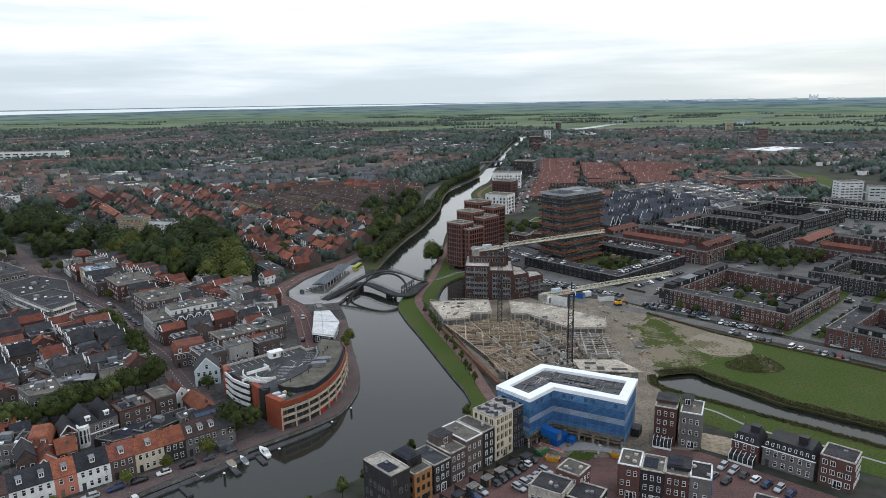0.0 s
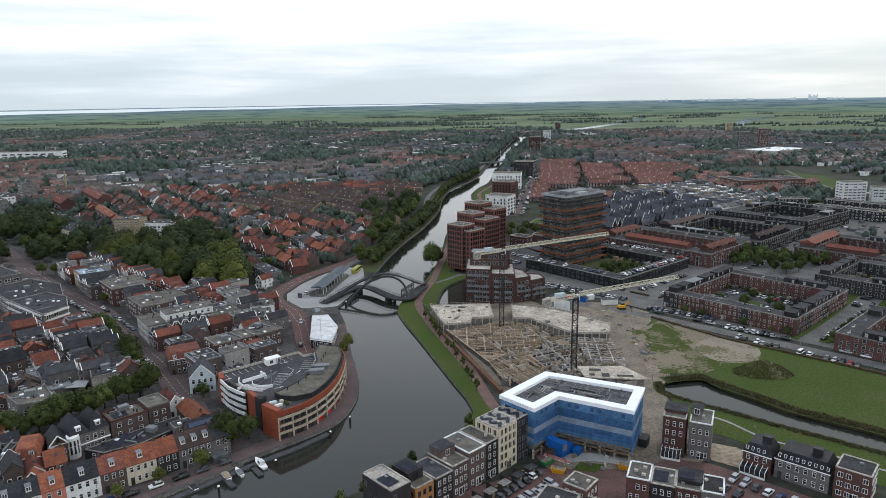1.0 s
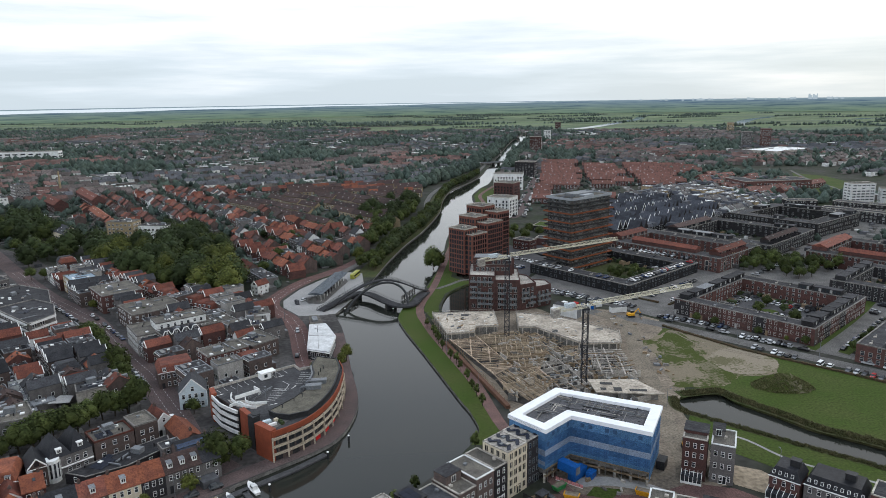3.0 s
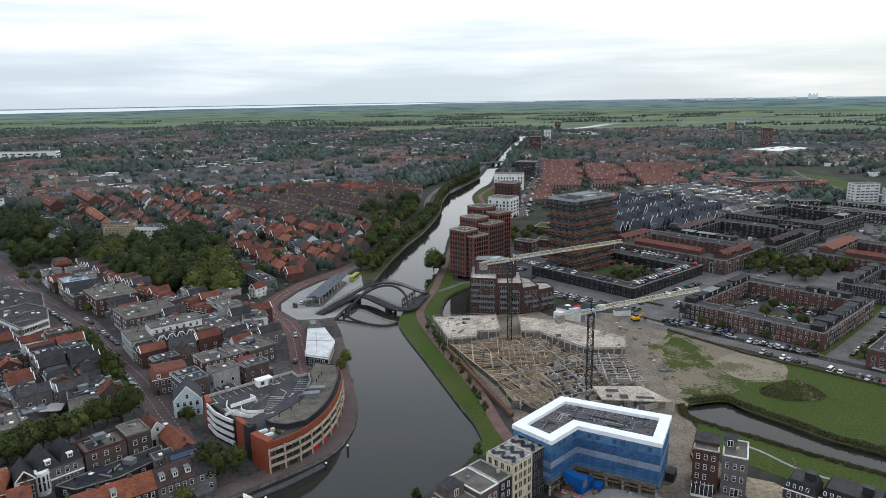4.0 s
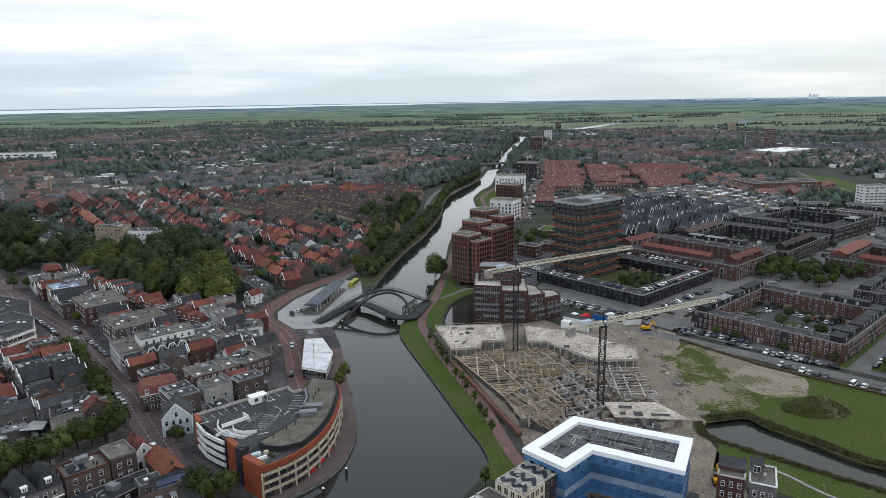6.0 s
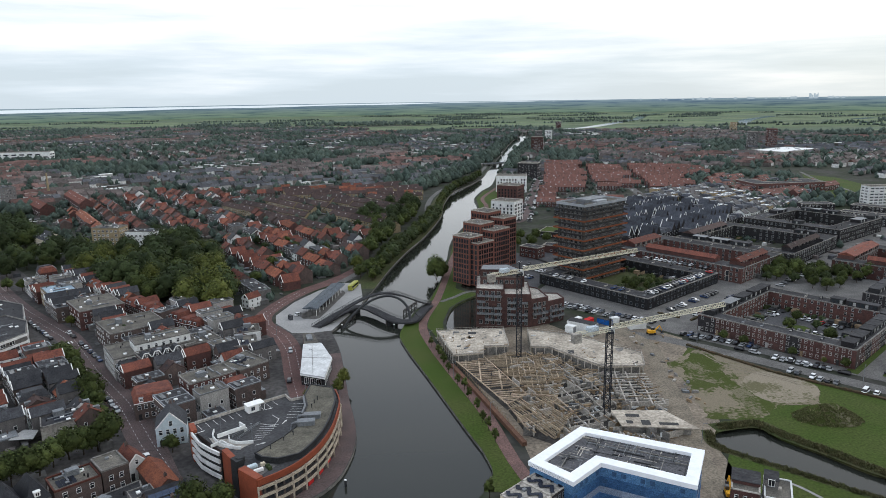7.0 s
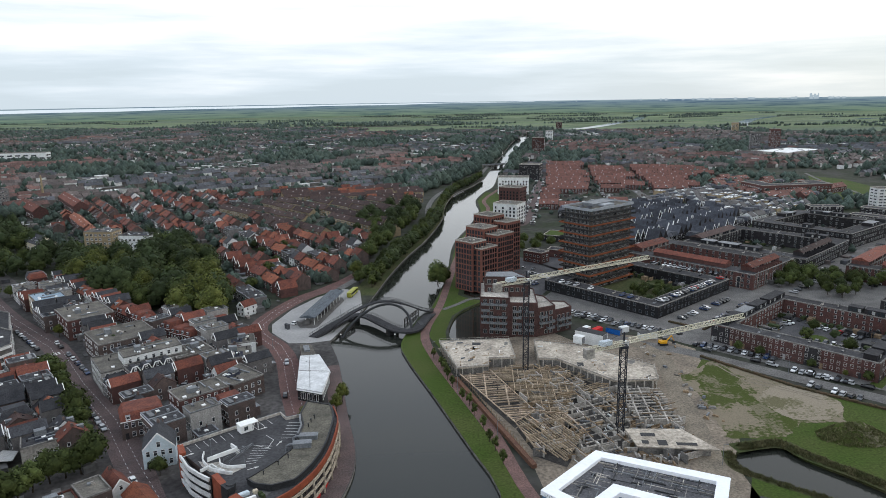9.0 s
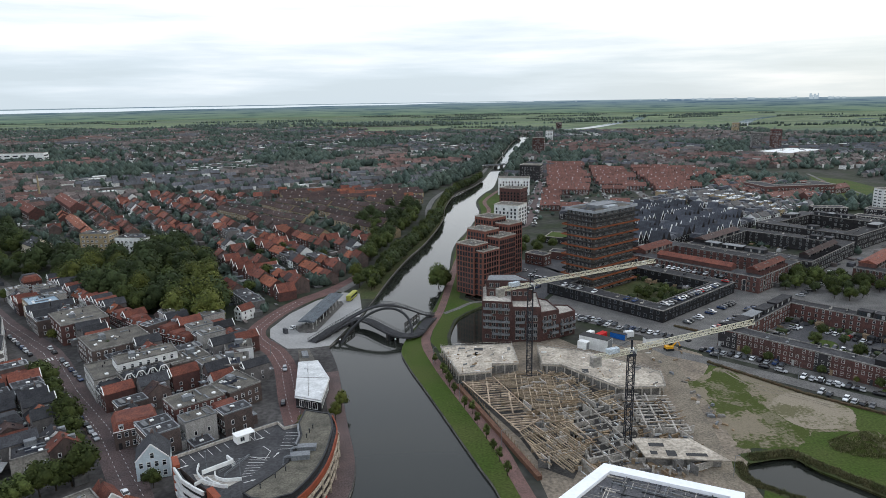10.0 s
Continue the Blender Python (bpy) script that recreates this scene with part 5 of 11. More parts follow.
def footbridge():
    """A cycle deck in a zigzag and a high arched footway over it."""
    th = thing("arched_footbridge", "black steel bridge with a high arched footway over the canal", "bridge", at=at(0, 0))

    def curve3(pts, k=6):
        xy = smooth([p[:2] for p in pts], k)
        zz = smooth([(i, p[2]) for i, p in enumerate(pts)], k)
        return [(x, y, z) for (x, y), (_, z) in zip(xy, zz)]

    def deck(name, line, width, depth, m, label=""):
        l, r = ribbon_points([p[:2] for p in line], width)
        mb = MB()
        for i in range(len(line) - 1):
            z0, z1 = line[i][2], line[i + 1][2]
            A, B, C, D = (*r[i], z0), (*r[i + 1], z1), (*l[i + 1], z1), (*l[i], z0)
            lo = [(p[0], p[1], p[2] - depth) for p in (A, B, C, D)]
            mb.quad([A, B, C, D]), mb.quad(lo[::-1]), mb.quad([lo[0], lo[1], B, A]), mb.quad([lo[2], lo[3], D, C])
        ob = part(name, mb, m, th, label)
        for side in (l, r):
            rail = MB()
            for i in range(len(line) - 1):
                rail.beam((*side[i], line[i][2] + 1.1), (*side[i + 1], line[i + 1][2] + 1.1), 0.12)
                rail.beam((*side[i], line[i][2] + 0.55), (*side[i + 1], line[i + 1][2] + 0.55), 0.06)
                rail.beam((*side[i], line[i][2]), (*side[i], line[i][2] + 1.1), 0.09)
            part("railing", rail, STEEL_DARK, ob)

    arch = curve3([(-69, 345, 0.4), (-63.5, 350.5, 2.6), (-57.5, 356.5, 5.6), (-50, 361.5, 8.8), (-42.5, 364, 10.9), (-36, 365, 11.0), (-30.5, 366.5, 9.4), (-25, 370, 6.2), (-20.5, 375, 2.8), (-16.5, 381, 0.3)])
    deck("arch_footway", arch, 2.6, 0.7, mat("bridge_deck_grey", (0.055, 0.055, 0.058), (0.04, 0.04, 0.043), 0.4, 0.8, 6, 0.1), "grey stepped footway on a black arch")
    low = curve3([(-69.5, 345, 0.4), (-65, 353, 1.2), (-60, 363, 2.0), (-54, 370.5, 2.3), (-47.5, 368, 2.5), (-40, 358.5, 2.4), (-33.4, 350.8, 2.1), (-27.5, 348, 1.9), (-22.8, 352, 1.7), (-20, 365, 1.2), (-17, 377, 0.4)])
    deck("cycle_deck", low, 5.0, 0.8, mat("bridge_deck_dark", (0.05, 0.05, 0.053), (0.036, 0.036, 0.039), 0.3, 0.8, 6, 0.1), "dark grey cycle deck")
    ring = curve3([(-57, 346.5, -1.6), (-53.5, 352, 3.0), (-48, 357.5, 7.0), (-42, 361, 9.4), (-36.5, 362.5, 10.0), (-31.5, 361.5, 9.0), (-27.5, 358, 6.6), (-25.5, 353.5, 3.0), (-25.5, 349.5, -0.4)])
    rib = MB()
    rib.tube(ring, [0.6] * len(ring), 8)
    part("arch_rib", rib, STEEL_DARK, th, "thick black steel arch")
    for k in range(8, len(ring) - 14, 4):
        q = min(arch, key=lambda p: (p[0] - ring[k][0]) ** 2 + (p[1] - ring[k][1]) ** 2)
        part("hanger", MB().beam(ring[k], (q[0], q[1], q[2] - 0.4), 0.25), STEEL_DARK, th)
    for (x, y), deg in (((-54.5, 369), -42), ((-34.2, 352), -42), ((-21.5, 359), 20)):
        mb = MB().box(-1.1, 1.1, -3.0, 3.0, -2.3, 1.7)
        part("pier", mb, STEEL_DARK, th, at=at(x, y, 0, deg))
    for (x0, y0), (x1, y1) in (((-58, 347.5), (-53, 361)), ((-36.5, 349.5), (-33, 357)), ((-29.5, 366), (-23.5, 382))):
        mb = MB()
        n = 6
        for i in range(n):
            f = i / (n - 1)
            x, y = x0 + (x1 - x0) * f, y0 + (y1 - y0) * f
            mb.box(x - 0.22, x + 0.22, y - 0.22, y + 0.22, -2.3, 1.5)
        for z in (-0.2, 0.6, 1.3):
            mb.beam((x0, y0, z), (x1, y1, z), 0.3)
        part("fender", mb, mat("wet_timber", (0.05, 0.045, 0.04), (0.035, 0.032, 0.03), 0.8, 0.8), th, "dark timber guard fence in the water")


def stepped_building():
    wall_mat = mat("brick_maroon", (0.088, 0.048, 0.043), (0.062, 0.038, 0.035), 0.6, 0.9, 9, 0.3, rnd=0.15)
    th = thing("stepped_apartments", "dark red brick apartment building stepping down in terraces", "apartment building", at=at(0, 0))
    lv = [("west_wing", [(6.0, 346.5), (19, 343.6), (21, 371), (7.5, 371)], 17.5, 6), ("middle_wing", [(19, 343.6), (31.5, 342.5), (32.5, 366), (20.6, 371)], 15.4, 5),
          ("east_wing", [(31.5, 342.8), (40, 347.2), (37, 362), (32, 366)], 12.9, 4), ("low_wing", [(40, 347.2), (48.3, 352.6), (46.5, 361), (37, 362)], 10.6, 3),
          ("upper_floor", [(8.6, 355), (28.5, 353.5), (25, 370), (9, 370)], 20.4, 0), ("top_floor", [(8.6, 359), (29.8, 357), (23, 369.5), (10, 369.5)], 23.2, 0)]
    me, bal, rail = window_mesh(1.7, 1.9, "double", FRAME_GREY), MB(), None
    bal.box(-1.9, 1.9, -1.6, 0, -0.15, 0.05)
    for x0, x1, y0, y1 in ((-1.9, 1.9, -1.6, -1.54), (-1.9, -1.84, -1.6, 0), (1.84, 1.9, -1.6, 0)):
        bal.box(x0, x1, y0, y1, 0.05, 1.05, 1)
    bme = bal.mesh("balcony", [CONCRETE_OLD, STEEL_GREY])
    rr = random.Random(8)
    for name, o, h, fl in lv:
        w = part(name, MB().prism(o, -1.2 if fl else 15, h), wall_mat, th)
        cop = MB()
        for a, b in zip(o, o[1:] + o[:1]):
            d = (Vector(b) - Vector(a)).normalized()
            n = Vector((-d.y, d.x)) * 0.4
            cop.prism([a, b, (b[0] + n.x, b[1] + n.y), (a[0] + n.x, a[1] + n.y)], h, h + 0.55)
        part("parapet", cop, wall_mat, th)
        lid = MB()
        lid.v, lid.f, lid.m = [(*p, h + 0.06) for p in o], [(0, 1, 2, 3)], [0]
        part("terrace", lid, CONCRETE if fl or name == "top_floor" else GRAVEL, th)
        if not fl:
            for a, b in zip(o, o[1:] + o[:1]):
                if world_edge(th, a, b) and (Vector(b) - Vector(a)).length > 4:
                    place_windows(th, a, b, h - 2.5, 1, 2.85, 2.6, me, rng=rr, skip=0.1)
        if fl:
            for a, b in zip(o, o[1:] + o[:1]):
                if world_edge(th, a, b) and (Vector(b) - Vector(a)).length > 4:
                    place_windows(th, a, b, 0.9, fl, 2.85, 3.0, me, rng=rr, skip=0.1)
                    if a != o[-1]:
                        place_windows(th, a, b, 3.1, fl - 1, 2.85, 4.4, bme, "balcony", rng=rr, skip=0.15, margin=0.8)
    part("roof_canopy", MB().prism([(9.4, 360.5), (27.6, 358.8), (22.6, 368.5), (10.8, 368.5)], 23.2, 23.7), STEEL_GREY, th)


def red_apartments():
    for i, ((x, y), w, d, h) in enumerate((((5.2, 414.6), 11.5, 13.0, 27.5), ((10, 412.5), 13.5, 8.5, 24.5), ((12.5, 437), 12, 14, 31), ((20, 432), 15, 11, 28), ((18, 461), 13, 14, 34), ((27.5, 456), 13, 12, 31))):
        flat_block("brick_apartments", "red-brown brick apartment tower with a grid of tall openings", "apartment building", at(x, y, 0, 46), rect(0, 0, w, d), h, mat("brick_terracotta", (0.19, 0.082, 0.062), (0.145, 0.064, 0.05), 0.5, 0.9, 9, 0.3, rnd=0.1),
                   GRAVEL, int(h / 2.95), 0.7, 2.95, 2.15, (1.35, 2.25, "thin"), 0.6, CONCRETE, "canal apartment towers", 0.0, win_frame=STEEL_DARK, margin=0.5, joined=True)


def tower_block():
    """The banded tower beside the black court block."""
    th = thing("banded_tower", "tall apartment tower ringed by alternating orange and black balcony bands", "apartment tower", at=at(69.2, 415.0, 0, 40))
    lx, ly, n, fh = 36.0, 18.5, 16, 2.78
    part("wall", MB().prism(rect(0, 0, lx, ly), 0, n * fh + 0.4), mat("tower_wall", (0.09, 0.084, 0.077), (0.062, 0.058, 0.054), 0.5, 0.8, 6), th)
    GREY = mat("grey_cladding", (0.34, 0.36, 0.38), (0.27, 0.29, 0.31), 0.4, 0.6, 5, fineamt=0.1)
    for x0, x1, y0, y1 in ((-1.0, lx + 1.0, -1.0, -0.7), (-1.0, lx + 1.0, ly + 0.7, ly + 1.0), (-1.0, -0.7, -0.7, ly + 0.7), (lx + 0.7, lx + 1.0, -0.7, ly + 0.7)):
        part("roof_fascia", MB().box(x0, x1, y0, y1, n * fh - 0.1, n * fh + 1.3), GREY, th)
    me = window_mesh(2.0, 1.75, "double", mat("aluminium", (0.4, 0.42, 0.43), (0.34, 0.36, 0.37), 1, 0.4))
    for k in range(n):
        z = 0.3 + k * fh
        band = MB()
        out = 2.1 if k % 2 else 1.6
        if k:
            loops = [(rect(0, 0, lx, ly), z - 0.28), (rect(-out, -out, lx + out, ly + out), z - 0.3), (rect(-out, -out, lx + out, ly + out), z + 0.45), (rect(-out + 0.12, -out + 0.12, lx + out - 0.12, ly + out - 0.12), z + 0.45), (rect(-out + 0.12, -out + 0.12, lx + out - 0.12, ly + out - 0.12), z), (rect(0, 0, lx, ly), z)]
            band.v = [(*p, zz) for pts, zz in loops for p in pts]
            band.f = [(4 * a + b, 4 * a + (b + 1) % 4, 4 * (a + 1) + (b + 1) % 4, 4 * (a + 1) + b) for a in range(5) for b in range(4)]
            band.m = [0] * 20
            part("balcony_band", band, mat("tower_orange", (0.235, 0.078, 0.035), (0.18, 0.06, 0.03), 0.5, 0.6, 6, fineamt=0.15) if k % 2 and k < 15 else STEEL_DARK, th, "orange steel balcony band" if k % 2 and k < 15 else "black steel balcony band")
        place_windows(th, (0, 0), (lx, 0), z + 0.55, 1, fh, 3.0, me, joined=True)
        place_windows(th, (0, ly), (0, 0), z + 0.55, 1, fh, 3.0, me, joined=True)
    part("roof", MB().box(0.2, lx - 0.2, 0.2, ly - 0.2, n * fh + 0.4, n * fh + 0.6), GRAVEL, th)
    part("plant_room", MB().box(10, 28, 6, 14, n * fh + 0.6, n * fh + 2.2), STEEL_GREY, th)
    part("plant_room", MB().box(14, 23, 2, 6, n * fh + 0.6, n * fh + 1.7), GREY, th)
    for i in range(6):
        part("solar_panel", MB().box(-2.2, 2.2, -0.6, 0.6, 0, 0.15), SOLAR, th, at=at(3 + (i % 3) * 2, 4 + i * 1.8, n * fh + 0.7))


def court_blocks():
    flat_block("school", "large dark red brick school with a courtyard front", "school", at(316, 748, 0, 8), [(0, 0), (78, 0), (78, 30), (60, 30), (60, 14), (18, 14), (18, 40), (0, 40)], 12, BRICK_RED, BITUMEN, 3, 1, 3.4, 4, (2, 1.8, "double"), joined=True)
    ring_block("black-clad low block round a planted court", (92.2, 365.5), 42, 72, 70, 9, 5.8, mat("black_cladding", (0.022, 0.022, 0.024), (0.016, 0.016, 0.018), 0.6, 0.6, 7, rnd=0.1), BITUMEN, 2, 3.4, (1.5, 1.6, "thin"), GRASS_ROUGH, win_frame=STEEL_GREY, attic=0.0)
    ring_block("red brick terrace block round a parking court", (149.9, 289.0), 43, 66, 64, 7.6, 7.7, BRICK_RED, BITUMEN, 3, 2.3, (1.1, 1.55, "plain"), ASPHALT, win_frame=mat("pale_frame", (0.5, 0.5, 0.48), (0.42, 0.42, 0.41), 1, 0.6), attic=0.65, bays=(BRICK_RED, mat("brick_maroon", (0.072, 0.042, 0.038), (0.05, 0.033, 0.031), 0.6, 0.9, 9, 0.3, rnd=0.15), BRICK_RED, BRICK_BROWN, BRICK_DARK))
    ring_block("brown brick block with orange pitched roofs", (157.8, 411.5), 42, 53, 84, 11, 8.6, BRICK_RED, RED_TILE, 3, 3.2, (1.4, 1.9, "double"), GARDEN, 3, joined=True, portals=5)
    ring_block("dark brick block with brown roofs round a garden court", (203, 445), 43, 77, 77, 10, 8.6, BRICK_DARK, BROWN_TILE, 3, 3.2, (1.4, 1.8, "double"), GARDEN, 2, joined=True)
    ring_block("dark brick block with a tall inner court", (266.5, 507.5), 38, 73, 70, 11, 10.5, BRICK_DARK, BITUMEN, 3, 3.2, (1.6, 1.9, "double"), GRASS, joined=True)
    ring_block("red brick block with a tiled roof", (262, 387), 43, 62, 62, 10, 8.2, BRICK_RED, RED_TILE, 3, 3.2, (1.5, 1.9, "double"), GARDEN, 3, joined=True)
    ring_block("dark brick block round a garden court", (239, 322), 43, 54, 60, 8, 7.8, BRICK_DARK, BITUMEN, 3, 2.8, (1.4, 1.8, "plain"), GARDEN, joined=True)
    ring_block("red brown brick block beside a street", (197, 230), 43, 52, 58, 8, 7.7, BRICK_RED, BITUMEN, 3, 2.8, (1.4, 1.8, "plain"), GARDEN, joined=True)
    for m4, L in ((at(316, 596, 0, -50), 54), (at(306, 634, 0, -4), 27), (at(344, 628, 0, -48), 60), (at(352, 560, 0, -48), 50)):
        flat_block("apartment_block", "long low dark brick block with a flat roof", "apartment block", m4, rect(0, 0, L, 12), 8.6, BRICK_DARK, BITUMEN, 3, 0.9, 2.8, 3.0, (1.6, 1.6, "double"), joined=True, group="long dark blocks")
    flat_block("slab_block", "tall white balconied slab of flats", "apartment tower", at(380, 662, 0, 4), rect(0, 0, 24, 12), 19.5, WHITE, GRAVEL, 7, 0.8, 2.7, 4.2, (3.4, 1.4, "double"), joined=True, coping=CONCRETE, group="slab blocks")
    flat_block("slab_block", "long grey and white balconied slab of flats", "apartment tower", at(404, 655, 0, -20), rect(0, 0, 75, 12), 15.5, mat("grey_render", (0.5, 0.52, 0.52), (0.42, 0.44, 0.44), 0.3, 0.8, 6), GRAVEL, 5, 0.8, 2.85, 4.6, (3.6, 1.3, "double"), joined=True, coping=CONCRETE, group="slab blocks")


def canal_flats():
    mats = dict(name="canal_flats", category="apartment building", group="canal flats", joined=True)
    flat_block(label="white block of flats by the canal", m4=at(30, 622, 0, -30), outline=rect(0, 0, 22, 18), h=17.5, wall=WHITE, roof=GRAVEL, floors=5, pitch=3.2, win=(1.5, 2.0, "thin"), win_frame=STEEL_DARK, **mats)
    flat_block(label="dark red block of flats by the canal", m4=at(42, 718, 0, -28), outline=rect(0, 0, 22, 18), h=18.5, wall=BRICK_RED, roof=GRAVEL, floors=5, pitch=3.2, win=(1.5, 2.0, "thin"), win_frame=STEEL_DARK, **mats)
    flat_block(label="white block of flats by the canal", m4=at(47, 800, 0, -8), outline=rect(0, 0, 34, 18), h=18.5, wall=WHITE, roof=GRAVEL, floors=5, pitch=3.2, win=(1.5, 2.0, "thin"), win_frame=STEEL_DARK, **mats)
    flat_block(label="dark block of flats by the canal", m4=at(84, 928, 0, -20), outline=rect(0, 0, 26, 20), h=20, wall=BRICK_DARK, roof=GRAVEL, floors=6, pitch=4, win=(1.7, 1.6, "thin"), **mats)
    flat_block(label="red tower of flats far along the canal", m4=at(150, 1330, 0, -10), outline=rect(0, 0, 22, 18), h=30, wall=BRICK_RED, roof=GRAVEL, floors=9, pitch=4.4, win=(2.8, 1.5, "double"), **mats)
    for x, y, h, m in ((202, 1690, 24, BRICK_GREY), (224, 1676, 26, WHITE), (330, 2190, 26, BRICK_RED), (770, 1930, 28, BRICK_YELLOW), (560, 1335, 34, BRICK_GREY), (592, 1326, 40, BRICK_RED)):
        flat_block(label="distant tower of flats above the trees", m4=at(x, y, 0, -10), outline=rect(0, 0, 17, 12), h=h, wall=m, roof=GRAVEL, floors=int(h / 3.2), fh=3.1, pitch=4.2, win=(2.8, 1.6, "double"), hatch=False, **mats)
    for x, y, lx, ly, h, m, lab in ((62, 548, 36, 20, 4.5, BRICK_DARK, "low brick building with a grass roof"), (41, 486, 14, 9, 7, BRICK_RED, "low brown brick building"), (58, 497, 40, 9, 5, BRICK_RED, "low brown brick building")):
        flat_block("low_building", lab, "building", at(x, y, 0, -42 if lx < 30 else 0 - 25), rect(0, 0, lx, ly), h, m, GRASS if "grass" in lab else BITUMEN, max(1, int(h / 3.3)), pitch=3.4, win=(1.6, 1.4, "thin"))
    flat_block("school", "long white building with rows of windows", "building", at(-880, 1290, 0, 10), rect(0, 0, 125, 22), 17, WHITE, GRAVEL, 3, 1, 5, 13, (9, 2.6, "double"), hatch=False)
    flat_block("warehouse", "wide hall with a pale flat roof", "hall", at(555, 1180, 0, 35), rect(0, 0, 110, 60), 8, CONCRETE, WHITE, 1, 2, 4, 20, (5, 2, "thin"), hatch=False)


def lattice(mb, p, q, side, step, w, tri=False):
    """A lattice girder from p to q of square (or three-sided) section."""
    p, q = Vector(p), Vector(q)
    d = q - p
    L = d.length
    m = Matrix.Translation(p) @ d.to_track_quat("Z", "Y").to_matrix().to_4x4()
    c = [(-side / 2, -side / 2), (side / 2, -side / 2), (side / 2, side / 2), (-side / 2, side / 2)]
    if tri:
        c = [(-side / 2, 0), (side / 2, 0), (0, side * 0.9)]
    n = max(2, round(L / step))
    k = len(c)
    for i in range(k):
        mb.beam(m @ Vector((*c[i], 0)), m @ Vector((*c[i], L)), w)
        a, b = c[i], c[(i + 1) % k]
        for j in range(n):
            z0, z1 = L * j / n, L * (j + 1) / n
            if j % 2:
                a2, b2 = b, a
            else:
                a2, b2 = a, b
            mb.beam(m @ Vector((*a2, z0)), m @ Vector((*b2, z1)), w * 0.55)
            mb.beam(m @ Vector((*a, z1)), m @ Vector((*b, z1)), w * 0.5)
    return mb


def tower_crane(x, y, h, tip, label):
    th = thing("tower_crane", label, "crane", "tower cranes", at(x, y))
    t = Vector((tip[0] - x, tip[1] - y, tip[2]))
    u = Vector((t.x, t.y, 0)).normalized()
    MAST = mat("mast_grey", (0.03, 0.032, 0.038), (0.022, 0.024, 0.03), 0.8, 0.5, 5)
    JIB = mat("jib_cream", (0.62, 0.58, 0.45), (0.52, 0.49, 0.38), 0.6, 0.5, 5, fineamt=0.1)
    part("base", MB().box(-2.2, 2.2, -2.2, 2.2, 0, 0.7), CONCRETE, th)
    part("mast", lattice(MB(), (0, 0, 0.7), (0, 0, h - 1.5), 1.9, 2.0, 0.24), MAST, th)
    part("slewing_ring", MB().box(-1.2, 1.2, -1.2, 1.2, h - 1.5, h - 0.7), MAST, th)
    part("jib", lattice(MB(), Vector((0, 0, h)) + u * 1.5, t, 1.5, 1.7, 0.2, True), JIB, th)
    e = Vector((0, 0, h)) - u * 13
    part("counter_jib", lattice(MB(), Vector((0, 0, h)), e, 1.3, 1.7, 0.18), JIB, th)
    a = math.degrees(math.atan2(u.y, u.x))
    part("counterweight", MB().box(-1.4, 1.4, -1.0, 1.0, -2.6, 0.4), CONCRETE, th, at=at(e.x, e.y, h, a))
    part("winch_house", MB().box(-2, 2, -0.8, 0.8, 0.4, 1.9), mat("pale_blue_paint", (0.5, 0.56, 0.6)), th, at=at(-u.x * 7, -u.y * 7, h, a))
    cab = MB().box(-0.9, 0.9, -0.9, 0.9, -2.4, -0.2)
    part("cab", cab, WHITE, th, at=at(u.x * 1.6 - u.y * 1.6, u.y * 1.6 + u.x * 1.6, h, a))
    top = MB().beam((0, 0, h), (0, 0, h + 3.5), 0.5)
    part("head", top, MAST, th)
    tie = MB().beam((0, 0, h + 3.5), Vector((0, 0, h + 0.5)) + u * t.length * 0.0 - u * 10, 0.08)
    part("tie_bar", tie, STEEL_DARK, th)
    trolley = Vector((0, 0, h)) + u * 22
    part("trolley", MB().box(-0.8, 0.8, -0.6, 0.6, -0.7, -0.2), STEEL_DARK, th, at=at(trolley.x, trolley.y, h, a))


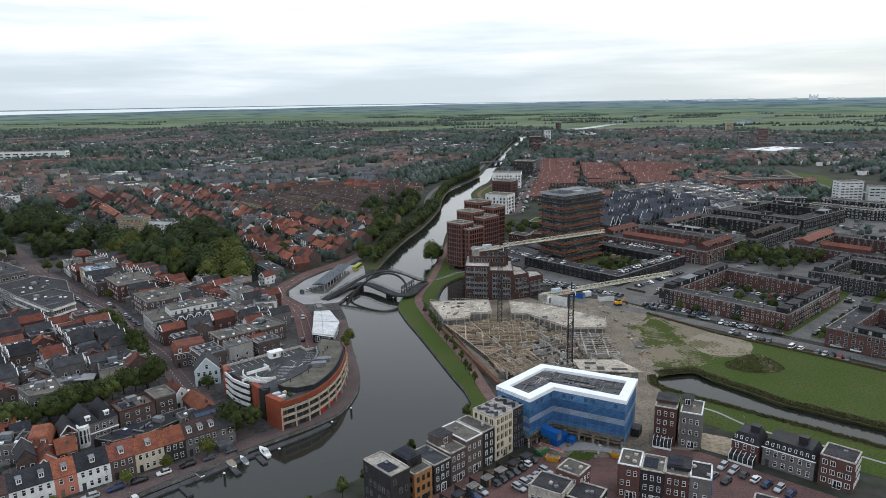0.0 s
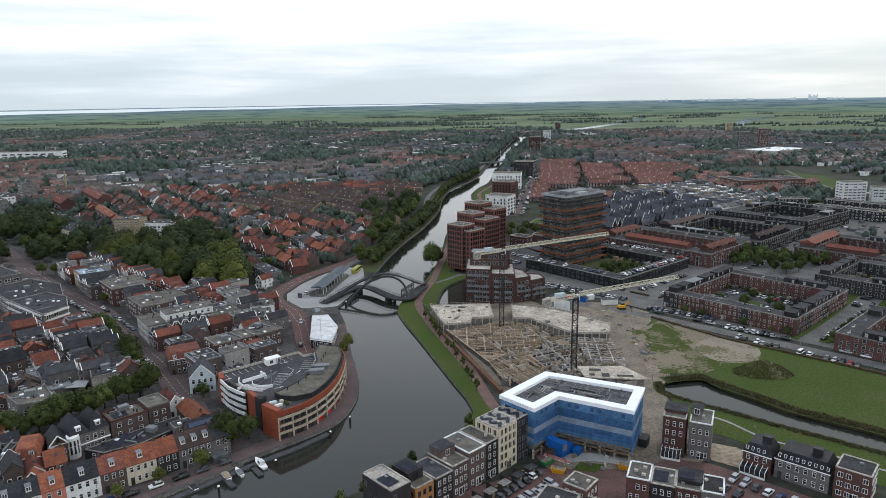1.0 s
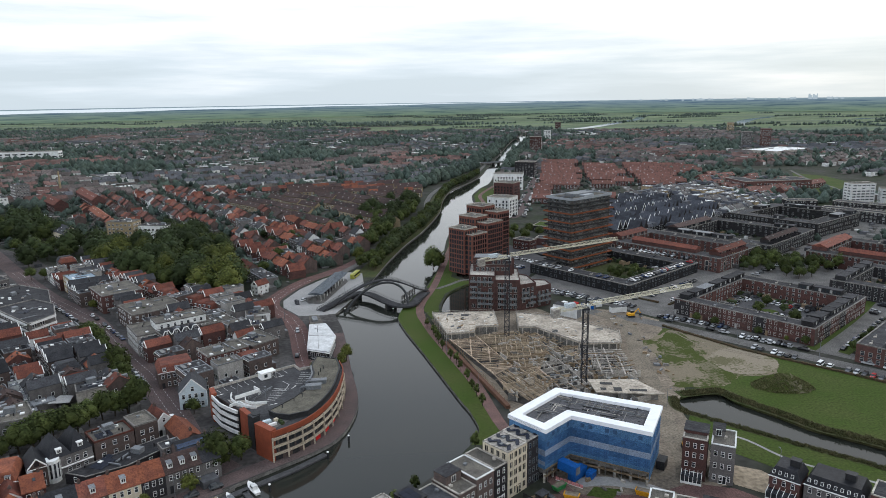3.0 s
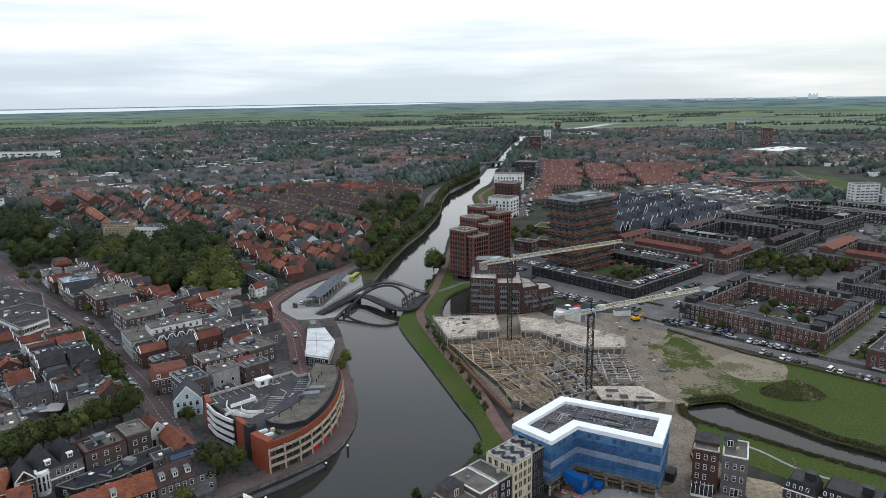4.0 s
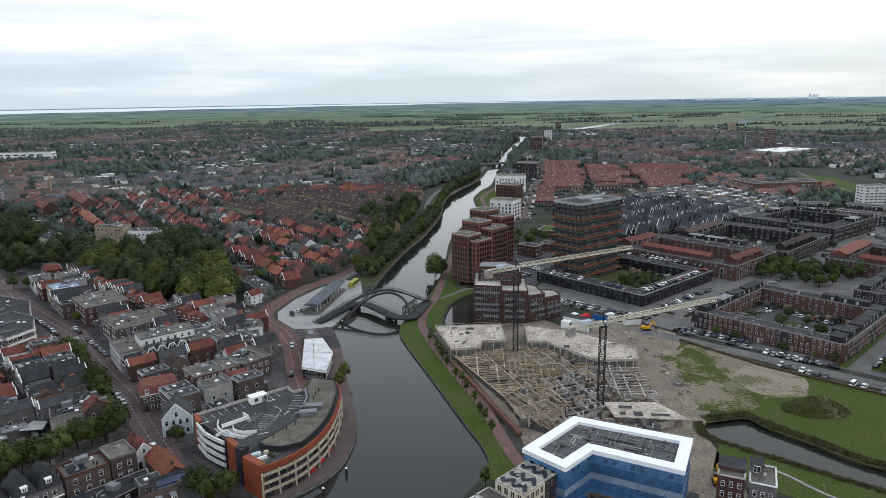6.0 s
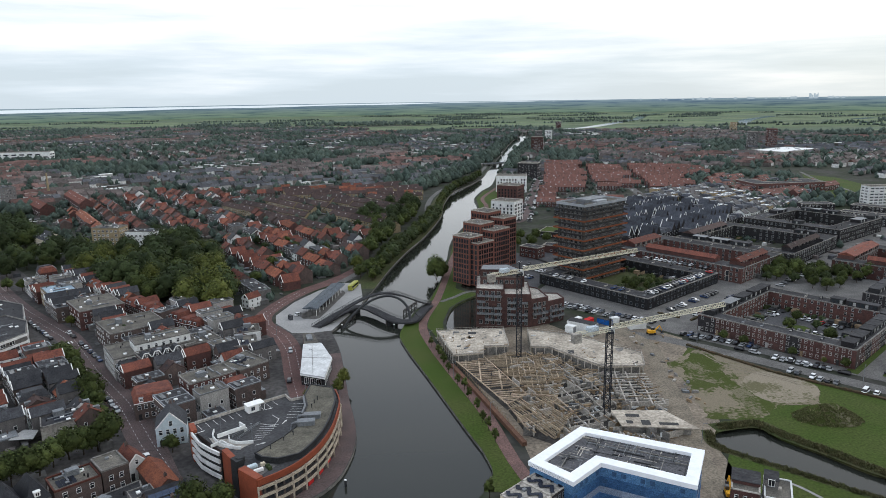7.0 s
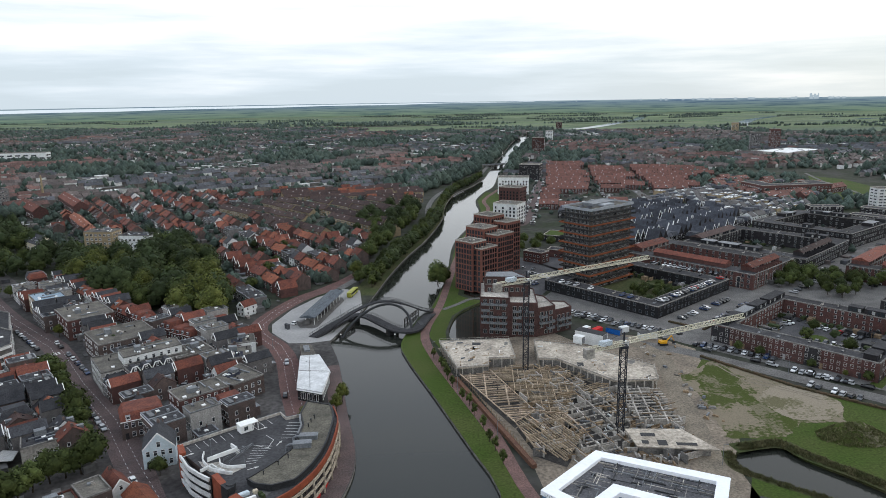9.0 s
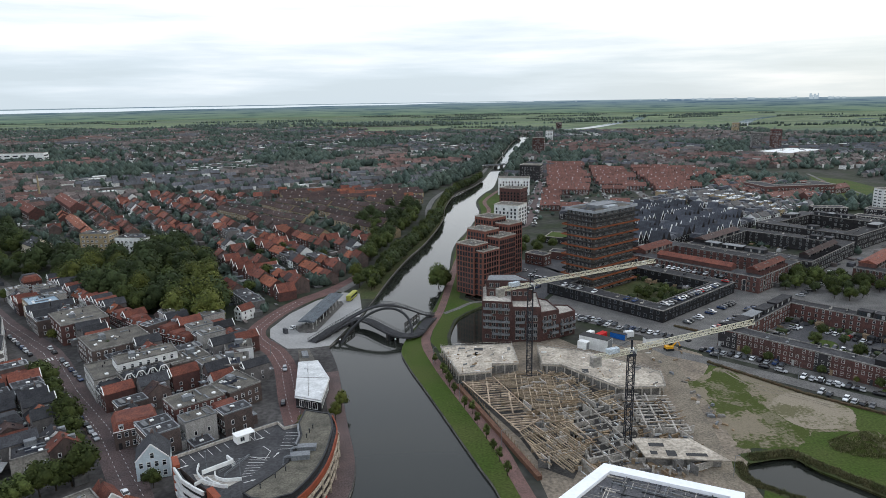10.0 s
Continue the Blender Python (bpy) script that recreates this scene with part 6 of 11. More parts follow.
def construction_site():
    rr = random.Random(12)
    slabs = ([(-12.3, 328), (-4.9, 298.7), (7.2, 301), (8, 308.2), (18.4, 308.6), (17.6, 330)], [(27.2, 307.5), (34.5, 306.5), (52, 285.3), (68.3, 286), (70.5, 299), (47.8, 320), (28, 328)])
    DECK = mat("stained_deck", (0.47, 0.42, 0.35), (0.28, 0.245, 0.2), 0.16, 0.9, 7, 0.3, fineamt=0.35)
    for o in slabs:
        th = thing("concrete_deck", "raw concrete floor deck on stub columns", "concrete deck", "unfinished decks", at(0, 0))
        part("deck", MB().prism(o, 3.4, 4.0, bottom=True), DECK, th)
        low = [(Vector(p) * 0.93 + Vector((sum(q[0] for q in o) / len(o), sum(q[1] for q in o) / len(o))) * 0.07) for p in o]
        part("core_wall", MB().prism([tuple(p) for p in low], 0, 3.4), CONCRETE_OLD, th)
        for a, b in zip(o, o[1:] + o[:1]):
            a, b = Vector(a), Vector(b)
            n = int((b - a).length / 3.2)
            for i in range(n):
                p = a + (b - a) * ((i + 0.5) / n)
                q = p * 0.985 + Vector((low[0] + low[2])) * 0.5 * 0.015
                part("column", MB().box(-0.2, 0.2, -0.2, 0.2, 0, 3.4), CONCRETE, th, at=at(q.x, q.y))
        for a, b in zip(o, o[1:] + o[:1]):
            a, b = Vector(a), Vector(b)
            rail = MB().box(0, (b - a).length, 0.05, 0.25, 4.0, 4.35)
            for i in range(int((b - a).length / 2.4)):
                rail.box(i * 2.4, i * 2.4 + 0.07, 0.1, 0.17, 4.35, 5.1)
            rail.box(0, (b - a).length, 0.1, 0.15, 5.0, 5.1)
            part("edge_rail", rail, CONCRETE, th, at=at(a.x, a.y, 0, math.degrees(math.atan2((b - a).y, (b - a).x))))
        for _ in range(9):
            x, y = rr.uniform(min(p[0] for p in o), max(p[0] for p in o)), rr.uniform(min(p[1] for p in o), max(p[1] for p in o))
            if inside((x, y), o):
                w, d = rr.uniform(0.6, 2.4), rr.uniform(0.4, 1.6)
                part("opening", MB().box(-w, w, -d, d, 0, 0.05), rr.choice((STEEL_DARK, WOOD, CONCRETE_OLD, CONCRETE_OLD)), th, at=at(x, y, 4.0, rr.choice((-5, 85, 40))))
    # unfinished cellar: walls, joists and props in a grid
    th = thing("foundation", "grid of concrete foundation walls with timber joists", "foundation", at=at(0, 0))
    TAN = mat("formwork_timber", (0.37, 0.295, 0.205), (0.23, 0.185, 0.135), 0.4, 0.9, 6, 0.2, island=0.3)
    # near-black floor colour stands in for the shade between the beams
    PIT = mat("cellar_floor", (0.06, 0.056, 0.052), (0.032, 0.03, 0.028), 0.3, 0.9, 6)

    def bay(poly, deg, step, w, z, m, cross=0.0, jit=0.25):
        """Parallel beams over a plan region, with cross walls."""
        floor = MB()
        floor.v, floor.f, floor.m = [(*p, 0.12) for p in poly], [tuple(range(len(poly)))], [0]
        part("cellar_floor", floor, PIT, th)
        mb = MB()
        for ang, st, ww, zz in ((deg, step, w, z), (deg + 82, cross, w * 1.3, z + 0.1)):
            if not st:
                continue
            cs, sn = math.cos(radians(ang)), math.sin(radians(ang))
            loc = [(x * cs + y * sn, -x * sn + y * cs) for x, y in poly]
            v = min(p[1] for p in loc) + 0.3
            while v < max(p[1] for p in loc):
                xs = sorted(a[0] + (b[0] - a[0]) * (v - a[1]) / (b[1] - a[1]) for a, b in zip(loc, loc[1:] + loc[:1]) if (a[1] > v) != (b[1] > v))
                for x0, x1 in zip(xs[::2], xs[1::2]):
                    s = x0
                    while s < x1 - 0.5:
                        e = min(x1, s + rr.uniform(5, 13))
                        if rr.random() < 0.93:
                            h = rr.uniform(0.2, 0.5)
                            mb.box(s, e, v - ww / 2, v + ww / 2, zz - (zz if rr.random() < 0.12 else h), zz + rr.uniform(-0.15, 0.15), 0, rot(ang))
                        s = e + rr.uniform(0.1, 0.8)
                v += st * rr.uniform(1 - jit, 1 + jit)
        tagged(part("timber_decking", mb, m, th), kind="stuff")

    BATTEN = mat("pale_formwork", (0.38, 0.30, 0.22), (0.24, 0.185, 0.135), 0.4, 0.9, 6, 0.2, island=0.35)
    bay([(-3.5, 296.2), (7.5, 300.2), (20.5, 265.5), (13.2, 257.5)], 8, 1.75, 0.4, 2.3, BATTEN, 6.2)
    bay([(13.5, 257), (20.5, 264.8), (30, 262.5), (34.5, 251), (26, 233.5), (18.2, 239.5)], -62, 0.95, 0.24, 2.4, TAN, 5.6, 0.15)
    frame_beam = MB()
    for a, b in (((13.3, 257.2), (20.6, 265.2)), ((20.6, 265.2), (30.2, 262.8)), ((30.2, 262.8), (34.8, 251)), ((-3.8, 296), (13.3, 257.2)), ((13.3, 257.2), (18, 239.3)), ((7.6, 300.3), (20.6, 265.2))):
        frame_beam.beam((*a, 2.5), (*b, 2.5), 0.3)
    tagged(part("edge_board", frame_beam, BATTEN, th), kind="stuff")
    bay([(8.5, 300), (18, 306.5), (27, 306), (37, 284), (31, 262), (24.5, 263)], 6, 1.2, 0.2, 2.2, TAN, 2.6)
    bay([(28, 306), (36, 304), (50, 286), (48, 272), (37, 284)], 30, 1.7, 0.25, 2.2, TAN, 4.0)
    bay([(52, 284), (67.5, 284), (67, 256), (53, 257)], 3, 2.4, 0.4, 2.5, CONCRETE, 4.4, 0.1)
    bay([(29, 262), (37, 283), (49, 283), (51, 259), (43, 241), (35, 238)], 24, 3.4, 0.26, 1.9, CONCRETE, 5.2, 0.2)
    site = [(-2, 296), (8, 300), (18, 307), (27, 306), (51, 284), (67.5, 284), (66.5, 250), (64.5, 236), (26, 231), (17, 240)]
    kinds = []
    for name, mb, m in (("wall_panel", MB().box(-2.6, 2.6, -0.13, 0.13, 0, 2.6), CONCRETE), ("wall_panel", MB().box(-1.5, 1.5, -0.13, 0.13, 0, 2.8), CONCRETE_OLD), ("column", MB().box(-0.25, 0.25, -0.25, 0.25, 0, 3.0), CONCRETE),
                        ("timber_beam", MB().box(-3.4, 3.4, -0.1, 0.1, 2.1, 2.35), WOOD), ("timber_beam", MB().box(-2.4, 2.4, -0.1, 0.1, 2.5, 2.75), WOOD), ("plank_stack", MB().box(-1.5, 1.5, -0.7, 0.7, 0, 0.8), WOOD), ("timber_beam", MB().box(-3.0, 3.0, -0.12, 0.12, 2.4, 2.65), WOOD),
                        ("formwork", MB().box(-1.8, 1.8, -0.9, 0.9, 0, 0.5).box(-1.8, 1.8, -0.9, -0.75, 0.5, 1.1).box(-1.8, 1.8, 0.75, 0.9, 0.5, 1.1), WOOD), ("wall_panel", MB().box(-3.4, 3.4, -0.12, 0.12, 0, 2.2), CONCRETE)):
        kinds.append((name, mb.mesh(name, m)))
    th2 = thing("site_works", "raw walls, columns and formwork of a cellar in building", "foundation", at=at(0, 0))
    n = 0
    while n < 190:
        x, y = rr.uniform(18, 74), rr.uniform(234, 304)
        if inside((x, y), site) and not inside((x, y), [(40, 246), (52, 246), (52, 258), (40, 258)]):
            name, me = rr.choice(kinds)
            part(name, me, None, th2, at=at(x, y, 0.05, rr.choice((-66, 24, -66, 24, 3)) + rr.uniform(-2, 2)))
            n += 1
    bits = MB()
    for _ in range(1100):
        x, y = rr.uniform(10, 76), rr.uniform(234, 306)
        if inside((x, y), [(20, 300), (50, 284), (67.5, 284), (66.5, 250), (64.5, 236), (30, 232), (20, 262)]):
            w, d = rr.uniform(0.2, 1.9), rr.uniform(0.07, 0.3)
            bits.box(-w, w, -d, d, 0.1, rr.choice((0.2, 0.3, 0.5, 0.9, 1.6)), rr.choice((0, 0, 1, 1, 2, 3, 4)), at(x, y, 0, rr.choice((-66, 24, 3, 93)) + rr.uniform(-3, 3)))
    for o, zt in ((slabs[0], 4.0), (slabs[1], 4.0)):
        for _ in range(60):
            x, y = rr.uniform(min(p[0] for p in o), max(p[0] for p in o)), rr.uniform(min(p[1] for p in o), max(p[1] for p in o))
            if inside((x, y), o):
                w, d = rr.uniform(0.15, 1.6), rr.uniform(0.06, 0.22)
                bits.box(-w, w, -d, d, zt, zt + rr.choice((0.08, 0.1, 0.15, 0.5)), rr.choice((0, 1, 1, 2, 4, 3)), at(x, y, 0, rr.choice((-5, 85, 40)) + rr.uniform(-4, 4)))
    tagged(part("site_clutter", bits, [CONCRETE, WOOD, CONCRETE_OLD, WHITE, STEEL_GREY], th2), kind="stuff")
    mb = MB()
    for i in range(40):
        a = i / 39
        mb.box(-0.08, 0.08, -0.08, 0.08, 0, 2.2, 0, at(-11 + 28 * a, 322 - 88 * a))
    mb.beam((-11, 322, 1.2), (17, 234, 1.2), 0.1)
    th3 = thing("site_wall", "rusty brown retaining sheet wall of the site", "retaining wall", at=at(0, 0))
    tagged(part("fence_post", mb, WOOD, th3), kind="stuff")
    wall = MB().prism([(-6.2, 296), (15.8, 233), (17.2, 233.5), (-4.8, 296.5)], 0, 1.4)
    part("sheeting", wall, mat("rusty_steel", (0.14, 0.075, 0.05), (0.10, 0.055, 0.04), 0.5, 0.9, 6, 0.3), th3)
    # the nearer finished deck
    th4 = thing("concrete_deck", "stained concrete floor deck with openings", "concrete deck", "unfinished decks", at(0, 0))
    o = [(47.0, 251), (64.5, 250.5), (71.5, 237.5), (48, 240)]
    part("deck", MB().prism(o, 2.6, 3.0, bottom=True), DECK, th4)
    part("core_wall", MB().prism([(48, 249.5), (49, 241), (69.5, 239), (63.5, 249.5)], 0, 2.6), CONCRETE_OLD, th4)
    for x, y, w, d in ((53, 247, 2.2, 1.0), (56, 242, 1.4, 1.6), (63, 241, 3, 0.8), (51, 242.5, 1, 1)):
        part("opening", MB().box(-w, w, -d, d, 3.0, 3.06), STEEL_DARK, th4, at=at(x, y, 0, -5))


blue_building(), garage(), pavilion(), bus_shelter(), footbridge(), stepped_building(), red_apartments(), tower_block(), court_blocks(), canal_flats()
tower_crane(21.5, 301, 38.0, (75.5, 330, 38.6), "dark tower crane with a long cream jib over the site")
tower_crane(46.1, 253.2, 30.6, (91.2, 273.5, 31.6), "dark tower crane with a cream jib beside the cellar")
construction_site()

# ---- houses ----


def pitched_roof(w, d, eave, ridge, along, over=0.35):
    """A roof of two slopes with thickness; along: the ridge runs along x (the front)."""
    mb = MB()
    t = 0.22
    if along:
        x0, x1, y0, y1, ym = -over * 0.4, w + over * 0.4, -over, d + over, d / 2
        k = (ridge - eave) / (d / 2)
        e = eave - k * over
        sec = [(y0, e), (ym, ridge), (y1, e), (y1, e + t), (ym, ridge + t), (y0, e + t)]
        L = [(x0, y, z) for y, z in sec] + [(x1, y, z) for y, z in sec]
    else:
        y0, y1, x0, x1, xm = -over * 0.6, d + over * 0.4, -over * 0.6, w + over * 0.6, w / 2
        k = (ridge - eave) / (w / 2)
        e = eave - k * over * 0.6
        sec = [(x1, e), (xm, ridge), (x0, e), (x0, e + t), (xm, ridge + t), (x1, e + t)]
        L = [(x, y0, z) for x, z in sec] + [(x, y1, z) for x, z in sec]
    mb.v = L
    for f in ((0, 1, 7, 6), (1, 2, 8, 7), (3, 4, 10, 9), (4, 5, 11, 10), (0, 6, 11, 5), (2, 3, 9, 8), (1, 0, 5, 4), (2, 1, 4, 3), (6, 7, 10, 11), (7, 8, 9, 10)):
        mb.f.append(f)
        mb.m.append(0)
    return mb


def house_shell(w, d, eave, ridge, along):
    mb = MB()
    mb.prism(rect(0, 0, w, d), 0, eave)
    if along:
        for x in (0, w):
            p = [(x, 0, eave), (x, d, eave), (x, d / 2, ridge)]
            mb.quad(p if x else p[::-1])
    else:
        for y in (0, d):
            p = [(0, y, eave), (w, y, eave), (w / 2, y, ridge)]
            mb.quad(p if not y else p[::-1])
    return mb


def simple_house(name, label, w, d, eave, roof_kind, wall, roof, category, group, dormers, floors, pitch):
    """A house seen only from afar: its walls carry a roof and one set of small windows."""
    rise = {"along": d * 0.36, "front": w * 0.52, "steep": w * 0.85, "flat": 0, "mansard": 2.6}[roof_kind]
    ridge = eave + rise
    if roof_kind in ("flat", "mansard"):
        mb = MB().prism(rect(0, 0, w, d), 0, eave)
        body = mb
        mb, i, t = MB(), (1.2 if roof_kind == "mansard" else 0.2), max(rise, 0.2)
        a, b = rect(-0.15, -0.15, w + 0.15, d + 0.15), rect(i, i, w - i, d - i)
        for j in range(4):
            k = (j + 1) % 4
            mb.quad([(*a[j], eave), (*a[k], eave), (*b[k], eave + t), (*b[j], eave + t)])
        mb.quad([(*p, eave + t) for p in b]), mb.quad([(*p, eave) for p in a[::-1]])
        top = mb
    else:
        along = roof_kind == "along"
        body = house_shell(w, d, eave, ridge, along)
        top = pitched_roof(w, d, eave, ridge, along)
    body.m = [4] * len(body.m)
    mb = body
    n = max(1, int(w / pitch))
    spots = [(w * (i + 0.5) / n, z, f) for i in range(n) for z in ((0.8, 3.2) if eave > 4.5 else (0.8,)) for f in (0, 1)]
    for x, z, f in spots:
        m4 = at(x, d, z, 180) if f else at(x, 0, z)
        hw = min(0.9, pitch * 0.29)
        mb.box(-hw, hw, -0.06, 0.02, 0, 1.5, 0, m4).box(-hw + 0.13, hw - 0.13, -0.09, 0, 0.14, 1.36, 1, m4)
    if eave > 4.5 and d < 11 and name == "town_house":
        for z in (0.9, 3.4):
            for y in (d * 0.28, d * 0.7):
                for x0, m4 in ((0, at(0, y, z, -90)), (w, at(w, y, z, 90))):
                    mb.box(-0.5, 0.5, -0.05, 0.02, 0, 1.4, 0, m4).box(-0.38, 0.38, -0.08, 0, 0.12, 1.28, 1, m4)
        mb.box(-0.05, w + 0.05, -0.32, -0.2, eave - 0.25, eave - 0.05, 0)
    if floors > 1 and w < 7.2 and eave > 4.5:
        mb.box(w * 0.1, w * 0.62, d, d + 2.6, 0, 2.9, 4).box(w * 0.1 - 0.1, w * 0.62 + 0.1, d, d + 2.7, 2.9, 3.05, 3).box(w * 0.25, w * 0.45, d + 0.8, d + 1.7, 3.05, 3.25, 0)
    if roof_kind in ("front", "steep"):
        mb.beam((0, -0.2, eave), (w / 2, -0.2, ridge + 0.1), 0.3).beam((w, -0.2, eave), (w / 2, -0.2, ridge + 0.1), 0.3)
        mb.box(w / 2 - 0.6, w / 2 + 0.6, -0.08, 0.02, eave + 0.4, eave + 1.8, 1)
    if roof_kind == "along":
        for i in range(0, int(w / 5), 2 if w > 16 else 1):
            for f in (0, 1):
                k = 0.3 + 0.1 * (i % 2)
                y, z = d * k, eave + rise * 2 * k
                mb.box(-0.35, 0.35, -0.45, 0.45, 0.18, 0.3, 0 if i % 3 else 1, at(5 * i + 2.2, d - y if f else y, z, 180 if f else 0) @ Matrix.Rotation(math.atan2(rise, d / 2), 4, "X"))
        mb.box(w * 0.1, w * 0.1 + 0.7, d / 2 - 0.35, d / 2 + 0.35, ridge - 0.5, ridge + 1.0, 2)
    for i in range(dormers):
        x, y = w * (i + 0.5) / dormers, 1.5 if roof_kind != "mansard" else 0.6
        z = eave + (rise * y / (d / 2) if roof_kind != "mansard" else 0.5)
        m4 = at(x, y, z)
        mb.box(-0.65, 0.65, -0.6, 1.8, -0.3, 1.2, 3, m4).box(-0.65, 0.65, -0.64, -0.6, 0, 1.2, 0, m4).box(-0.5, 0.5, -0.7, -0.64, 0.12, 1.05, 1, m4)
    if roof_kind == "flat":
        for x0, y0, x1, y1 in ((-0.1, -0.1, w + 0.1, 0.25), (-0.1, d - 0.25, w + 0.1, d + 0.1), (-0.1, 0.25, 0.25, d - 0.25), (w - 0.25, 0.25, w + 0.1, d - 0.25)):
            mb.box(x0, x1, y0, y1, eave - 0.1, eave + 0.3, 0 if w > 7.8 and floors > 2 else 3)
        mb.box(w * 0.3, w * 0.3 + 1, d * 0.4, d * 0.4 + 1.2, eave, eave + 0.5, 0)
        mb.box(w * 0.6, w * 0.6 + 1.2, d * 0.7, d * 0.7 + 0.8, eave, eave + 0.8, 3)
        for i in range(4 if eave > 4 else 0):
            mb.box(0.8 + i * 1.1, 1.7 + i * 1.1, d * 0.12, d * 0.12 + 1.6, eave + 0.2, eave + 0.32 + 0.03 * i, 1)
        mb.box(w * 0.75, w * 0.75 + 0.35, d * 0.3, d * 0.3 + 0.35, eave, eave + 1.3, 2)
    if name == "town_house":
        name = "outbuilding" if eave < 4 else {"flat": "flat_roofed_house", "front": "gabled_house", "mansard": "mansard_house"}.get(roof_kind, "town_house")
    if name == "estate_house":
        n0 = len(mb.v)
        mb.v += top.v
        mb.f += [tuple(n0 + i for i in f) for f in top.f]
        mb.m += [5] * len(top.f)
        return tagged(part(name, mb, [PAINT_WHITE, GLASS, BRICK_BROWN, ZINC, wall, roof]), label, category, group)
    th = tagged(part(name, mb, [PAINT_WHITE, GLASS, BRICK_BROWN, ZINC, wall]), label, category, group)
    part("roof", top, roof, th)
    return th


def make_house(name, label, w, d, eave, roof_kind, wall, roof, seed, category="house", group="", dormers=0, floors=2, win=(1.1, 1.7, "sash"), pitch=2.0, back=True, chimney=True, pane=None, simple=False):
    """One house with its parts; the front faces -y and its left corner stands at the origin."""
    rr = random.Random(seed)
    if simple:
        return simple_house(name, label, w, d, eave, roof_kind, wall, roof, category, group, dormers, floors, pitch)
    th = thing(name, label, category, group)
    rise = {"along": d * 0.36, "front": w * 0.52, "steep": w * 0.85, "flat": 0, "mansard": 2.6, "low": d * 0.26}[roof_kind]
    ridge = eave + rise
    if roof_kind == "flat":
        part("wall", MB().prism(rect(0, 0, w, d), 0, eave), wall, th)
        part("roof", MB().box(0.25, w - 0.25, 0.25, d - 0.25, eave - 0.1, eave + 0.06), roof, th)
        edge = MB()
        for a in ((0, w, -0.08, 0.25), (0, w, d - 0.25, d + 0.08), (0, 0.25, 0.25, d - 0.25), (w - 0.25, w, 0.25, d - 0.25)):
            edge.box(*a, eave - 0.15, eave + 0.32)
        part("roof_edge", edge, PAINT_WHITE if rr.random() < 0.2 else CONCRETE_OLD, th)
        part("roof_light", MB().box(w * 0.3, w * 0.3 + 1, d * 0.4, d * 0.4 + 1.2, eave + 0.06, eave + 0.45), PAINT_WHITE, th)
        if rr.random() < 0.5:
            part("vent", MB().box(w * 0.6, w * 0.6 + 1.4, d * 0.65, d * 0.65 + 0.8, eave + 0.06, eave + 0.9), STEEL_GREY, th)
    elif roof_kind == "mansard":
        part("wall", MB().prism(rect(0, 0, w, d), 0, eave), wall, th)
        mb, i = MB(), 1.1
        a, b = rect(-0.15, -0.15, w + 0.15, d + 0.15), rect(i, i, w - i, d - i)
        for j in range(4):
            k = (j + 1) % 4
            mb.quad([(*a[j], eave), (*a[k], eave), (*b[k], ridge), (*b[j], ridge)])
        mb.quad([(*p, ridge) for p in b])
        mb.quad([(*p, eave) for p in a[::-1]])
        part("roof", mb, roof, th)
        part("gutter", MB().box(-0.25, w + 0.25, -0.3, -0.1, eave - 0.15, eave + 0.1), PAINT_WHITE, th)
    else:
        along = roof_kind in ("along", "low")
        part("wall", house_shell(w, d, eave, ridge, along), wall, th)
        rf = part("roof", pitched_roof(w, d, eave, ridge, along), roof, th)
        if not along:
            trim = MB()
            trim.beam((0, -0.25, eave), (w / 2, -0.25, ridge + 0.1), 0.28)
            trim.beam((w, -0.25, eave), (w / 2, -0.25, ridge + 0.1), 0.28)
            part("gable_trim", trim, PAINT_WHITE, th)
        if chimney:
            part("chimney", MB().box(-0.4, 0.4, -0.35, 0.35, -1.2, 0.9).box(-0.2, 0.2, -0.15, 0.15, 0.9, 1.3), BRICK_BROWN, rf, at=at(w * rr.choice((0.12, 0.88)) if along else w / 2, d * (0.5 if along else 0.8), ridge))
    me = window_mesh(*win, pane)
    fh = eave / floors
    n = max(1, int((w - 0.8) / pitch))
    for k in range(floors):
        for i in range(n):
            x = 0.4 + (w - 0.8) * (i + 0.5) / n
            if k == 0 and i == 0:
                part("door", MB().box(-0.5, 0.5, -0.1, 0.05, 0, 2.2), rr.choice((STEEL_DARK, BRICK_DARK, WOOD, GREY_TILE)), th, at=at(x, 0))
            else:
                part("window", me, None, th, at=at(x, 0, k * fh + 0.75))
    if roof_kind in ("front", "steep"):
        part("window", me, None, th, at=at(w / 2, 0, eave + 0.3))
    if back:
        part("window", me, None, th, at=at(w * 0.35, d, eave - fh + 0.8, 180))
    for i in range(dormers):
        x = w * (i + 0.5) / dormers
        y = 1.5 if roof_kind != "mansard" else 0.6
        z = eave + (rise * y / (d / 2) if roof_kind != "mansard" else 0.5)
        dm = MB().box(-0.65, 0.65, -0.6, 1.8, -0.3, 1.25)
        dm.box(-0.75, 0.75, -0.7, 1.8, 1.25, 1.36, 1)
        o = part("dormer", dm, [PAINT_WHITE, ZINC], th, "white boxed dormer", at=at(x, y, z))
        part("window", window_mesh(1.1, 1.1, "double", pane), None, o, at=at(0, -0.6, 0.1))
    th["w"] = w
    th["d"] = d
    return th



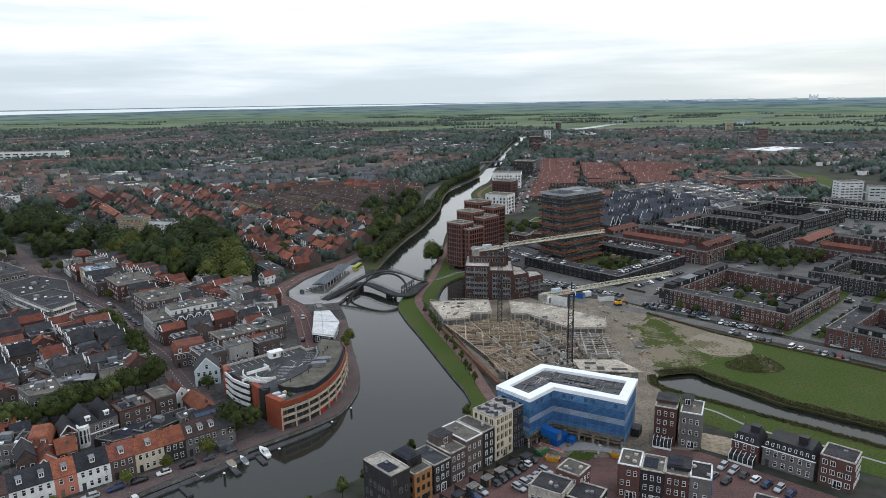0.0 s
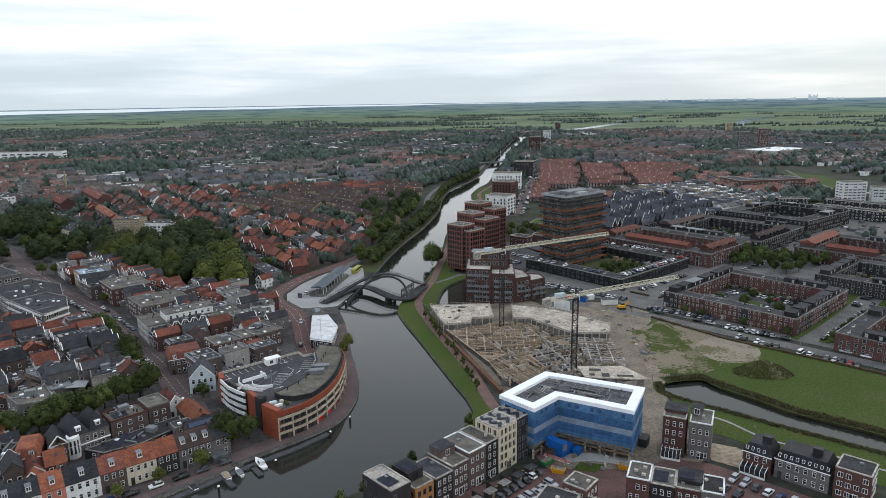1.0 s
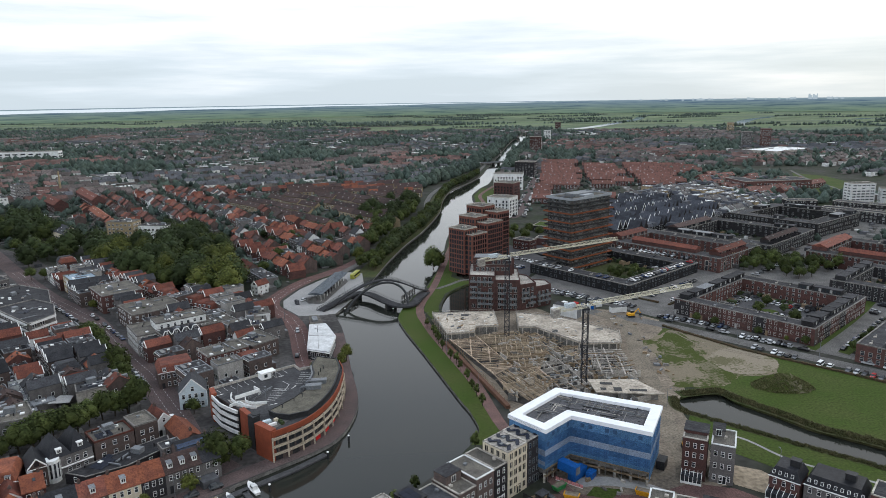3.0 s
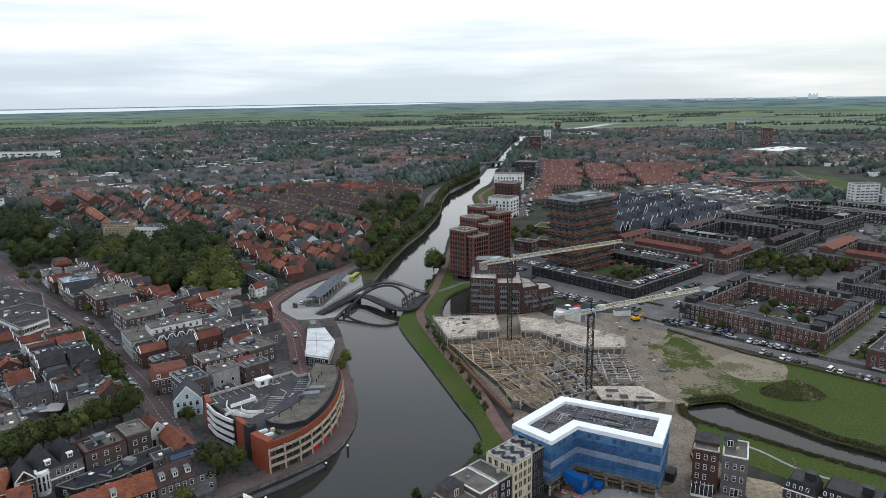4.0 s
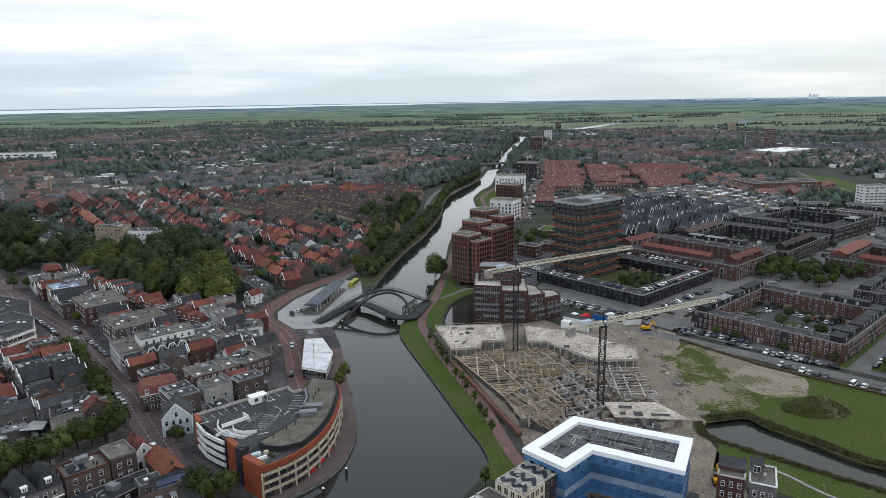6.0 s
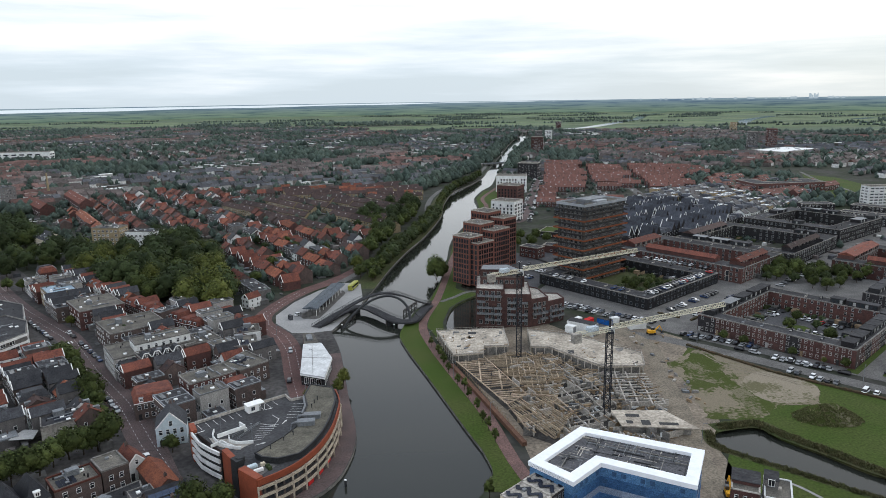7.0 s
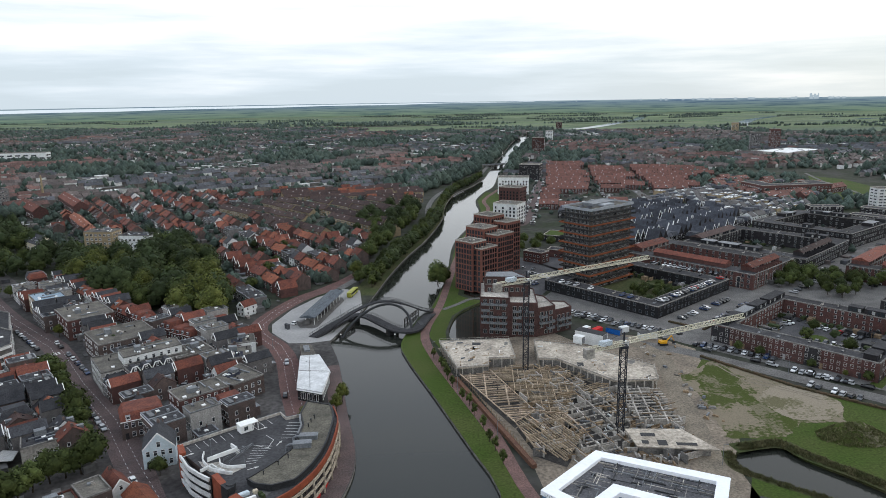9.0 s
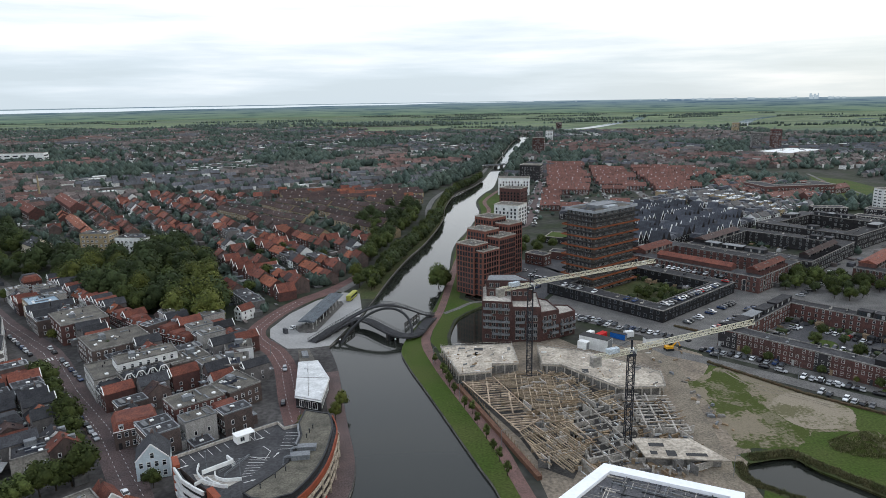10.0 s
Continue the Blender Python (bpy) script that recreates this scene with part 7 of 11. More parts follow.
class Kinds:
    """Kinds of things: each first one is built once, then set in its place and copied on."""

    def __init__(self, makers):
        self.makers, self.made = makers, {}

    def put(self, i, m):
        i %= len(self.makers)
        if i not in self.made:
            self.made[i] = self.makers[i]()
            self.made[i].matrix_basis = m
            return self.made[i]
        return copy_thing(self.made[i], m)

    def width(self, i):
        return self.sizes[i % len(self.makers)][0]

    def depth(self, i):
        return self.sizes[i % len(self.makers)][1]


def kinds_of(rows, **common):
    ks = Kinds([(lambda r=r, i=i: make_house(common.get("name", "town_house"), r[0], *r[1:8], i * 13 + 5, dormers=r[8], floors=r[9], **{k: v for k, v in common.items() if k != "name"})) for i, r in enumerate(rows)])
    ks.sizes = [(r[1], r[2]) for r in rows]
    return ks


TOWN_ROWS = [
    ("brown brick town house with a red tiled roof", 6.5, 10, 6.4, "along", BRICK_BROWN, RED_TILE, 1, 1, 2),
    ("grey brick gabled town house with a dark roof", 6.0, 11, 6.2, "front", BRICK_GREY, DARK_TILE, 1, 0, 2),
    ("white rendered town house with a dark roof", 6.5, 10, 6.0, "along", WHITE, DARK_TILE, 1, 1, 2),
    ("flat-roofed brown brick town house", 7.5, 11, 7.2, "flat", BRICK_BROWN, BITUMEN, 1, 0, 2),
    ("red brick town house with an orange tiled roof", 7.0, 10, 5.8, "along", BRICK_RED, ORANGE_TILE, 1, 1, 2),
    ("white gabled town house with a red roof", 5.5, 10, 5.6, "front", WHITE, RED_TILE, 1, 0, 2),
    ("grey brick mansard house with a dark slate roof", 7.0, 10, 6.2, "mansard", BRICK_GREY, GREY_TILE, 1, 2, 2),
    ("flat-roofed pale rendered house with gravel roof", 8.0, 12, 8.4, "flat", CREAM, GRAVEL, 1, 0, 3),
    ("dark brick gabled town house with a slate roof", 6.0, 12, 7.4, "front", BRICK_DARK, GREY_TILE, 1, 0, 3),
    ("brown brick house with a red mansard roof", 8.0, 10, 6.0, "mansard", BRICK_RED, RED_TILE, 1, 2, 2),
    ("low brick outbuilding with a bitumen roof", 7.0, 7, 3.4, "flat", BRICK_BROWN, BITUMEN, 1, 0, 1),
    ("low rendered outbuilding with a grey roof", 6.0, 8, 3.2, "flat", BRICK_GREY, mat("zinc_roof", (0.2, 0.21, 0.22), (0.15, 0.16, 0.17), 0.3, 0.6, 5, rnd=0.2), 1, 0, 1),
    ("brown brick house with a weathered brown roof", 6.5, 9, 5.6, "along", BRICK_BROWN, BROWN_TILE, 1, 1, 2),
]
TOWN_HOUSES = kinds_of(TOWN_ROWS, group="old town houses", pitch=2.6)
TOWN_FAR = kinds_of([
    ("narrow brown brick town house with a red roof", 5.2, 8.5, 6.0, "along", BRICK_BROWN, RED_TILE, 1, 1, 2),
    ("narrow gabled brick town house with a dark roof", 4.8, 9, 6.4, "front", BRICK_BROWN, DARK_TILE, 1, 0, 2),
    ("narrow white gabled town house with a red roof", 5.0, 8.5, 5.6, "front", WHITE, RED_TILE, 1, 0, 2),
    ("flat-roofed brick town house with rooflight", 6.0, 9.5, 7.0, "flat", BRICK_BROWN, BITUMEN, 1, 0, 2),
    ("narrow brick town house with an orange roof", 5.4, 8, 5.4, "along", BRICK_RED, ORANGE_TILE, 1, 1, 2),
    ("grey brick gabled town house with slate roof", 4.8, 10, 7.6, "front", BRICK_GREY, GREY_TILE, 1, 0, 2),
    ("grey mansard town house with dormers", 6.0, 9, 6.0, "mansard", BRICK_GREY, GREY_TILE, 1, 2, 2),
    ("tall flat-roofed pale house with gravel roof", 6.5, 10, 8.0, "flat", mat("pale_brick", (0.36, 0.35, 0.33), (0.28, 0.27, 0.255), 0.5, 0.85, 6, 0.2), GRAVEL, 1, 0, 3),
    ("tall red brick gabled house with a red roof", 5.2, 10, 8.0, "front", BRICK_RED, RED_TILE, 1, 0, 3),
    ("brick house with a red mansard roof", 7.0, 9, 6.0, "mansard", BRICK_RED, RED_TILE, 1, 2, 2),
    ("low brick outbuilding with a bitumen roof", 5.5, 6.5, 3.2, "flat", BRICK_BROWN, BITUMEN, 1, 0, 1),
    ("low outbuilding with a zinc grey roof", 5.0, 7, 3.0, "flat", BRICK_GREY, ZINC, 1, 0, 1),
    ("small white house with a dark roof", 5.6, 8, 5.0, "along", WHITE, DARK_TILE, 1, 1, 2),
    ("brick house with a weathered brown roof", 5.4, 8.5, 5.6, "along", BRICK_BROWN, BROWN_TILE, 1, 1, 2),
], group="old town houses", pitch=2.0, simple=True)

OCCUPIED = []


def clear_of(x, y):
    return not any(inside((x, y), p) for p in OCCUPIED) and not inside((x, y), CANAL)


def terrace(kinds, p, q, picks, seed, flip=False, gap=0.0, zoff=0.0, scale=0.0):
    """Houses side by side from p to q, fronts to the right of that way."""
    rr = random.Random(seed)
    p, q = Vector(p), Vector(q)
    d = q - p
    ang, u, s = math.degrees(math.atan2(d.y, d.x)), d.normalized(), 0.0
    while s < d.length - 3:
        i = rr.choice(picks)
        w, dep = kinds.width(i), kinds.depth(i)
        a = p + u * s
        c = a + u * w / 2 + Vector((-u.y, u.x)) * dep / 2
        if rr.random() >= gap and clear_of(c.x, c.y):
            k = 1 + rr.uniform(-scale, scale)
            m = at(a.x, a.y, 0, ang) @ Matrix.Diagonal((1, 1, k, 1))
            if flip:
                e = a + u * w + Vector((-u.y, u.x)) * dep
                m = at(e.x, e.y, 0, ang + 180) @ Matrix.Diagonal((1, 1, k, 1))
            kinds.put(i, m)
        s += w + (0.03 if rr.random() > 0.1 else rr.uniform(0.5, 3))


def fill(kinds, region, deg, spacing, picks, seed, gap=0.15, scale=0.12, both=True):
    """Rows of houses over a plan region, along deg."""
    rr = random.Random(seed)
    c, s = math.cos(radians(deg)), math.sin(radians(deg))
    loc = [(x * c + y * s, -x * s + y * c) for x, y in region]
    u0, u1, v0, v1 = min(p[0] for p in loc), max(p[0] for p in loc), min(p[1] for p in loc), max(p[1] for p in loc)
    v, n = v0 + 2, 0
    while v < v1:
        u = u0 + rr.uniform(0, 4)
        while u < u1:
            i = rr.choice(picks)
            w, dep = kinds.width(i), kinds.depth(i)
            uc, vc = u + w / 2, v + dep / 2
            x, y = uc * c - vc * s, uc * s + vc * c
            if rr.random() >= gap and inside((x, y), region) and clear_of(x, y):
                k = 1 + rr.uniform(-scale, scale)
                flip = both and n % 2
                uu, vv = (u + w, v + dep) if flip else (u, v)
                kinds.put(i, at(uu * c - vv * s, uu * s + vv * c, 0, deg + (180 if flip else 0)) @ Matrix.Diagonal((1, 1, k, 1)))
            u += w + (0.03 if rr.random() > 0.08 else rr.uniform(1, 5))
        v += spacing[n % len(spacing)]
        n += 1


AVENUE = [(-370, 528), (-281, 432), (-226, 375), (-182, 336), (-149, 295), (-123, 266), (-102, 237), (-79, 207)]
la, ra = ribbon_points(AVENUE, 17)
OCCUPIED.append(la + ra[::-1])
TREE_STREET = [(-200, 172), (-156, 210), (-128, 234), (-106, 252)]
lt, rt = ribbon_points(TREE_STREET, 11)
OCCUPIED.append(lt + rt[::-1])
OCCUPIED.append([(-88, 232), (-82, 222), (-62, 201), (-52, 196), (-38, 222), (-40, 258), (-74, 263), (-84, 244)])
OCCUPIED.append([(-70, 262), (-82, 300), (-92, 340), (-100, 356), (-60, 350), (-46, 262)])
QUAY_ROAD = [(-66, 288), (-74.5, 316), (-83, 334), (-95, 350), (-99, 364), (-95.5, 385), (-88.5, 406), (-77, 425), (-67, 446), (-60, 470)]
lq, rq = ribbon_points(QUAY_ROAD, 17)
OCCUPIED.append(lq + rq[::-1])
OCCUPIED.append([(-111, 274), (-112, 298), (-97, 295), (-93, 276)])
OCCUPIED.append([(-118, 150), (-73, 186), (-66, 192), (-60, 186), (-110, 140)])


def own_house(name, label, category, m4, outline, h, wall, roof=BITUMEN, floors=2, **kw):
    """A flat-roofed house of its own kind; keeps its ground free."""
    OCCUPIED.append([tuple((m4 @ Vector((*p, 0)))[:2]) for p in outline])
    kw.setdefault("coping", CONCRETE_OLD)
    th = flat_block(name, label, category, m4, outline, h, wall, roof, floors, **kw)
    roof_fittings(th, outline, h)
    return th


def roof_fittings(th, outline, h):
    """Roof lights, flues, ducts and solar panels scattered over a flat roof in straight runs."""
    xs, ys = [p[0] for p in outline], [p[1] for p in outline]
    if (max(xs) - min(xs)) * (max(ys) - min(ys)) < 75:
        return
    rr, mb = random.Random(int(abs(sum(xs) * 3 + sum(ys)))), MB()
    d = Vector(outline[1]) - Vector(outline[0])
    ang = math.degrees(math.atan2(d.y, d.x))
    c = Vector((sum(xs) / len(xs), sum(ys) / len(ys)))
    lights, flues, panels = rr.randint(2, 5), rr.randint(2, 6), rr.choice((0, 0, 8, 14))

    def spot(k=0.75):
        for _ in range(30):
            p = (rr.uniform(min(xs), max(xs)), rr.uniform(min(ys), max(ys)))
            if inside(p, outline) and inside(tuple(c + (Vector(p) - c) / k), outline):
                return p
        return tuple(c)

    for _ in range(lights):
        mb.box(-0.6, 0.6, -0.6, 0.6, 0.05, 0.45, 0, at(*spot(), h, ang))
    for _ in range(flues):
        mb.box(-0.18, 0.18, -0.18, 0.18, 0.05, rr.uniform(0.5, 1.3), 2, at(*spot(), h, ang))
    for _ in range(2):
        L = rr.uniform(1.5, 4)
        mb.box(-L, L, -0.25, 0.25, 0.1, 0.5, 1, at(*spot(0.6), h, ang + rr.choice((0, 90))))
    mb.box(-1.6, 1.6, -1.1, 1.1, 0.05, rr.uniform(1.2, 2.2), 1, at(*spot(0.5), h, ang))
    x, y = spot(0.5)
    for i in range(panels):
        m4 = at(x, y, h, ang) @ Matrix.Translation(((i % 4) * 1.15 - 2.3, (i // 4) * 1.9 - 1.9, 0.25)) @ Matrix.Rotation(radians(10), 4, "X")
        q = m4.translation
        if inside((q.x, q.y), outline):
            mb.box(-0.52, 0.52, -0.85, 0.85, 0, 0.06, 3, m4)
    tagged(part("roof_fittings", mb, [PAINT_WHITE, STEEL_GREY, BRICK_DARK, SOLAR], th), kind="stuff")


def balcony_bands(th, p, q, floors, fh, z0, m):
    """Slabs with solid rails along the wall from p to q, storey by storey."""
    d = Vector(q) - Vector(p)
    ang = math.degrees(math.atan2(d.y, d.x))
    for k in range(floors):
        part("balcony", MB().box(0.4, d.length - 0.4, -1.4, 0, 0, 0.15).box(0.4, d.length - 0.4, -1.4, -1.32, 0.15, 1.05), m, th, "white balcony band", at=at(*p, z0 + k * fh, ang))


def old_town():
    """Larger buildings of the old town, then its rows."""
    own_house("corner_apartments", "long white and grey apartment building with set-back top floor", "apartment building", at(0, 0), [(-147, 301), (-135, 285.5), (-111, 306), (-119, 318)], 8.6, mat("pale_brick", (0.36, 0.35, 0.33), (0.28, 0.27, 0.255), 0.5, 0.85, 6, 0.2), GRAVEL, 3, fh=2.8, pitch=2.4)
    own_house("penthouse_floor", "white set-back top floor", "apartment building", at(0, 0), [(-136, 301), (-130, 293), (-113.5, 307), (-119, 315.5)], 11.6, WHITE, GRAVEL, 1, z_first=9.2, pitch=3.0)
    own_house("brick_flats", "dark brown brick flats with pale gable outlines", "apartment building", at(-124.5, 285.5, 0, 42), rect(0, 0, 16, 9), 8.8, BRICK_BROWN, BITUMEN, 3, fh=2.8, pitch=2.8)
    own_house("brick_flats", "brown flat-roofed brick office", "building", at(-113, 300.5, 0, 42), rect(0, 0, 15, 13), 8, BRICK_BROWN, GRAVEL, 2, pitch=3)
    own_house("brick_flats", "brown flat-roofed brick building by the road", "building", at(-96, 300, 0, 20), rect(0, 0, 12, 12), 7.5, BRICK_BROWN, GRAVEL, 2, pitch=3)
    own_house("brick_flats", "white-walled flat-roofed building by the road", "building", at(-99, 318, 0, 20), rect(0, 0, 11, 10), 7, WHITE, GRAVEL, 2, pitch=3)
    own_house("brick_flats", "brick flats with white upper windows by the road", "apartment building", at(-97, 262, 0, 42), rect(0, 0, 17, 11), 8.5, BRICK_RED, GRAVEL, 3, fh=2.7, pitch=2.6)
    own_house("scaffolded_building", "flat-roofed building behind a steel scaffold", "building", at(0, 0), [(-94, 283), (-84, 277), (-76, 287), (-88, 298)], 7, BRICK_BROWN, GRAVEL, 2, pitch=3)
    own_house("shop_building", "flat-roofed shop building with gravel roof", "building", at(-165, 330, 0, -48), rect(0, 0, 22, 24), 8.8, BRICK_BROWN, GRAVEL, 3, fh=2.8, pitch=2.8)
    own_house("shop_building", "large flat-roofed shop with rooflights", "building", at(-196, 362, 0, -48), rect(0, 0, 24, 20), 9.2, BRICK_RED, GRAVEL, 3, fh=2.8, pitch=3.2)
    o = [(-222, 325), (-191, 301.5), (-186.7, 314.7), (-197, 332), (-212, 340)]
    th = own_house("balcony_flats", "modern grey flats with white balconies", "apartment building", at(0, 0), o, 9.4, BRICK_GREY, BITUMEN, 3, fh=3, pitch=4, win=(2.4, 1.7, "double"))
    balcony_bands(th, o[0], o[1], 3, 3.0, 3.0, WHITE), balcony_bands(th, o[1], o[2], 3, 3.0, 3.0, WHITE)
    o = [(-252, 352), (-224, 328), (-212, 341), (-199, 333), (-217, 361), (-240, 372)]
    own_house("balcony_flats", "dark-roofed flats with solar panels by the avenue", "apartment building", at(0, 0), o, 8.2, BRICK_GREY, BITUMEN, 3, fh=2.7, pitch=4, win=(2.4, 1.5, "double"))
    o = [(-290, 356), (-262, 332), (-250, 346), (-278, 372)]
    th = own_house("balcony_flats", "grey flats with pale balcony bands", "apartment building", at(0, 0), o, 9.0, BRICK_GREY, BITUMEN, 3, fh=2.9, pitch=4, win=(2.4, 1.6, "double"))
    balcony_bands(th, o[0], o[1], 2, 2.9, 3.0, WHITE)
    own_house("office_block", "low grey hall with white roof units", "building", at(0, 0), [(-300, 396), (-268, 372), (-256, 388), (-288, 412)], 7.5, BRICK_GREY, BITUMEN, 2, pitch=5, win=(3.4, 1.6, "double"))
    own_house("metal_hall", "blue-grey metal roofed building", "building", at(-228, 386, 0, -48), rect(0, 4, 17, 18), 9, BRICK_YELLOW, mat("blue_zinc", (0.24, 0.32, 0.38), (0.2, 0.27, 0.33), 0.4, 0.5, 5), 3, fh=2.9, pitch=3)
    own_house("pale_hall", "long pale flat-roofed shop hall", "building", at(0, 0), [(-134, 235.7), (-123.5, 244.3), (-128.7, 252), (-139.6, 244.7)], 6, CONCRETE, BITUMEN, 1, pitch=5)
    # the large house with two steep hipped roofs and a round bay, and the flat wing beside it
    m = at(-116.6, 190.2, 0, 48)
    th = thing("corner_house", "large grey house with steep slate roofs and a round bay", "house", at=m)
    part("wall", MB().prism(rect(0, 0, 11.4, 11), 0, 6.5), BRICK_GREY, th)
    for x0 in (0, 5.7):
        mb = MB()
        a, t = rect(x0 - 0.25, -0.3, x0 + 5.85, 11.3), [(x0 + 2.8, 4.0), (x0 + 2.8, 7.5)]
        mb.quad([(*a[0], 6.5), (*a[1], 6.5), (*t[0], 11.6)]), mb.quad([(*a[1], 6.5), (*a[2], 6.5), (*t[1], 11.6), (*t[0], 11.6)])
        mb.quad([(*a[2], 6.5), (*a[3], 6.5), (*t[1], 11.6)]), mb.quad([(*a[3], 6.5), (*a[0], 6.5), (*t[0], 11.6), (*t[1], 11.6)])
        part("roof", mb, DARK_TILE, th)
        o = part("dormer", MB().box(-0.7, 0.7, -0.9, 1.4, 0, 1.3).box(-0.85, 0.85, -1.0, 1.4, 1.3, 1.42), PAINT_WHITE, th, "white dormer", at=at(x0 + 2.8, 1.4, 7.4))
        part("window", window_mesh(1.0, 1.0, "double"), None, o, at=at(0, -0.9, 0.15))
    part("bay", MB().tube([(0.6, 0.2, 0), (0.6, 0.2, 6.8)], [2.0, 2.0], 12), WHITE, th)
    for a in range(6):
        part("window", window_mesh(0.75, 4.6, "sash"), None, th, at=at(0.6 + 2.0 * math.cos(radians(-150 + a * 30)), 0.2 + 2.0 * math.sin(radians(-150 + a * 30)), 1.4, -60 + a * 30))
    place_windows(th, (2.8, 0), (11.4, 0), 0.7, 2, 3, 2.0, window_mesh(1.1, 1.7, "sash"))
    part("sill_band", MB().box(2.6, 11.4, -0.6, 0, 3.0, 3.25), PAINT_WHITE, th)
    OCCUPIED.append([tuple((m @ Vector((*p, 0)))[:2]) for p in rect(-2, -2, 12, 12)])
    own_house("brick_wing", "flat-roofed brown brick wing with a red roof edge", "building", at(-109.0, 199.9, 0, 44), rect(0, 0, 11.4, 9), 6.4, BRICK_BROWN, GRAVEL, 2, fh=3, pitch=3, coping=RED_TILE)
    own_house("brick_wing", "flat-roofed brown brick wing", "building", at(-100.6, 208.1, 0, 45), rect(0, 0, 7, 9.5), 7.2, BRICK_BROWN, GRAVEL, 2, fh=3, pitch=3)
    own_house("courtyard_roof", "dark flat roof over a rear yard", "building", at(0, 0), [(-112, 189), (-105, 187), (-96, 193), (-88, 204.5), (-92, 211), (-103, 199.5)], 3.2, BRICK_DARK, BITUMEN, 1, pitch=4, parapet=0.2)
    # the pale blue gabled house at the junction
    th = make_house("corner_shop", "pale blue gabled corner house with white trim", 9, 9, 6.2, "front", PALE_BLUE, GREY_TILE, 3, floors=2)
    th.matrix_basis = at(-97.5, 234.5, 0, 20)
    OCCUPIED.append([(-100, 233), (-88, 236), (-90, 247), (-102, 244)])
    th = make_house("corner_house_red", "brown brick house with a red mansard roof and dormers", 13, 11, 6.2, "mansard", BRICK_BROWN, RED_TILE, 4, dormers=3, floors=2)
    th.matrix_basis = at(-112, 252, 0, 30)
    OCCUPIED.append([(-114, 250), (-99, 257), (-104, 270), (-119, 262)])
    # quay front
    s = -27.0
    for w, wall, roof, dm, lab in ((8.0, BRICK_BROWN, RED_TILE, 2, "brown brick quay house with a red roof"), (8.5, BRICK_GREY, BROWN_TILE, 1, "grey quay house with a brown roof"), (10.4, WHITE, DARK_TILE, 2, "wide white quay house with a dark roof and large windows"), (5.5, SALMON, ORANGE_TILE, 1, "salmon pink quay house with an orange roof"),
                                   (8.3, WHITE, DARK_TILE, 1, "white quay house with a slate roof and blue doors"), (6.6, BRICK_BROWN, RED_TILE, 1, "brown brick quay house with a red roof and white dormer"), (7.9, CREAM, ORANGE_TILE, 1, "cream quay house with an orange tiled roof"),
                                   (6.2, BRICK_DARK, ORANGE_TILE, 0, "dark quay house with white windows and an orange roof"), (9.9, BRICK_GREY, BROWN_TILE, 3, "grey and white quay house with a brown roof and dormers"), (5.2, BRICK_GREY, DARK_TILE, 0, "narrow grey quay house with a dark roof")):
        m = at(-108.1 + s * 0.787, 161.7 + s * 0.617, 0, 38.1)
        o = make_house("quay_house", lab, w, 8.6, 6.2, "along", wall, roof, int(s * 7) + 300, "house", "quay houses", dm, 2, (0.95, 1.65, "sash"), 1.65)
        o.matrix_basis = m
        OCCUPIED.append([tuple((m @ Vector((*p, 0)))[:2]) for p in rect(-0.2, -1, w + 0.2, 9.5)])
        s += w + 0.04
    for x, y, deg, w, d, eave, kind, wall, roof, lab, pan in ((-81.9, 194.7, 38, 10.3, 8, 4.8, "along", BRICK_BROWN, DARK_TILE, "brick house with blue solar panels over its roof", 1), (-79.8, 208.8, 131.6, 15.6, 6.4, 3.8, "along", BRICK_BROWN, ORANGE_TILE, "long low house with an orange tiled roof", 0),
                                                         (-97.6, 214.6, 45, 6.4, 9, 4.4, "front", WHITE, RED_TILE, "white gabled house with a red roof", 0), (-127, 178.4, 22, 7.0, 11, 5.8, "mansard", BRICK_RED, ORANGE_TILE, "house with a hipped orange roof and dormers", 0),
                                                         (-119.2, 169.8, 24, 6.0, 6.5, 3.4, "front", BRICK_BROWN, ORANGE_TILE, "small back house with an orange roof", 0), (-88.5, 199.0, 40, 6, 5, 4.6, "flat", BRICK_GREY, BITUMEN, "grey back building with a flat roof", 0)):
        m = at(x, y, 0, deg)
        o = make_house("back_house", lab, w, d, eave, kind, wall, roof, int(w * 9), "house", "", 2 if kind == "mansard" else 0, 2 if eave > 4.5 else 1, (0.95, 1.4, "sash"), 2.0)
        o.matrix_basis = m
        OCCUPIED.append([tuple((m @ Vector((*p, 0)))[:2]) for p in rect(-0.3, -0.5, w + 0.3, d + 0.3)])
        if pan:
            me = MB().box(-0.8, 0.8, 0, 1.5, 0.2, 0.26).mesh("solar_panel", mat("blue_panel", (0.03, 0.055, 0.11), (0.02, 0.035, 0.075), 1.0, 0.2, 5, spec=0.6))
            for i in range(5):
                for j in range(2):
                    part("solar_panel", me, None, o, at=Matrix.Translation((1.2 + i * 1.7, 0.3 + j * 1.55, eave + (0.3 + j * 1.55) * 0.72)) @ Matrix.Rotation(math.atan(0.72), 4, "X"))
    own_house("brick_flats", "grey brick house with rows of white windows", "building", at(-138, 177, 0, 11), rect(0, 0, 10, 8), 6.8, BRICK_GREY, BITUMEN, 2, fh=3, pitch=2)
    own_house("office_block", "flat-roofed grey office with white roof pipes", "building", at(0, 0), [(-144.2, 209.2), (-134.6, 213.9), (-144.5, 225.4), (-153.3, 217)], 8, BRICK_GREY, GRAVEL, 2, fh=3.4, pitch=2.4)
    sheet("pavement", [(-109.5, 275), (-110, 296), (-97, 294), (-94, 277)], 0.07, ASPHALT, "asphalt yard with parked cars", "pavement")
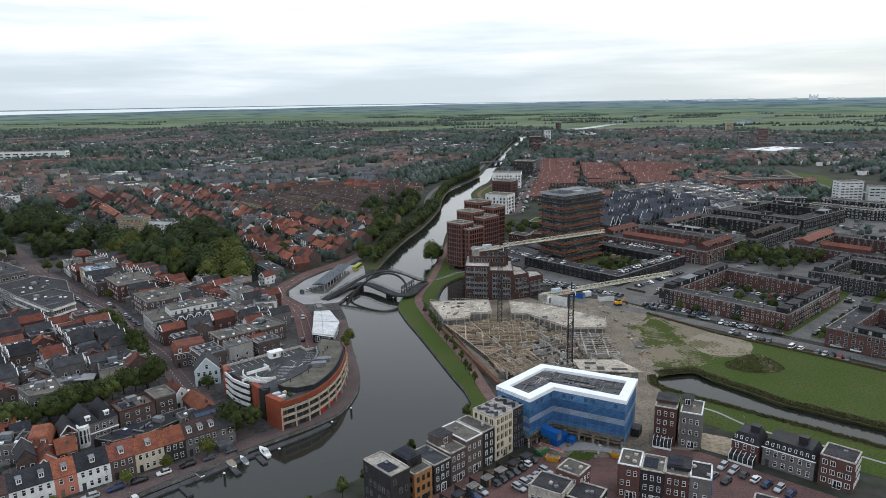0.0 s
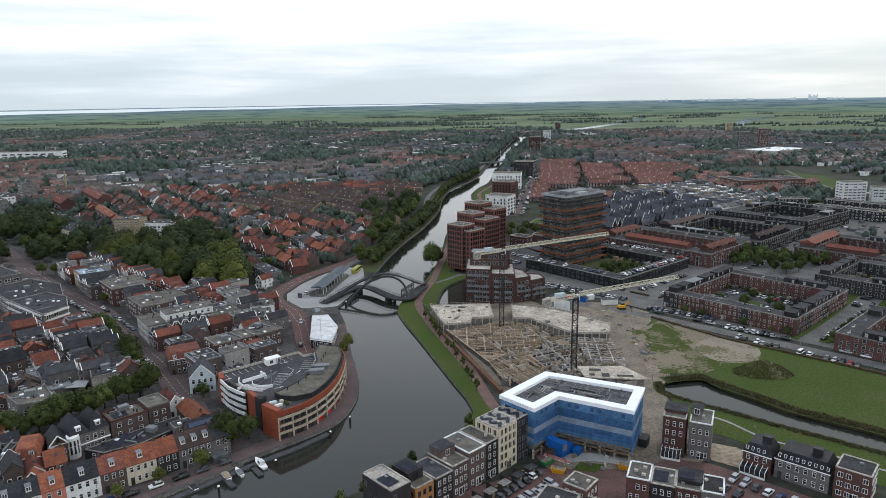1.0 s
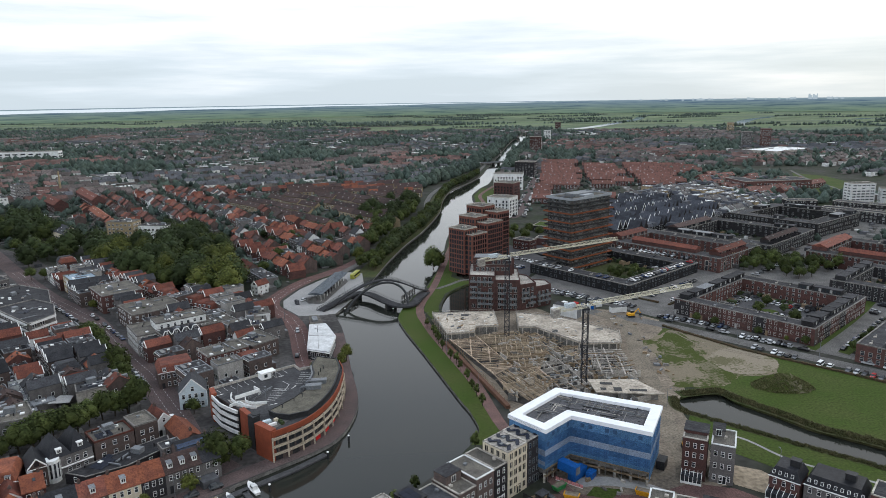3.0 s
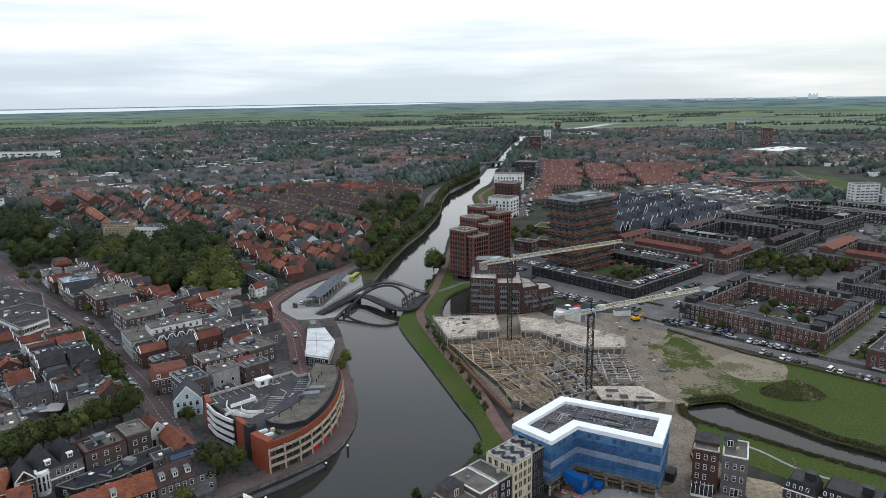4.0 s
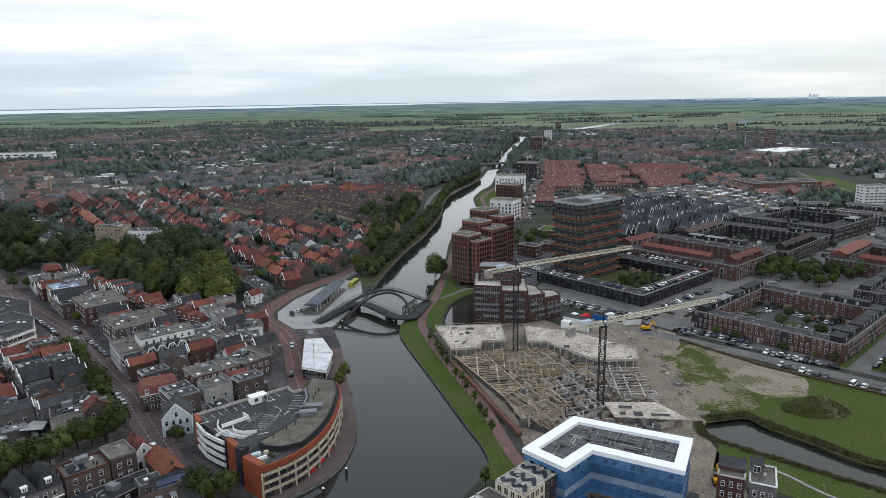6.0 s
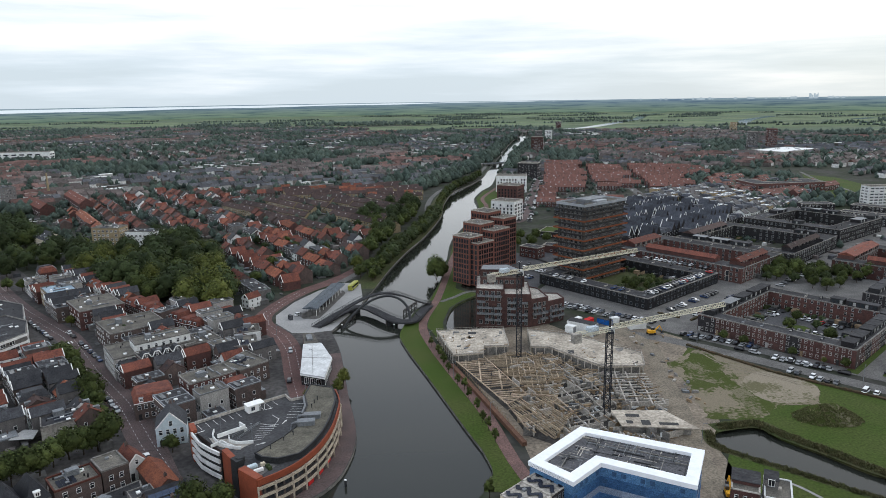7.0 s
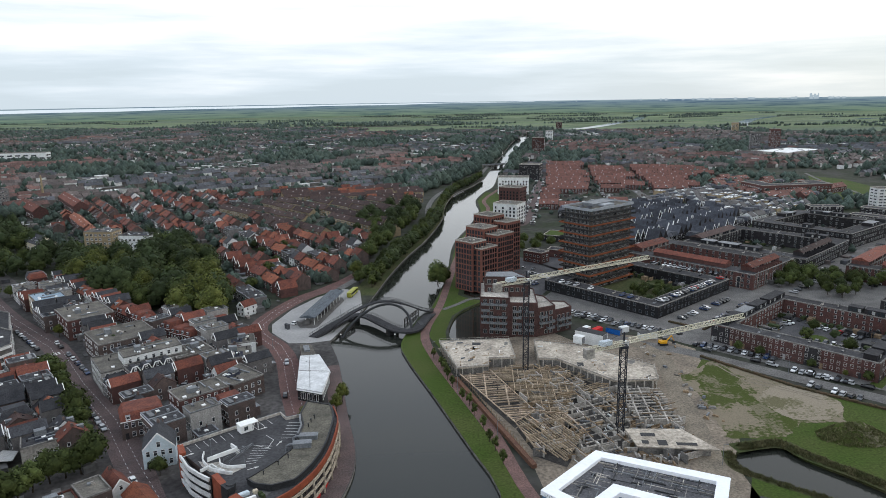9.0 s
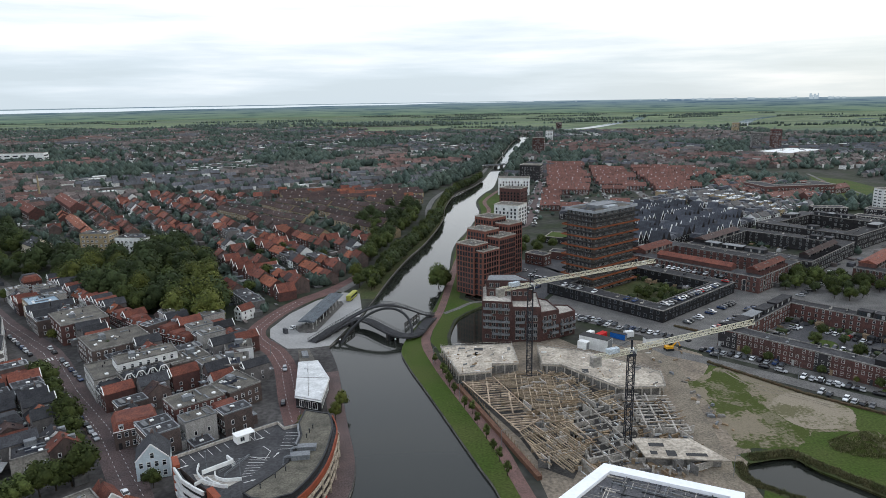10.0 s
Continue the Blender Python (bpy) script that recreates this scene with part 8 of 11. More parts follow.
    scaffold = thing("scaffold", "grey steel scaffold along a brick building", "scaffold", at=at(-94.6, 283.2, 0, -31))
    for i in range(7):
        part("upright", MB().tube([(0, 0, 0), (0, 0, 8)], [0.08, 0.08], 5), STEEL_GREY, scaffold, at=at(i * 1.9, -0.9))
    for z in (2, 4, 6, 8):
        part("walkway", MB().box(0, 11.5, -1.1, -0.2, z, z + 0.1).box(0, 11.5, -1.1, -1.05, z + 0.95, z + 1.02), ZINC, scaffold)
    # the stepped white gables on the brown flats
    for i in range(4):
        m4 = at(-124.5, 285.5, 0, 42) @ Matrix.Translation((0.3 + i * 4.0, -0.15, 8.8))
        mb = MB().beam((0, 0, 0), (1.0, 0, 1.9), 0.3).beam((1.0, 0, 1.9), (2.6, 0, 1.9), 0.3).beam((2.6, 0, 1.9), (3.6, 0, 0), 0.3)
        g = thing("gable", "dark gable with a white edge on brown flats", "gable", "gables", m4)
        part("trim", mb, PAINT_WHITE, g)
        fl = MB()
        for y in (0.0, 4.0):
            fl.quad([(0, y, -0.3), (3.6, y, -0.3), (2.6, y, 1.9), (1.0, y, 1.9)])
        fl.quad([(1.0, 0, 1.9), (2.6, 0, 1.9), (2.6, 4, 1.9), (1.0, 4, 1.9)]), fl.quad([(0, 0, -0.3), (1, 0, 1.9), (1, 4, 1.9), (0, 4, -0.3)]), fl.quad([(2.6, 0, 1.9), (3.6, 0, -0.3), (3.6, 4, -0.3), (2.6, 4, 1.9)])
        part("body", fl, GREY_TILE, g)
        part("window", window_mesh(0.9, 1.2, "plain"), None, g, at=at(1.8, 0, 0.2))
    part("tent_roof", MB().prism([(-143.5, 234), (-136.3, 235), (-138, 240.6), (-143, 241)], 3.0, 3.2), FRAME_GREY, thing("tent", "white canopy tent in a yard", "tent", at=at(0, 0)))
    terrace(TOWN_FAR, (-238, 432), (-150, 353), (2, 8, 4, 0, 1, 5, 8, 9), 61, scale=0.1)
    terrace(TOWN_FAR, (-148, 351), (-122, 334), (9, 10, 3), 62, scale=0.1)
    OCCUPIED.append([(-246, 430), (-152, 346), (-118, 322), (-112, 334), (-146, 366), (-232, 444)])
    terrace(TOWN_FAR, (-114, 378), (-104, 372), (7, 2), 63)
    K = TOWN_FAR
    fill(K, [(-190, 178), (-132, 146), (-116, 160), (-112, 176), (-124, 196), (-150, 198)], 38, (11, 10), (0, 2, 4, 13, 12, 4, 0, 10, 1), 21, 0.12)
    fill(K, [(-215, 190), (-160, 214), (-116, 252), (-140, 280), (-172, 314), (-200, 316), (-235, 314), (-260, 270)], -48, (10.5, 11.5), (1, 2, 3, 5, 6, 8, 10, 12, 13, 4, 0, 12, 5, 2, 3, 11, 1, 2), 22, 0.06)
    fill(K, [(-300, 350), (-235, 312), (-240, 270), (-300, 280), (-340, 330)], -48, (14, 12), (3, 7, 10, 0, 12, 13), 23, 0.25)
    fill(K, [(-262, 440), (-226, 384), (-180, 345), (-140, 302), (-118, 268), (-96, 240), (-76, 262), (-86, 330), (-110, 366), (-170, 380), (-238, 446)], -48, (11, 12), (1, 2, 3, 5, 6, 8, 9, 12, 10, 13, 0, 7, 5, 3, 7), 24, 0.08)
    fill(K, [(-380, 520), (-300, 440), (-320, 360), (-420, 430)], -48, (18, 14), (3, 7, 3, 10, 13), 25, 0.3)


old_town()
for m4, out, h, wall, roof, fl, lab in (
        (at(-267, 523, 0, -4), rect(0, 0, 21, 13), 16, BRICK_YELLOW, GRAVEL, 5, "yellow-brown brick flats among trees"),
        (at(-243, 524, 0, -8), rect(0, 0, 24, 13), 13, WHITE, BITUMEN, 3, "white balconied flats among trees"),
        (at(-474, 676, 0, -45), rect(0, 0, 34, 13), 13, BRICK_GREY, BITUMEN, 4, "grey slab of flats at the edge of a wood"),
        (at(-486, 748, 0, -45), rect(0, 0, 22, 14), 20, BRICK_GREY, BITUMEN, 6, "tall grey block of flats with white bands"),
        (at(-505, 735, 0, -45), rect(0, 0, 40, 12), 10, WHITE, BITUMEN, 3, "white and grey office among trees")):
    own_house("apartment_block", lab, "apartment block", m4, out, h, wall, roof, fl, fh=(h - 1) / fl, pitch=3.2, win=(1.8, 1.6, "double"), joined=True)


def long_roof(name, label, p, q, d, eave, wall, roof, dormers=0):
    """A long pitched building from p to q."""
    v = Vector(q) - Vector(p)
    o = make_house(name, label, round(v.length, 1), d, eave, "along", wall, roof, 1, "building", "", dormers, 2, pitch=3.5, simple=True)
    o.matrix_basis = at(*p, 0, math.degrees(math.atan2(v.y, v.x)))
    OCCUPIED.append([tuple((o.matrix_basis @ Vector((*c, 0)))[:2]) for c in rect(-1, -2, v.length + 1, d + 1)])


long_roof("mansion", "grey-roofed mansion with pale walls among trees", (-318, 536), (-300, 520), 13, 8, CREAM, GREY_TILE, 3)
long_roof("mansion", "white wing with a dark slate roof", (-300, 518), (-288, 508), 10, 7, WHITE, DARK_TILE)
long_roof("school", "long brick school with a red tiled roof", (-442, 723), (-393, 669), 13, 8, BRICK_RED, RED_TILE)
long_roof("school", "long brick school with a red tiled roof", (-426, 769), (-369, 695), 13, 8.5, BRICK_RED, RED_TILE)
long_roof("long_terrace", "very long terrace with an orange tiled roof", (-352, 656), (-306, 593), 9, 5.6, BRICK_RED, ORANGE_TILE)
long_roof("long_terrace", "very long terrace with an orange tiled roof", (-302, 588), (-262, 534), 9, 5.6, BRICK_RED, ORANGE_TILE)
far_bridge = thing("road_bridge", "low grey road bridge far along the canal", "bridge", at=at(48, 1098, 0, 26))
part("deck", MB().box(0, 40, -5, 5, 2.4, 3.2), CONCRETE_OLD, far_bridge)
for y_ in (-5, 4.8):
    part("railing", MB().box(0, 40, y_, y_ + 0.2, 3.2, 4.2), STEEL_GREY, far_bridge)
for x_ in (10, 20, 30):
    part("pier", MB().box(x_ - 0.6, x_ + 0.6, -4, 4, -2.4, 2.4), CONCRETE_OLD, far_bridge)
part_chimney = MB().tube([(0, 0, 0), (0, 0, 14), (0, 0, 27)], [1.4, 1.1, 0.8], 14)
tagged(part("factory_chimney", part_chimney, BRICK_YELLOW, at=at(-470, 815)), "slim tall pale brick chimney among houses", "chimney")

MID_HOUSES = kinds_of([
    ("pair of brick houses with red tiled roofs", 9.5, 8.5, 5.2, "along", BRICK_BROWN, RED_TILE, 1, 0, 1),
    ("pair of brick houses with orange tiled roofs", 9.5, 8.5, 5.2, "along", BRICK_RED, ORANGE_TILE, 1, 0, 1),
    ("pair of brick houses with brown tiled roofs", 9.5, 8.5, 5.4, "along", BRICK_BROWN, BROWN_TILE, 1, 0, 1),
    ("gabled brick house with a red roof", 7.5, 10, 5.0, "front", BRICK_RED, RED_TILE, 1, 0, 1),
    ("white house with a dark roof", 9.0, 9, 5.4, "along", WHITE, DARK_TILE, 1, 0, 1),
    ("row of flat-roofed pale houses", 14, 9, 5.6, "flat", BRICK_GREY, BITUMEN, 1, 0, 1),
    ("long terrace with a dark roof and pale gables", 30, 9, 5.6, "along", BRICK_YELLOW, BROWN_TILE, 1, 0, 1),
], name="terraced_house", group="terraced houses", simple=True, pitch=4.0)
OCCUPIED.append([(-95, 356), (-72, 432), (-66, 440), (-66, 485), (-58, 565), (-44, 640), (-34, 790), (0, 900), (20, 880), (-10, 750), (-40, 450), (-48, 380)])
WOOD_AREA = [(-460, 640), (-414, 590), (-300, 486), (-246, 447), (-172, 388), (-115, 366), (-122, 400), (-150, 440), (-185, 545), (-254, 575), (-311, 545), (-380, 620)]
OCCUPIED.append(WOOD_AREA)
fill(MID_HOUSES, [(-118, 372), (-96, 372), (-70, 440), (-62, 470), (-56, 552), (-95, 560), (-150, 580), (-185, 560), (-140, 440), (-122, 405)], -55, (12.5, 21), (0, 1, 1, 3, 0, 2, 4, 3, 5), 31, 0.12, 0.15)
fill(MID_HOUSES, [(-185, 560), (-120, 575), (-225, 700), (-215, 800), (-330, 815), (-400, 740), (-330, 590), (-254, 588)], -55, (13, 24), (0, 1, 2, 0, 3, 4, 5, 0), 32, 0.16, 0.15)
fill(MID_HOUSES, [(-228, 700), (-118, 574), (-60, 574), (-52, 640), (-50, 735), (-140, 752)], -47, (19, 24), (6,), 33, 0.08, 0.08)
fill(MID_HOUSES, [(-220, 775), (-140, 756), (-46, 742), (-42, 800), (-50, 850), (-210, 830)], 18, (15, 26), (0, 2, 1, 2, 6), 34, 0.12, 0.08)
fill(MID_HOUSES, [(-560, 560), (-470, 640), (-400, 740), (-480, 820), (-640, 700)], -50, (40, 46), (5, 5, 2), 35, 0.5, 0.4)

SLATE_BLUE = mat("blue_slate", (0.07, 0.076, 0.09), (0.048, 0.052, 0.064), 0.35, 0.6, 7, 0.3, rnd=0.35, rows=3.0)
ESTATE = kinds_of([
    ("terrace of houses with bright orange tiled roofs", 26, 9, 5.4, "along", BRICK_RED, mat("coral_tile", (0.19, 0.095, 0.076), (0.135, 0.07, 0.06), 0.3, 0.8, 7, 0.3, rnd=0.15, rows=3.0), 1, 0, 1),
    ("terrace of brick houses with orange roofs and gables", 18, 10, 5.8, "along", BRICK_RED, MATS["coral_tile"], 1, 2, 1),
    ("steep dark gabled house with white trim", 7.5, 9.5, 4.6, "steep", BRICK_DARK, SLATE_BLUE, 1, 0, 2),
    ("dark hipped house with a slate mansard roof", 8, 9, 5.0, "mansard", BRICK_DARK, SLATE_BLUE, 1, 1, 2),
    ("white cubic house with a dark roof", 8, 9, 6.0, "along", WHITE, DARK_TILE, 1, 0, 2),
    ("yellow brick cubic house with a pale flat roof", 8, 9, 7.2, "flat", BRICK_YELLOW, WHITE, 1, 0, 2),
], name="estate_house", group="estate houses", simple=True, pitch=3.6)
OCCUPIED.append([(74, 600), (66, 640), (98, 800), (143, 1059), (126, 1059), (82, 800), (50, 640)])
fill(ESTATE, [(100, 798), (152, 792), (192, 1085), (150, 1092)], -8, (24, 20), (0, 0, 1), 41, 0.03, 0.06)
fill(ESTATE, [(159, 800), (198, 796), (242, 985), (200, 1062)], -8, (24, 20), (0, 1, 0), 42, 0.03, 0.06)
fill(ESTATE, [(216, 790), (264, 786), (308, 1005), (272, 1062)], -8, (26, 20), (0, 1, 0), 47, 0.04, 0.06)
fill(ESTATE, [(285, 905), (345, 920), (338, 1020), (312, 1028)], -8, (26, 22), (1, 1, 0), 48, 0.06, 0.06)
fill(ESTATE, [(78, 690), (98, 795), (120, 790), (104, 690)], -8, (24, 20), (1,), 49, 0.05, 0.06)
fill(ESTATE, [(86, 640), (96, 690), (150, 715), (165, 700), (120, 620)], -10, (16, 18), (1, 3), 43, 0.1, 0.06)
ribbon("road", [(197, 729), (205, 830), (212, 925), (245, 1100), (282, 1309), (384, 1902)], 9, 0.1, PAVING, "grey street between brick terraces")
fill(ESTATE, [(124, 520), (183, 540), (236, 600), (226, 680), (172, 690), (120, 580)], 45, (15, 14), (2, 2, 3, 2), 44, 0.05, 0.08)
fill(ESTATE, [(174, 694), (228, 690), (240, 606), (330, 676), (272, 800), (212, 760)], 40, (15, 14), (4, 3, 5, 4, 3), 45, 0.08, 0.08)
fill(ESTATE, [(300, 700), (350, 720), (430, 800), (330, 900), (280, 810)], 30, (18, 24), (1, 3, 1), 46, 0.15, 0.06)

# ---- the new houses by the parking court ----
NEW = dict(category="house", group="new canal houses")


def canal_house(m4, w, d, h, wall, label, roof=GRAVEL, floors=4, top=None, frame=None, win=(0.9, 1.55, "plain"), solar=0, pitch=1.8, coping=CONCRETE, skip=0.06):
    th = own_house("canal_house", label, "house", m4, rect(0, 0, w, d), h, wall, roof, floors, fh=(h - 0.8) / floors, pitch=pitch, win=win, win_frame=frame, margin=0.35, group="new canal houses", skip=skip, parapet=0.28, coping=coping)
    if top:
        x0, y0, x1, y1, hh, m = top
        part("penthouse", MB().prism(rect(x0, y0, x1, y1), h, h + hh), m, th)
        part("penthouse_roof", MB().box(x0 - 0.1, x1 + 0.1, y0 - 0.1, y1 + 0.1, h + hh, h + hh + 0.15), BITUMEN, th)
        if hh > 1.5:
            place_windows(th, (x0, y0), (x1, y0), h + 0.4, 1, 3, 2.2, window_mesh(1.5, 1.8, "double", frame))
    if solar == "zigzag":
        me = MB().box(-0.85, 0.85, -0.5, 0.5, 0.05, 0.1).mesh("solar_panel", SOLAR)
        for i in range(2):
            for j in range(9):
                part("solar_panel", me, None, th, at=at(w * (0.27 + 0.44 * i) + (0.55 if j % 2 else -0.55) * (1 if j % 4 < 2 else -1), 1.1 + j * (d - 2.2) / 8, h + 0.25, 45 if j % 4 < 2 else -45))
    elif solar:
        z = h + 0.1 + (top[4] + 0.1 if top and solar > 0 else 0)
        a = (top[0] + 1.2, top[1] + 0.9) if top else (1.4, 2.2)
        solar_rows(th, *a, z, 2 if w < 7 else 3, abs(solar))
    # ground-floor garden doors
    part("garden_door", window_mesh(2.0, 2.3, "double", frame or PAINT_WHITE), None, th, at=at(w * 0.55, -0.03, 0.1))
    return th


canal_house(at(-16.0, 150.4, 0, 44), 6.2, 11.4, 13.0, BRICK_DARK, "black brick canal house with solar panels on the roof", CONCRETE, 4, frame=BRICK_GREY, solar=4, skip=0.4)
canal_house(at(-10.6, 157.2, 0, 44), 6.2, 9.8, 9.2, mat("orange_wood", (0.36, 0.18, 0.075), (0.28, 0.14, 0.06), 0.6, 0.7, 6, rnd=0.1), "orange timber canal house with a black roof box", GRAVEL, 3, (0.3, 3.2, 5.4, 9.5, 2.8, BRICK_DARK), STEEL_DARK, solar=4)
canal_house(at(-5.6, 162.6, 0, 44), 6.2, 10, 8.6, BRICK_DARK, "dark canal house with a grey roof", GREY_TILE, 3)
canal_house(at(-1.2, 167.2, 0, 44), 6.0, 10, 9.4, BRICK_BROWN, "brown brick canal house with a roof terrace", GRAVEL, 3, (0.3, 5, 5.6, 9.6, 2.6, BRICK_BROWN))
canal_house(at(3.2, 171.6, 0, 44), 6.6, 11, 10.8, BRICK_BROWN, "brown brick canal house with white windows", GRAVEL, 3, coping=WHITE)
canal_house(at(8.1, 176.2, 0, 44), 4.8, 11, 11.0, BRICK_DARK, "dark brick canal house with a flat roof", GRAVEL, 4)
canal_house(at(11.8, 179.8, 0, 45), 8.0, 9.0, 13.6, CREAM, "cream brick canal house with pale window bays", CONCRETE, 5, frame=CREAM, win=(1.25, 1.9, "double"), solar="zigzag", pitch=1.9)
canal_house(at(17.5, 185.6, 0, 45), 7.4, 9.0, 13.6, BRICK_DARK, "dark brick canal house with blue-grey windows", CONCRETE, 5, solar="zigzag", frame=STEEL_GREY)
canal_house(at(61.0, 190.0, 0, -24), 6.4, 9, 12.3, BRICK_RED, "tall red-brown brick house with a roof terrace", GRAVEL, 4, (0, 3, 6.4, 8.8, 0.9, BRICK_RED))
canal_house(at(68.0, 187.8, 0, -24), 6.2, 10, 11.4, BRICK_GREY, "tall grey brick house with a white roof edge", GRAVEL, 3, (0, 5, 3.2, 9.8, 1.9, BRICK_GREY), coping=WHITE, skip=0.3)
canal_house(at(43.0, 161.4, 0, -22), 5.7, 8.5, 9.8, BRICK_RED, "red brick row house with white trim", GRAVEL, 3, coping=WHITE)
canal_house(at(48.4, 159.2, 0, -22), 5.9, 8.5, 9.4, BRICK_DARK, "dark brick row house with solar panels", GRAVEL, 3, solar=-4)
canal_house(at(53.95, 156.95, 0, -22), 6.0, 8.5, 9.6, BRICK_RED, "red brick row house with a black roof box", GRAVEL, 3, (0.4, 2.5, 6.2, 8.6, 1.0, BRICK_DARK), solar=3)
canal_house(at(59.6, 154.65, 0, -22), 5.2, 8.2, 9.9, BRICK_GREY, "grey corner house with a blue wrapped side wall", BITUMEN, 3, coping=WHITE)
part("tarpaulin", MB().box(-0.06, 0.06, 0, 8.0, 0.4, 9.5), BLUE, bpy.data.objects["canal_house.013"], "blue sheeting", at=at(5.3, 0.1))
canal_house(at(18.6, 153.6, 0, -31), 9.0, 8, 8.4, CONCRETE, "pale concrete house with roof units", BITUMEN, 2)
canal_house(at(26.5, 159.5, 0, -38), 6.6, 6.5, 9.6, BRICK_RED, "red brick house with a white roof edge", GRAVEL, 3)
canal_house(at(27.5, 150.5, 0, -31), 8.0, 8, 7.4, BRICK_DARK, "dark brick house with a dark roof", BITUMEN, 2)
canal_house(at(70, 143, 0, -31), 8.0, 8, 8.4, BRICK_GREY, "grey house with a white roof edge", BITUMEN, 2)
for x, y, w, d, wall, roof, lab in ((81.4, 181.6, 7.4, 8.5, BRICK_RED, DARK_TILE, "brick house with a dark mansard roof and white veranda"), (88.4, 177.2, 13.5, 9.5, BRICK_GREY, DARK_TILE, "wide grey house with a dark mansard roof and small rooflights")):
    t_ = make_house("mansard_house", lab, w, d, 5.8, "mansard", wall, roof, 9, group="new canal houses", floors=2, back=False, win=(0.95, 1.6, "sash"), pitch=1.9)
    t_.matrix_basis = at(x, y, 0, -41)
    for i in range(int(w / 1.5)):
        part("roof_window", MB().box(-0.35, 0.35, -0.5, 0.5, 0, 0.08).box(-0.27, 0.27, -0.42, 0.42, 0.08, 0.1, 1), [PAINT_WHITE, GLASS], t_, at=Matrix.Translation((1.0 + i * 1.5, 0.35, 7.0)) @ Matrix.Rotation(radians(62), 4, "X"))
    part("roof_box", MB().box(-1.2, 1.2, -1.0, 1.0, 0, 1.7).box(-1.3, 1.3, -1.1, 1.1, 1.7, 1.85), STEEL_DARK, t_, at=at(w * 0.7, d * 0.5, 8.4))
    OCCUPIED.append([tuple((t_.matrix_basis @ Vector((*p, 0)))[:2]) for p in rect(0, 0, w, d)])
canal_house(at(99.4, 167.6, 0, -41), 8.4, 8.5, 8.6, BRICK_RED, "dark red brick house with a flat roof", BITUMEN, 3, win=(1.3, 1.5, "double"))

# glass verandas of the new houses, their gardens, sheds and fences
for x, y, deg, w in ((81.4, 181.6, -41, 7.0), (61.0, 190.0, -24, 5.6)):
    th = thing("veranda", "white framed glass veranda against a house", "veranda", at=at(x, y, 0, deg))
    part("glass_box", MB().box(0.3, w, -2.8, -0.12, 0.1, 2.3), GLASS, th)
    for i in range(6):
        xx = 0.25 + (w - 0.3) * i / 5
        part("rafter", MB().beam((xx, -2.9, 2.35), (xx, -0.1, 3.1), 0.12).box(xx - 0.06, xx + 0.06, -2.9, -2.78, 0.1, 2.4), PAINT_WHITE, th)
    part("sill", MB().box(0.2, w + 0.05, -2.95, -2.8, 0.1, 0.7), PAINT_WHITE, th)
FENCE = mat("dark_fence", (0.05, 0.046, 0.043), (0.032, 0.03, 0.029), 0.8, 0.9, 6, 0.3, rnd=0.2)
u_, v_ = Vector((math.cos(radians(44)), math.sin(radians(44)))), Vector((math.sin(radians(44)), -math.cos(radians(44))))
rr_ = random.Random(19)
fence_panel = MB().box(0, 1.78, -0.04, 0.04, 0, 1.7).box(1.78, 1.9, -0.06, 0.06, 0, 1.8).mesh("fence_panel", FENCE)
for i in range(8):
    p = Vector((-15.4, 150.6)) + u_ * (4 + i * 5.6)
    th = thing("garden_fence", "dark board fence between small back gardens", "fence", "garden fences", at(p.x, p.y, 0.08, -46))
    for j in range(3):
        part("fence_panel", fence_panel, None, th, at=at(0.3 + 1.9 * j, 0))
    q = p + u_ * 2.8 + v_ * 4.6
    th = thing("garden_shed", rr_.choice(("small black timber garden shed with a felt roof", "small grey timber garden shed with a felt roof")), "shed", "garden sheds", at(q.x, q.y, 0.08, 44))
    part("walls", MB().box(-1.5, 1.5, -1.1, 1.1, 0, 2.2), FENCE, th)
    part("roof", MB().box(-1.65, 1.65, -1.25, 1.25, 2.2, 2.35), rr_.choice((BITUMEN, GREY_TILE, CONCRETE_OLD)), th)
    part("door", MB().box(-0.45, 0.45, -1.16, -1.1, 0, 1.95), WOOD, th)
    if i % 2:
        q = p + u_ * 1.4 + v_ * 2.6
        part("table_top", MB().box(-0.7, 0.7, -0.45, 0.45, 0.68, 0.75), WOOD, thing("garden_table", "small wooden garden table", "table", "garden tables", at(q.x, q.y, 0.08, 20)))
        part("trestle", MB().box(-0.5, 0.5, -0.3, 0.3, 0, 0.68), STEEL_DARK, bpy.data.objects["garden_table" if i == 1 else "garden_table.%03d" % (i // 2)])
for i in range(7):
    th = thing("road_barrier", "pink and white plastic barrier", "barrier", "road barriers", at(26.4 + i * 0.98, 189.0 - i * 0.68, 0.1, -35))
    part("panel", MB().box(-0.45, 0.45, -0.15, 0.15, 0.1, 0.9), mat("pink_plastic", (0.6, 0.25, 0.24), (0.5, 0.2, 0.2), 1.0, 0.5), th)
    part("foot", MB().box(-0.5, 0.5, -0.25, 0.25, 0, 0.1), PAINT_WHITE, th)
th = thing("loading_canopy", "raw concrete canopy on columns before the office", "canopy", at=at(48.2, 193.0, 0, -27))
part("slab", MB().box(-3.4, 3.4, -2.6, 2.6, 2.8, 3.2).box(-3.4, 3.4, -2.6, -2.45, 3.2, 3.6), CONCRETE, th)
for x in (-3, 0, 3):
    for y in (-2.2, 2.2):
        part("column", MB().box(-0.2, 0.2, -0.2, 0.2, 0, 2.8), CONCRETE, th, at=at(x, y))
sheet("grass", [(33, 181.3), (35.9, 185.4), (43.8, 183.9), (39.3, 179.6)], 0.12, GRASS, "small patch of lawn", "grass")
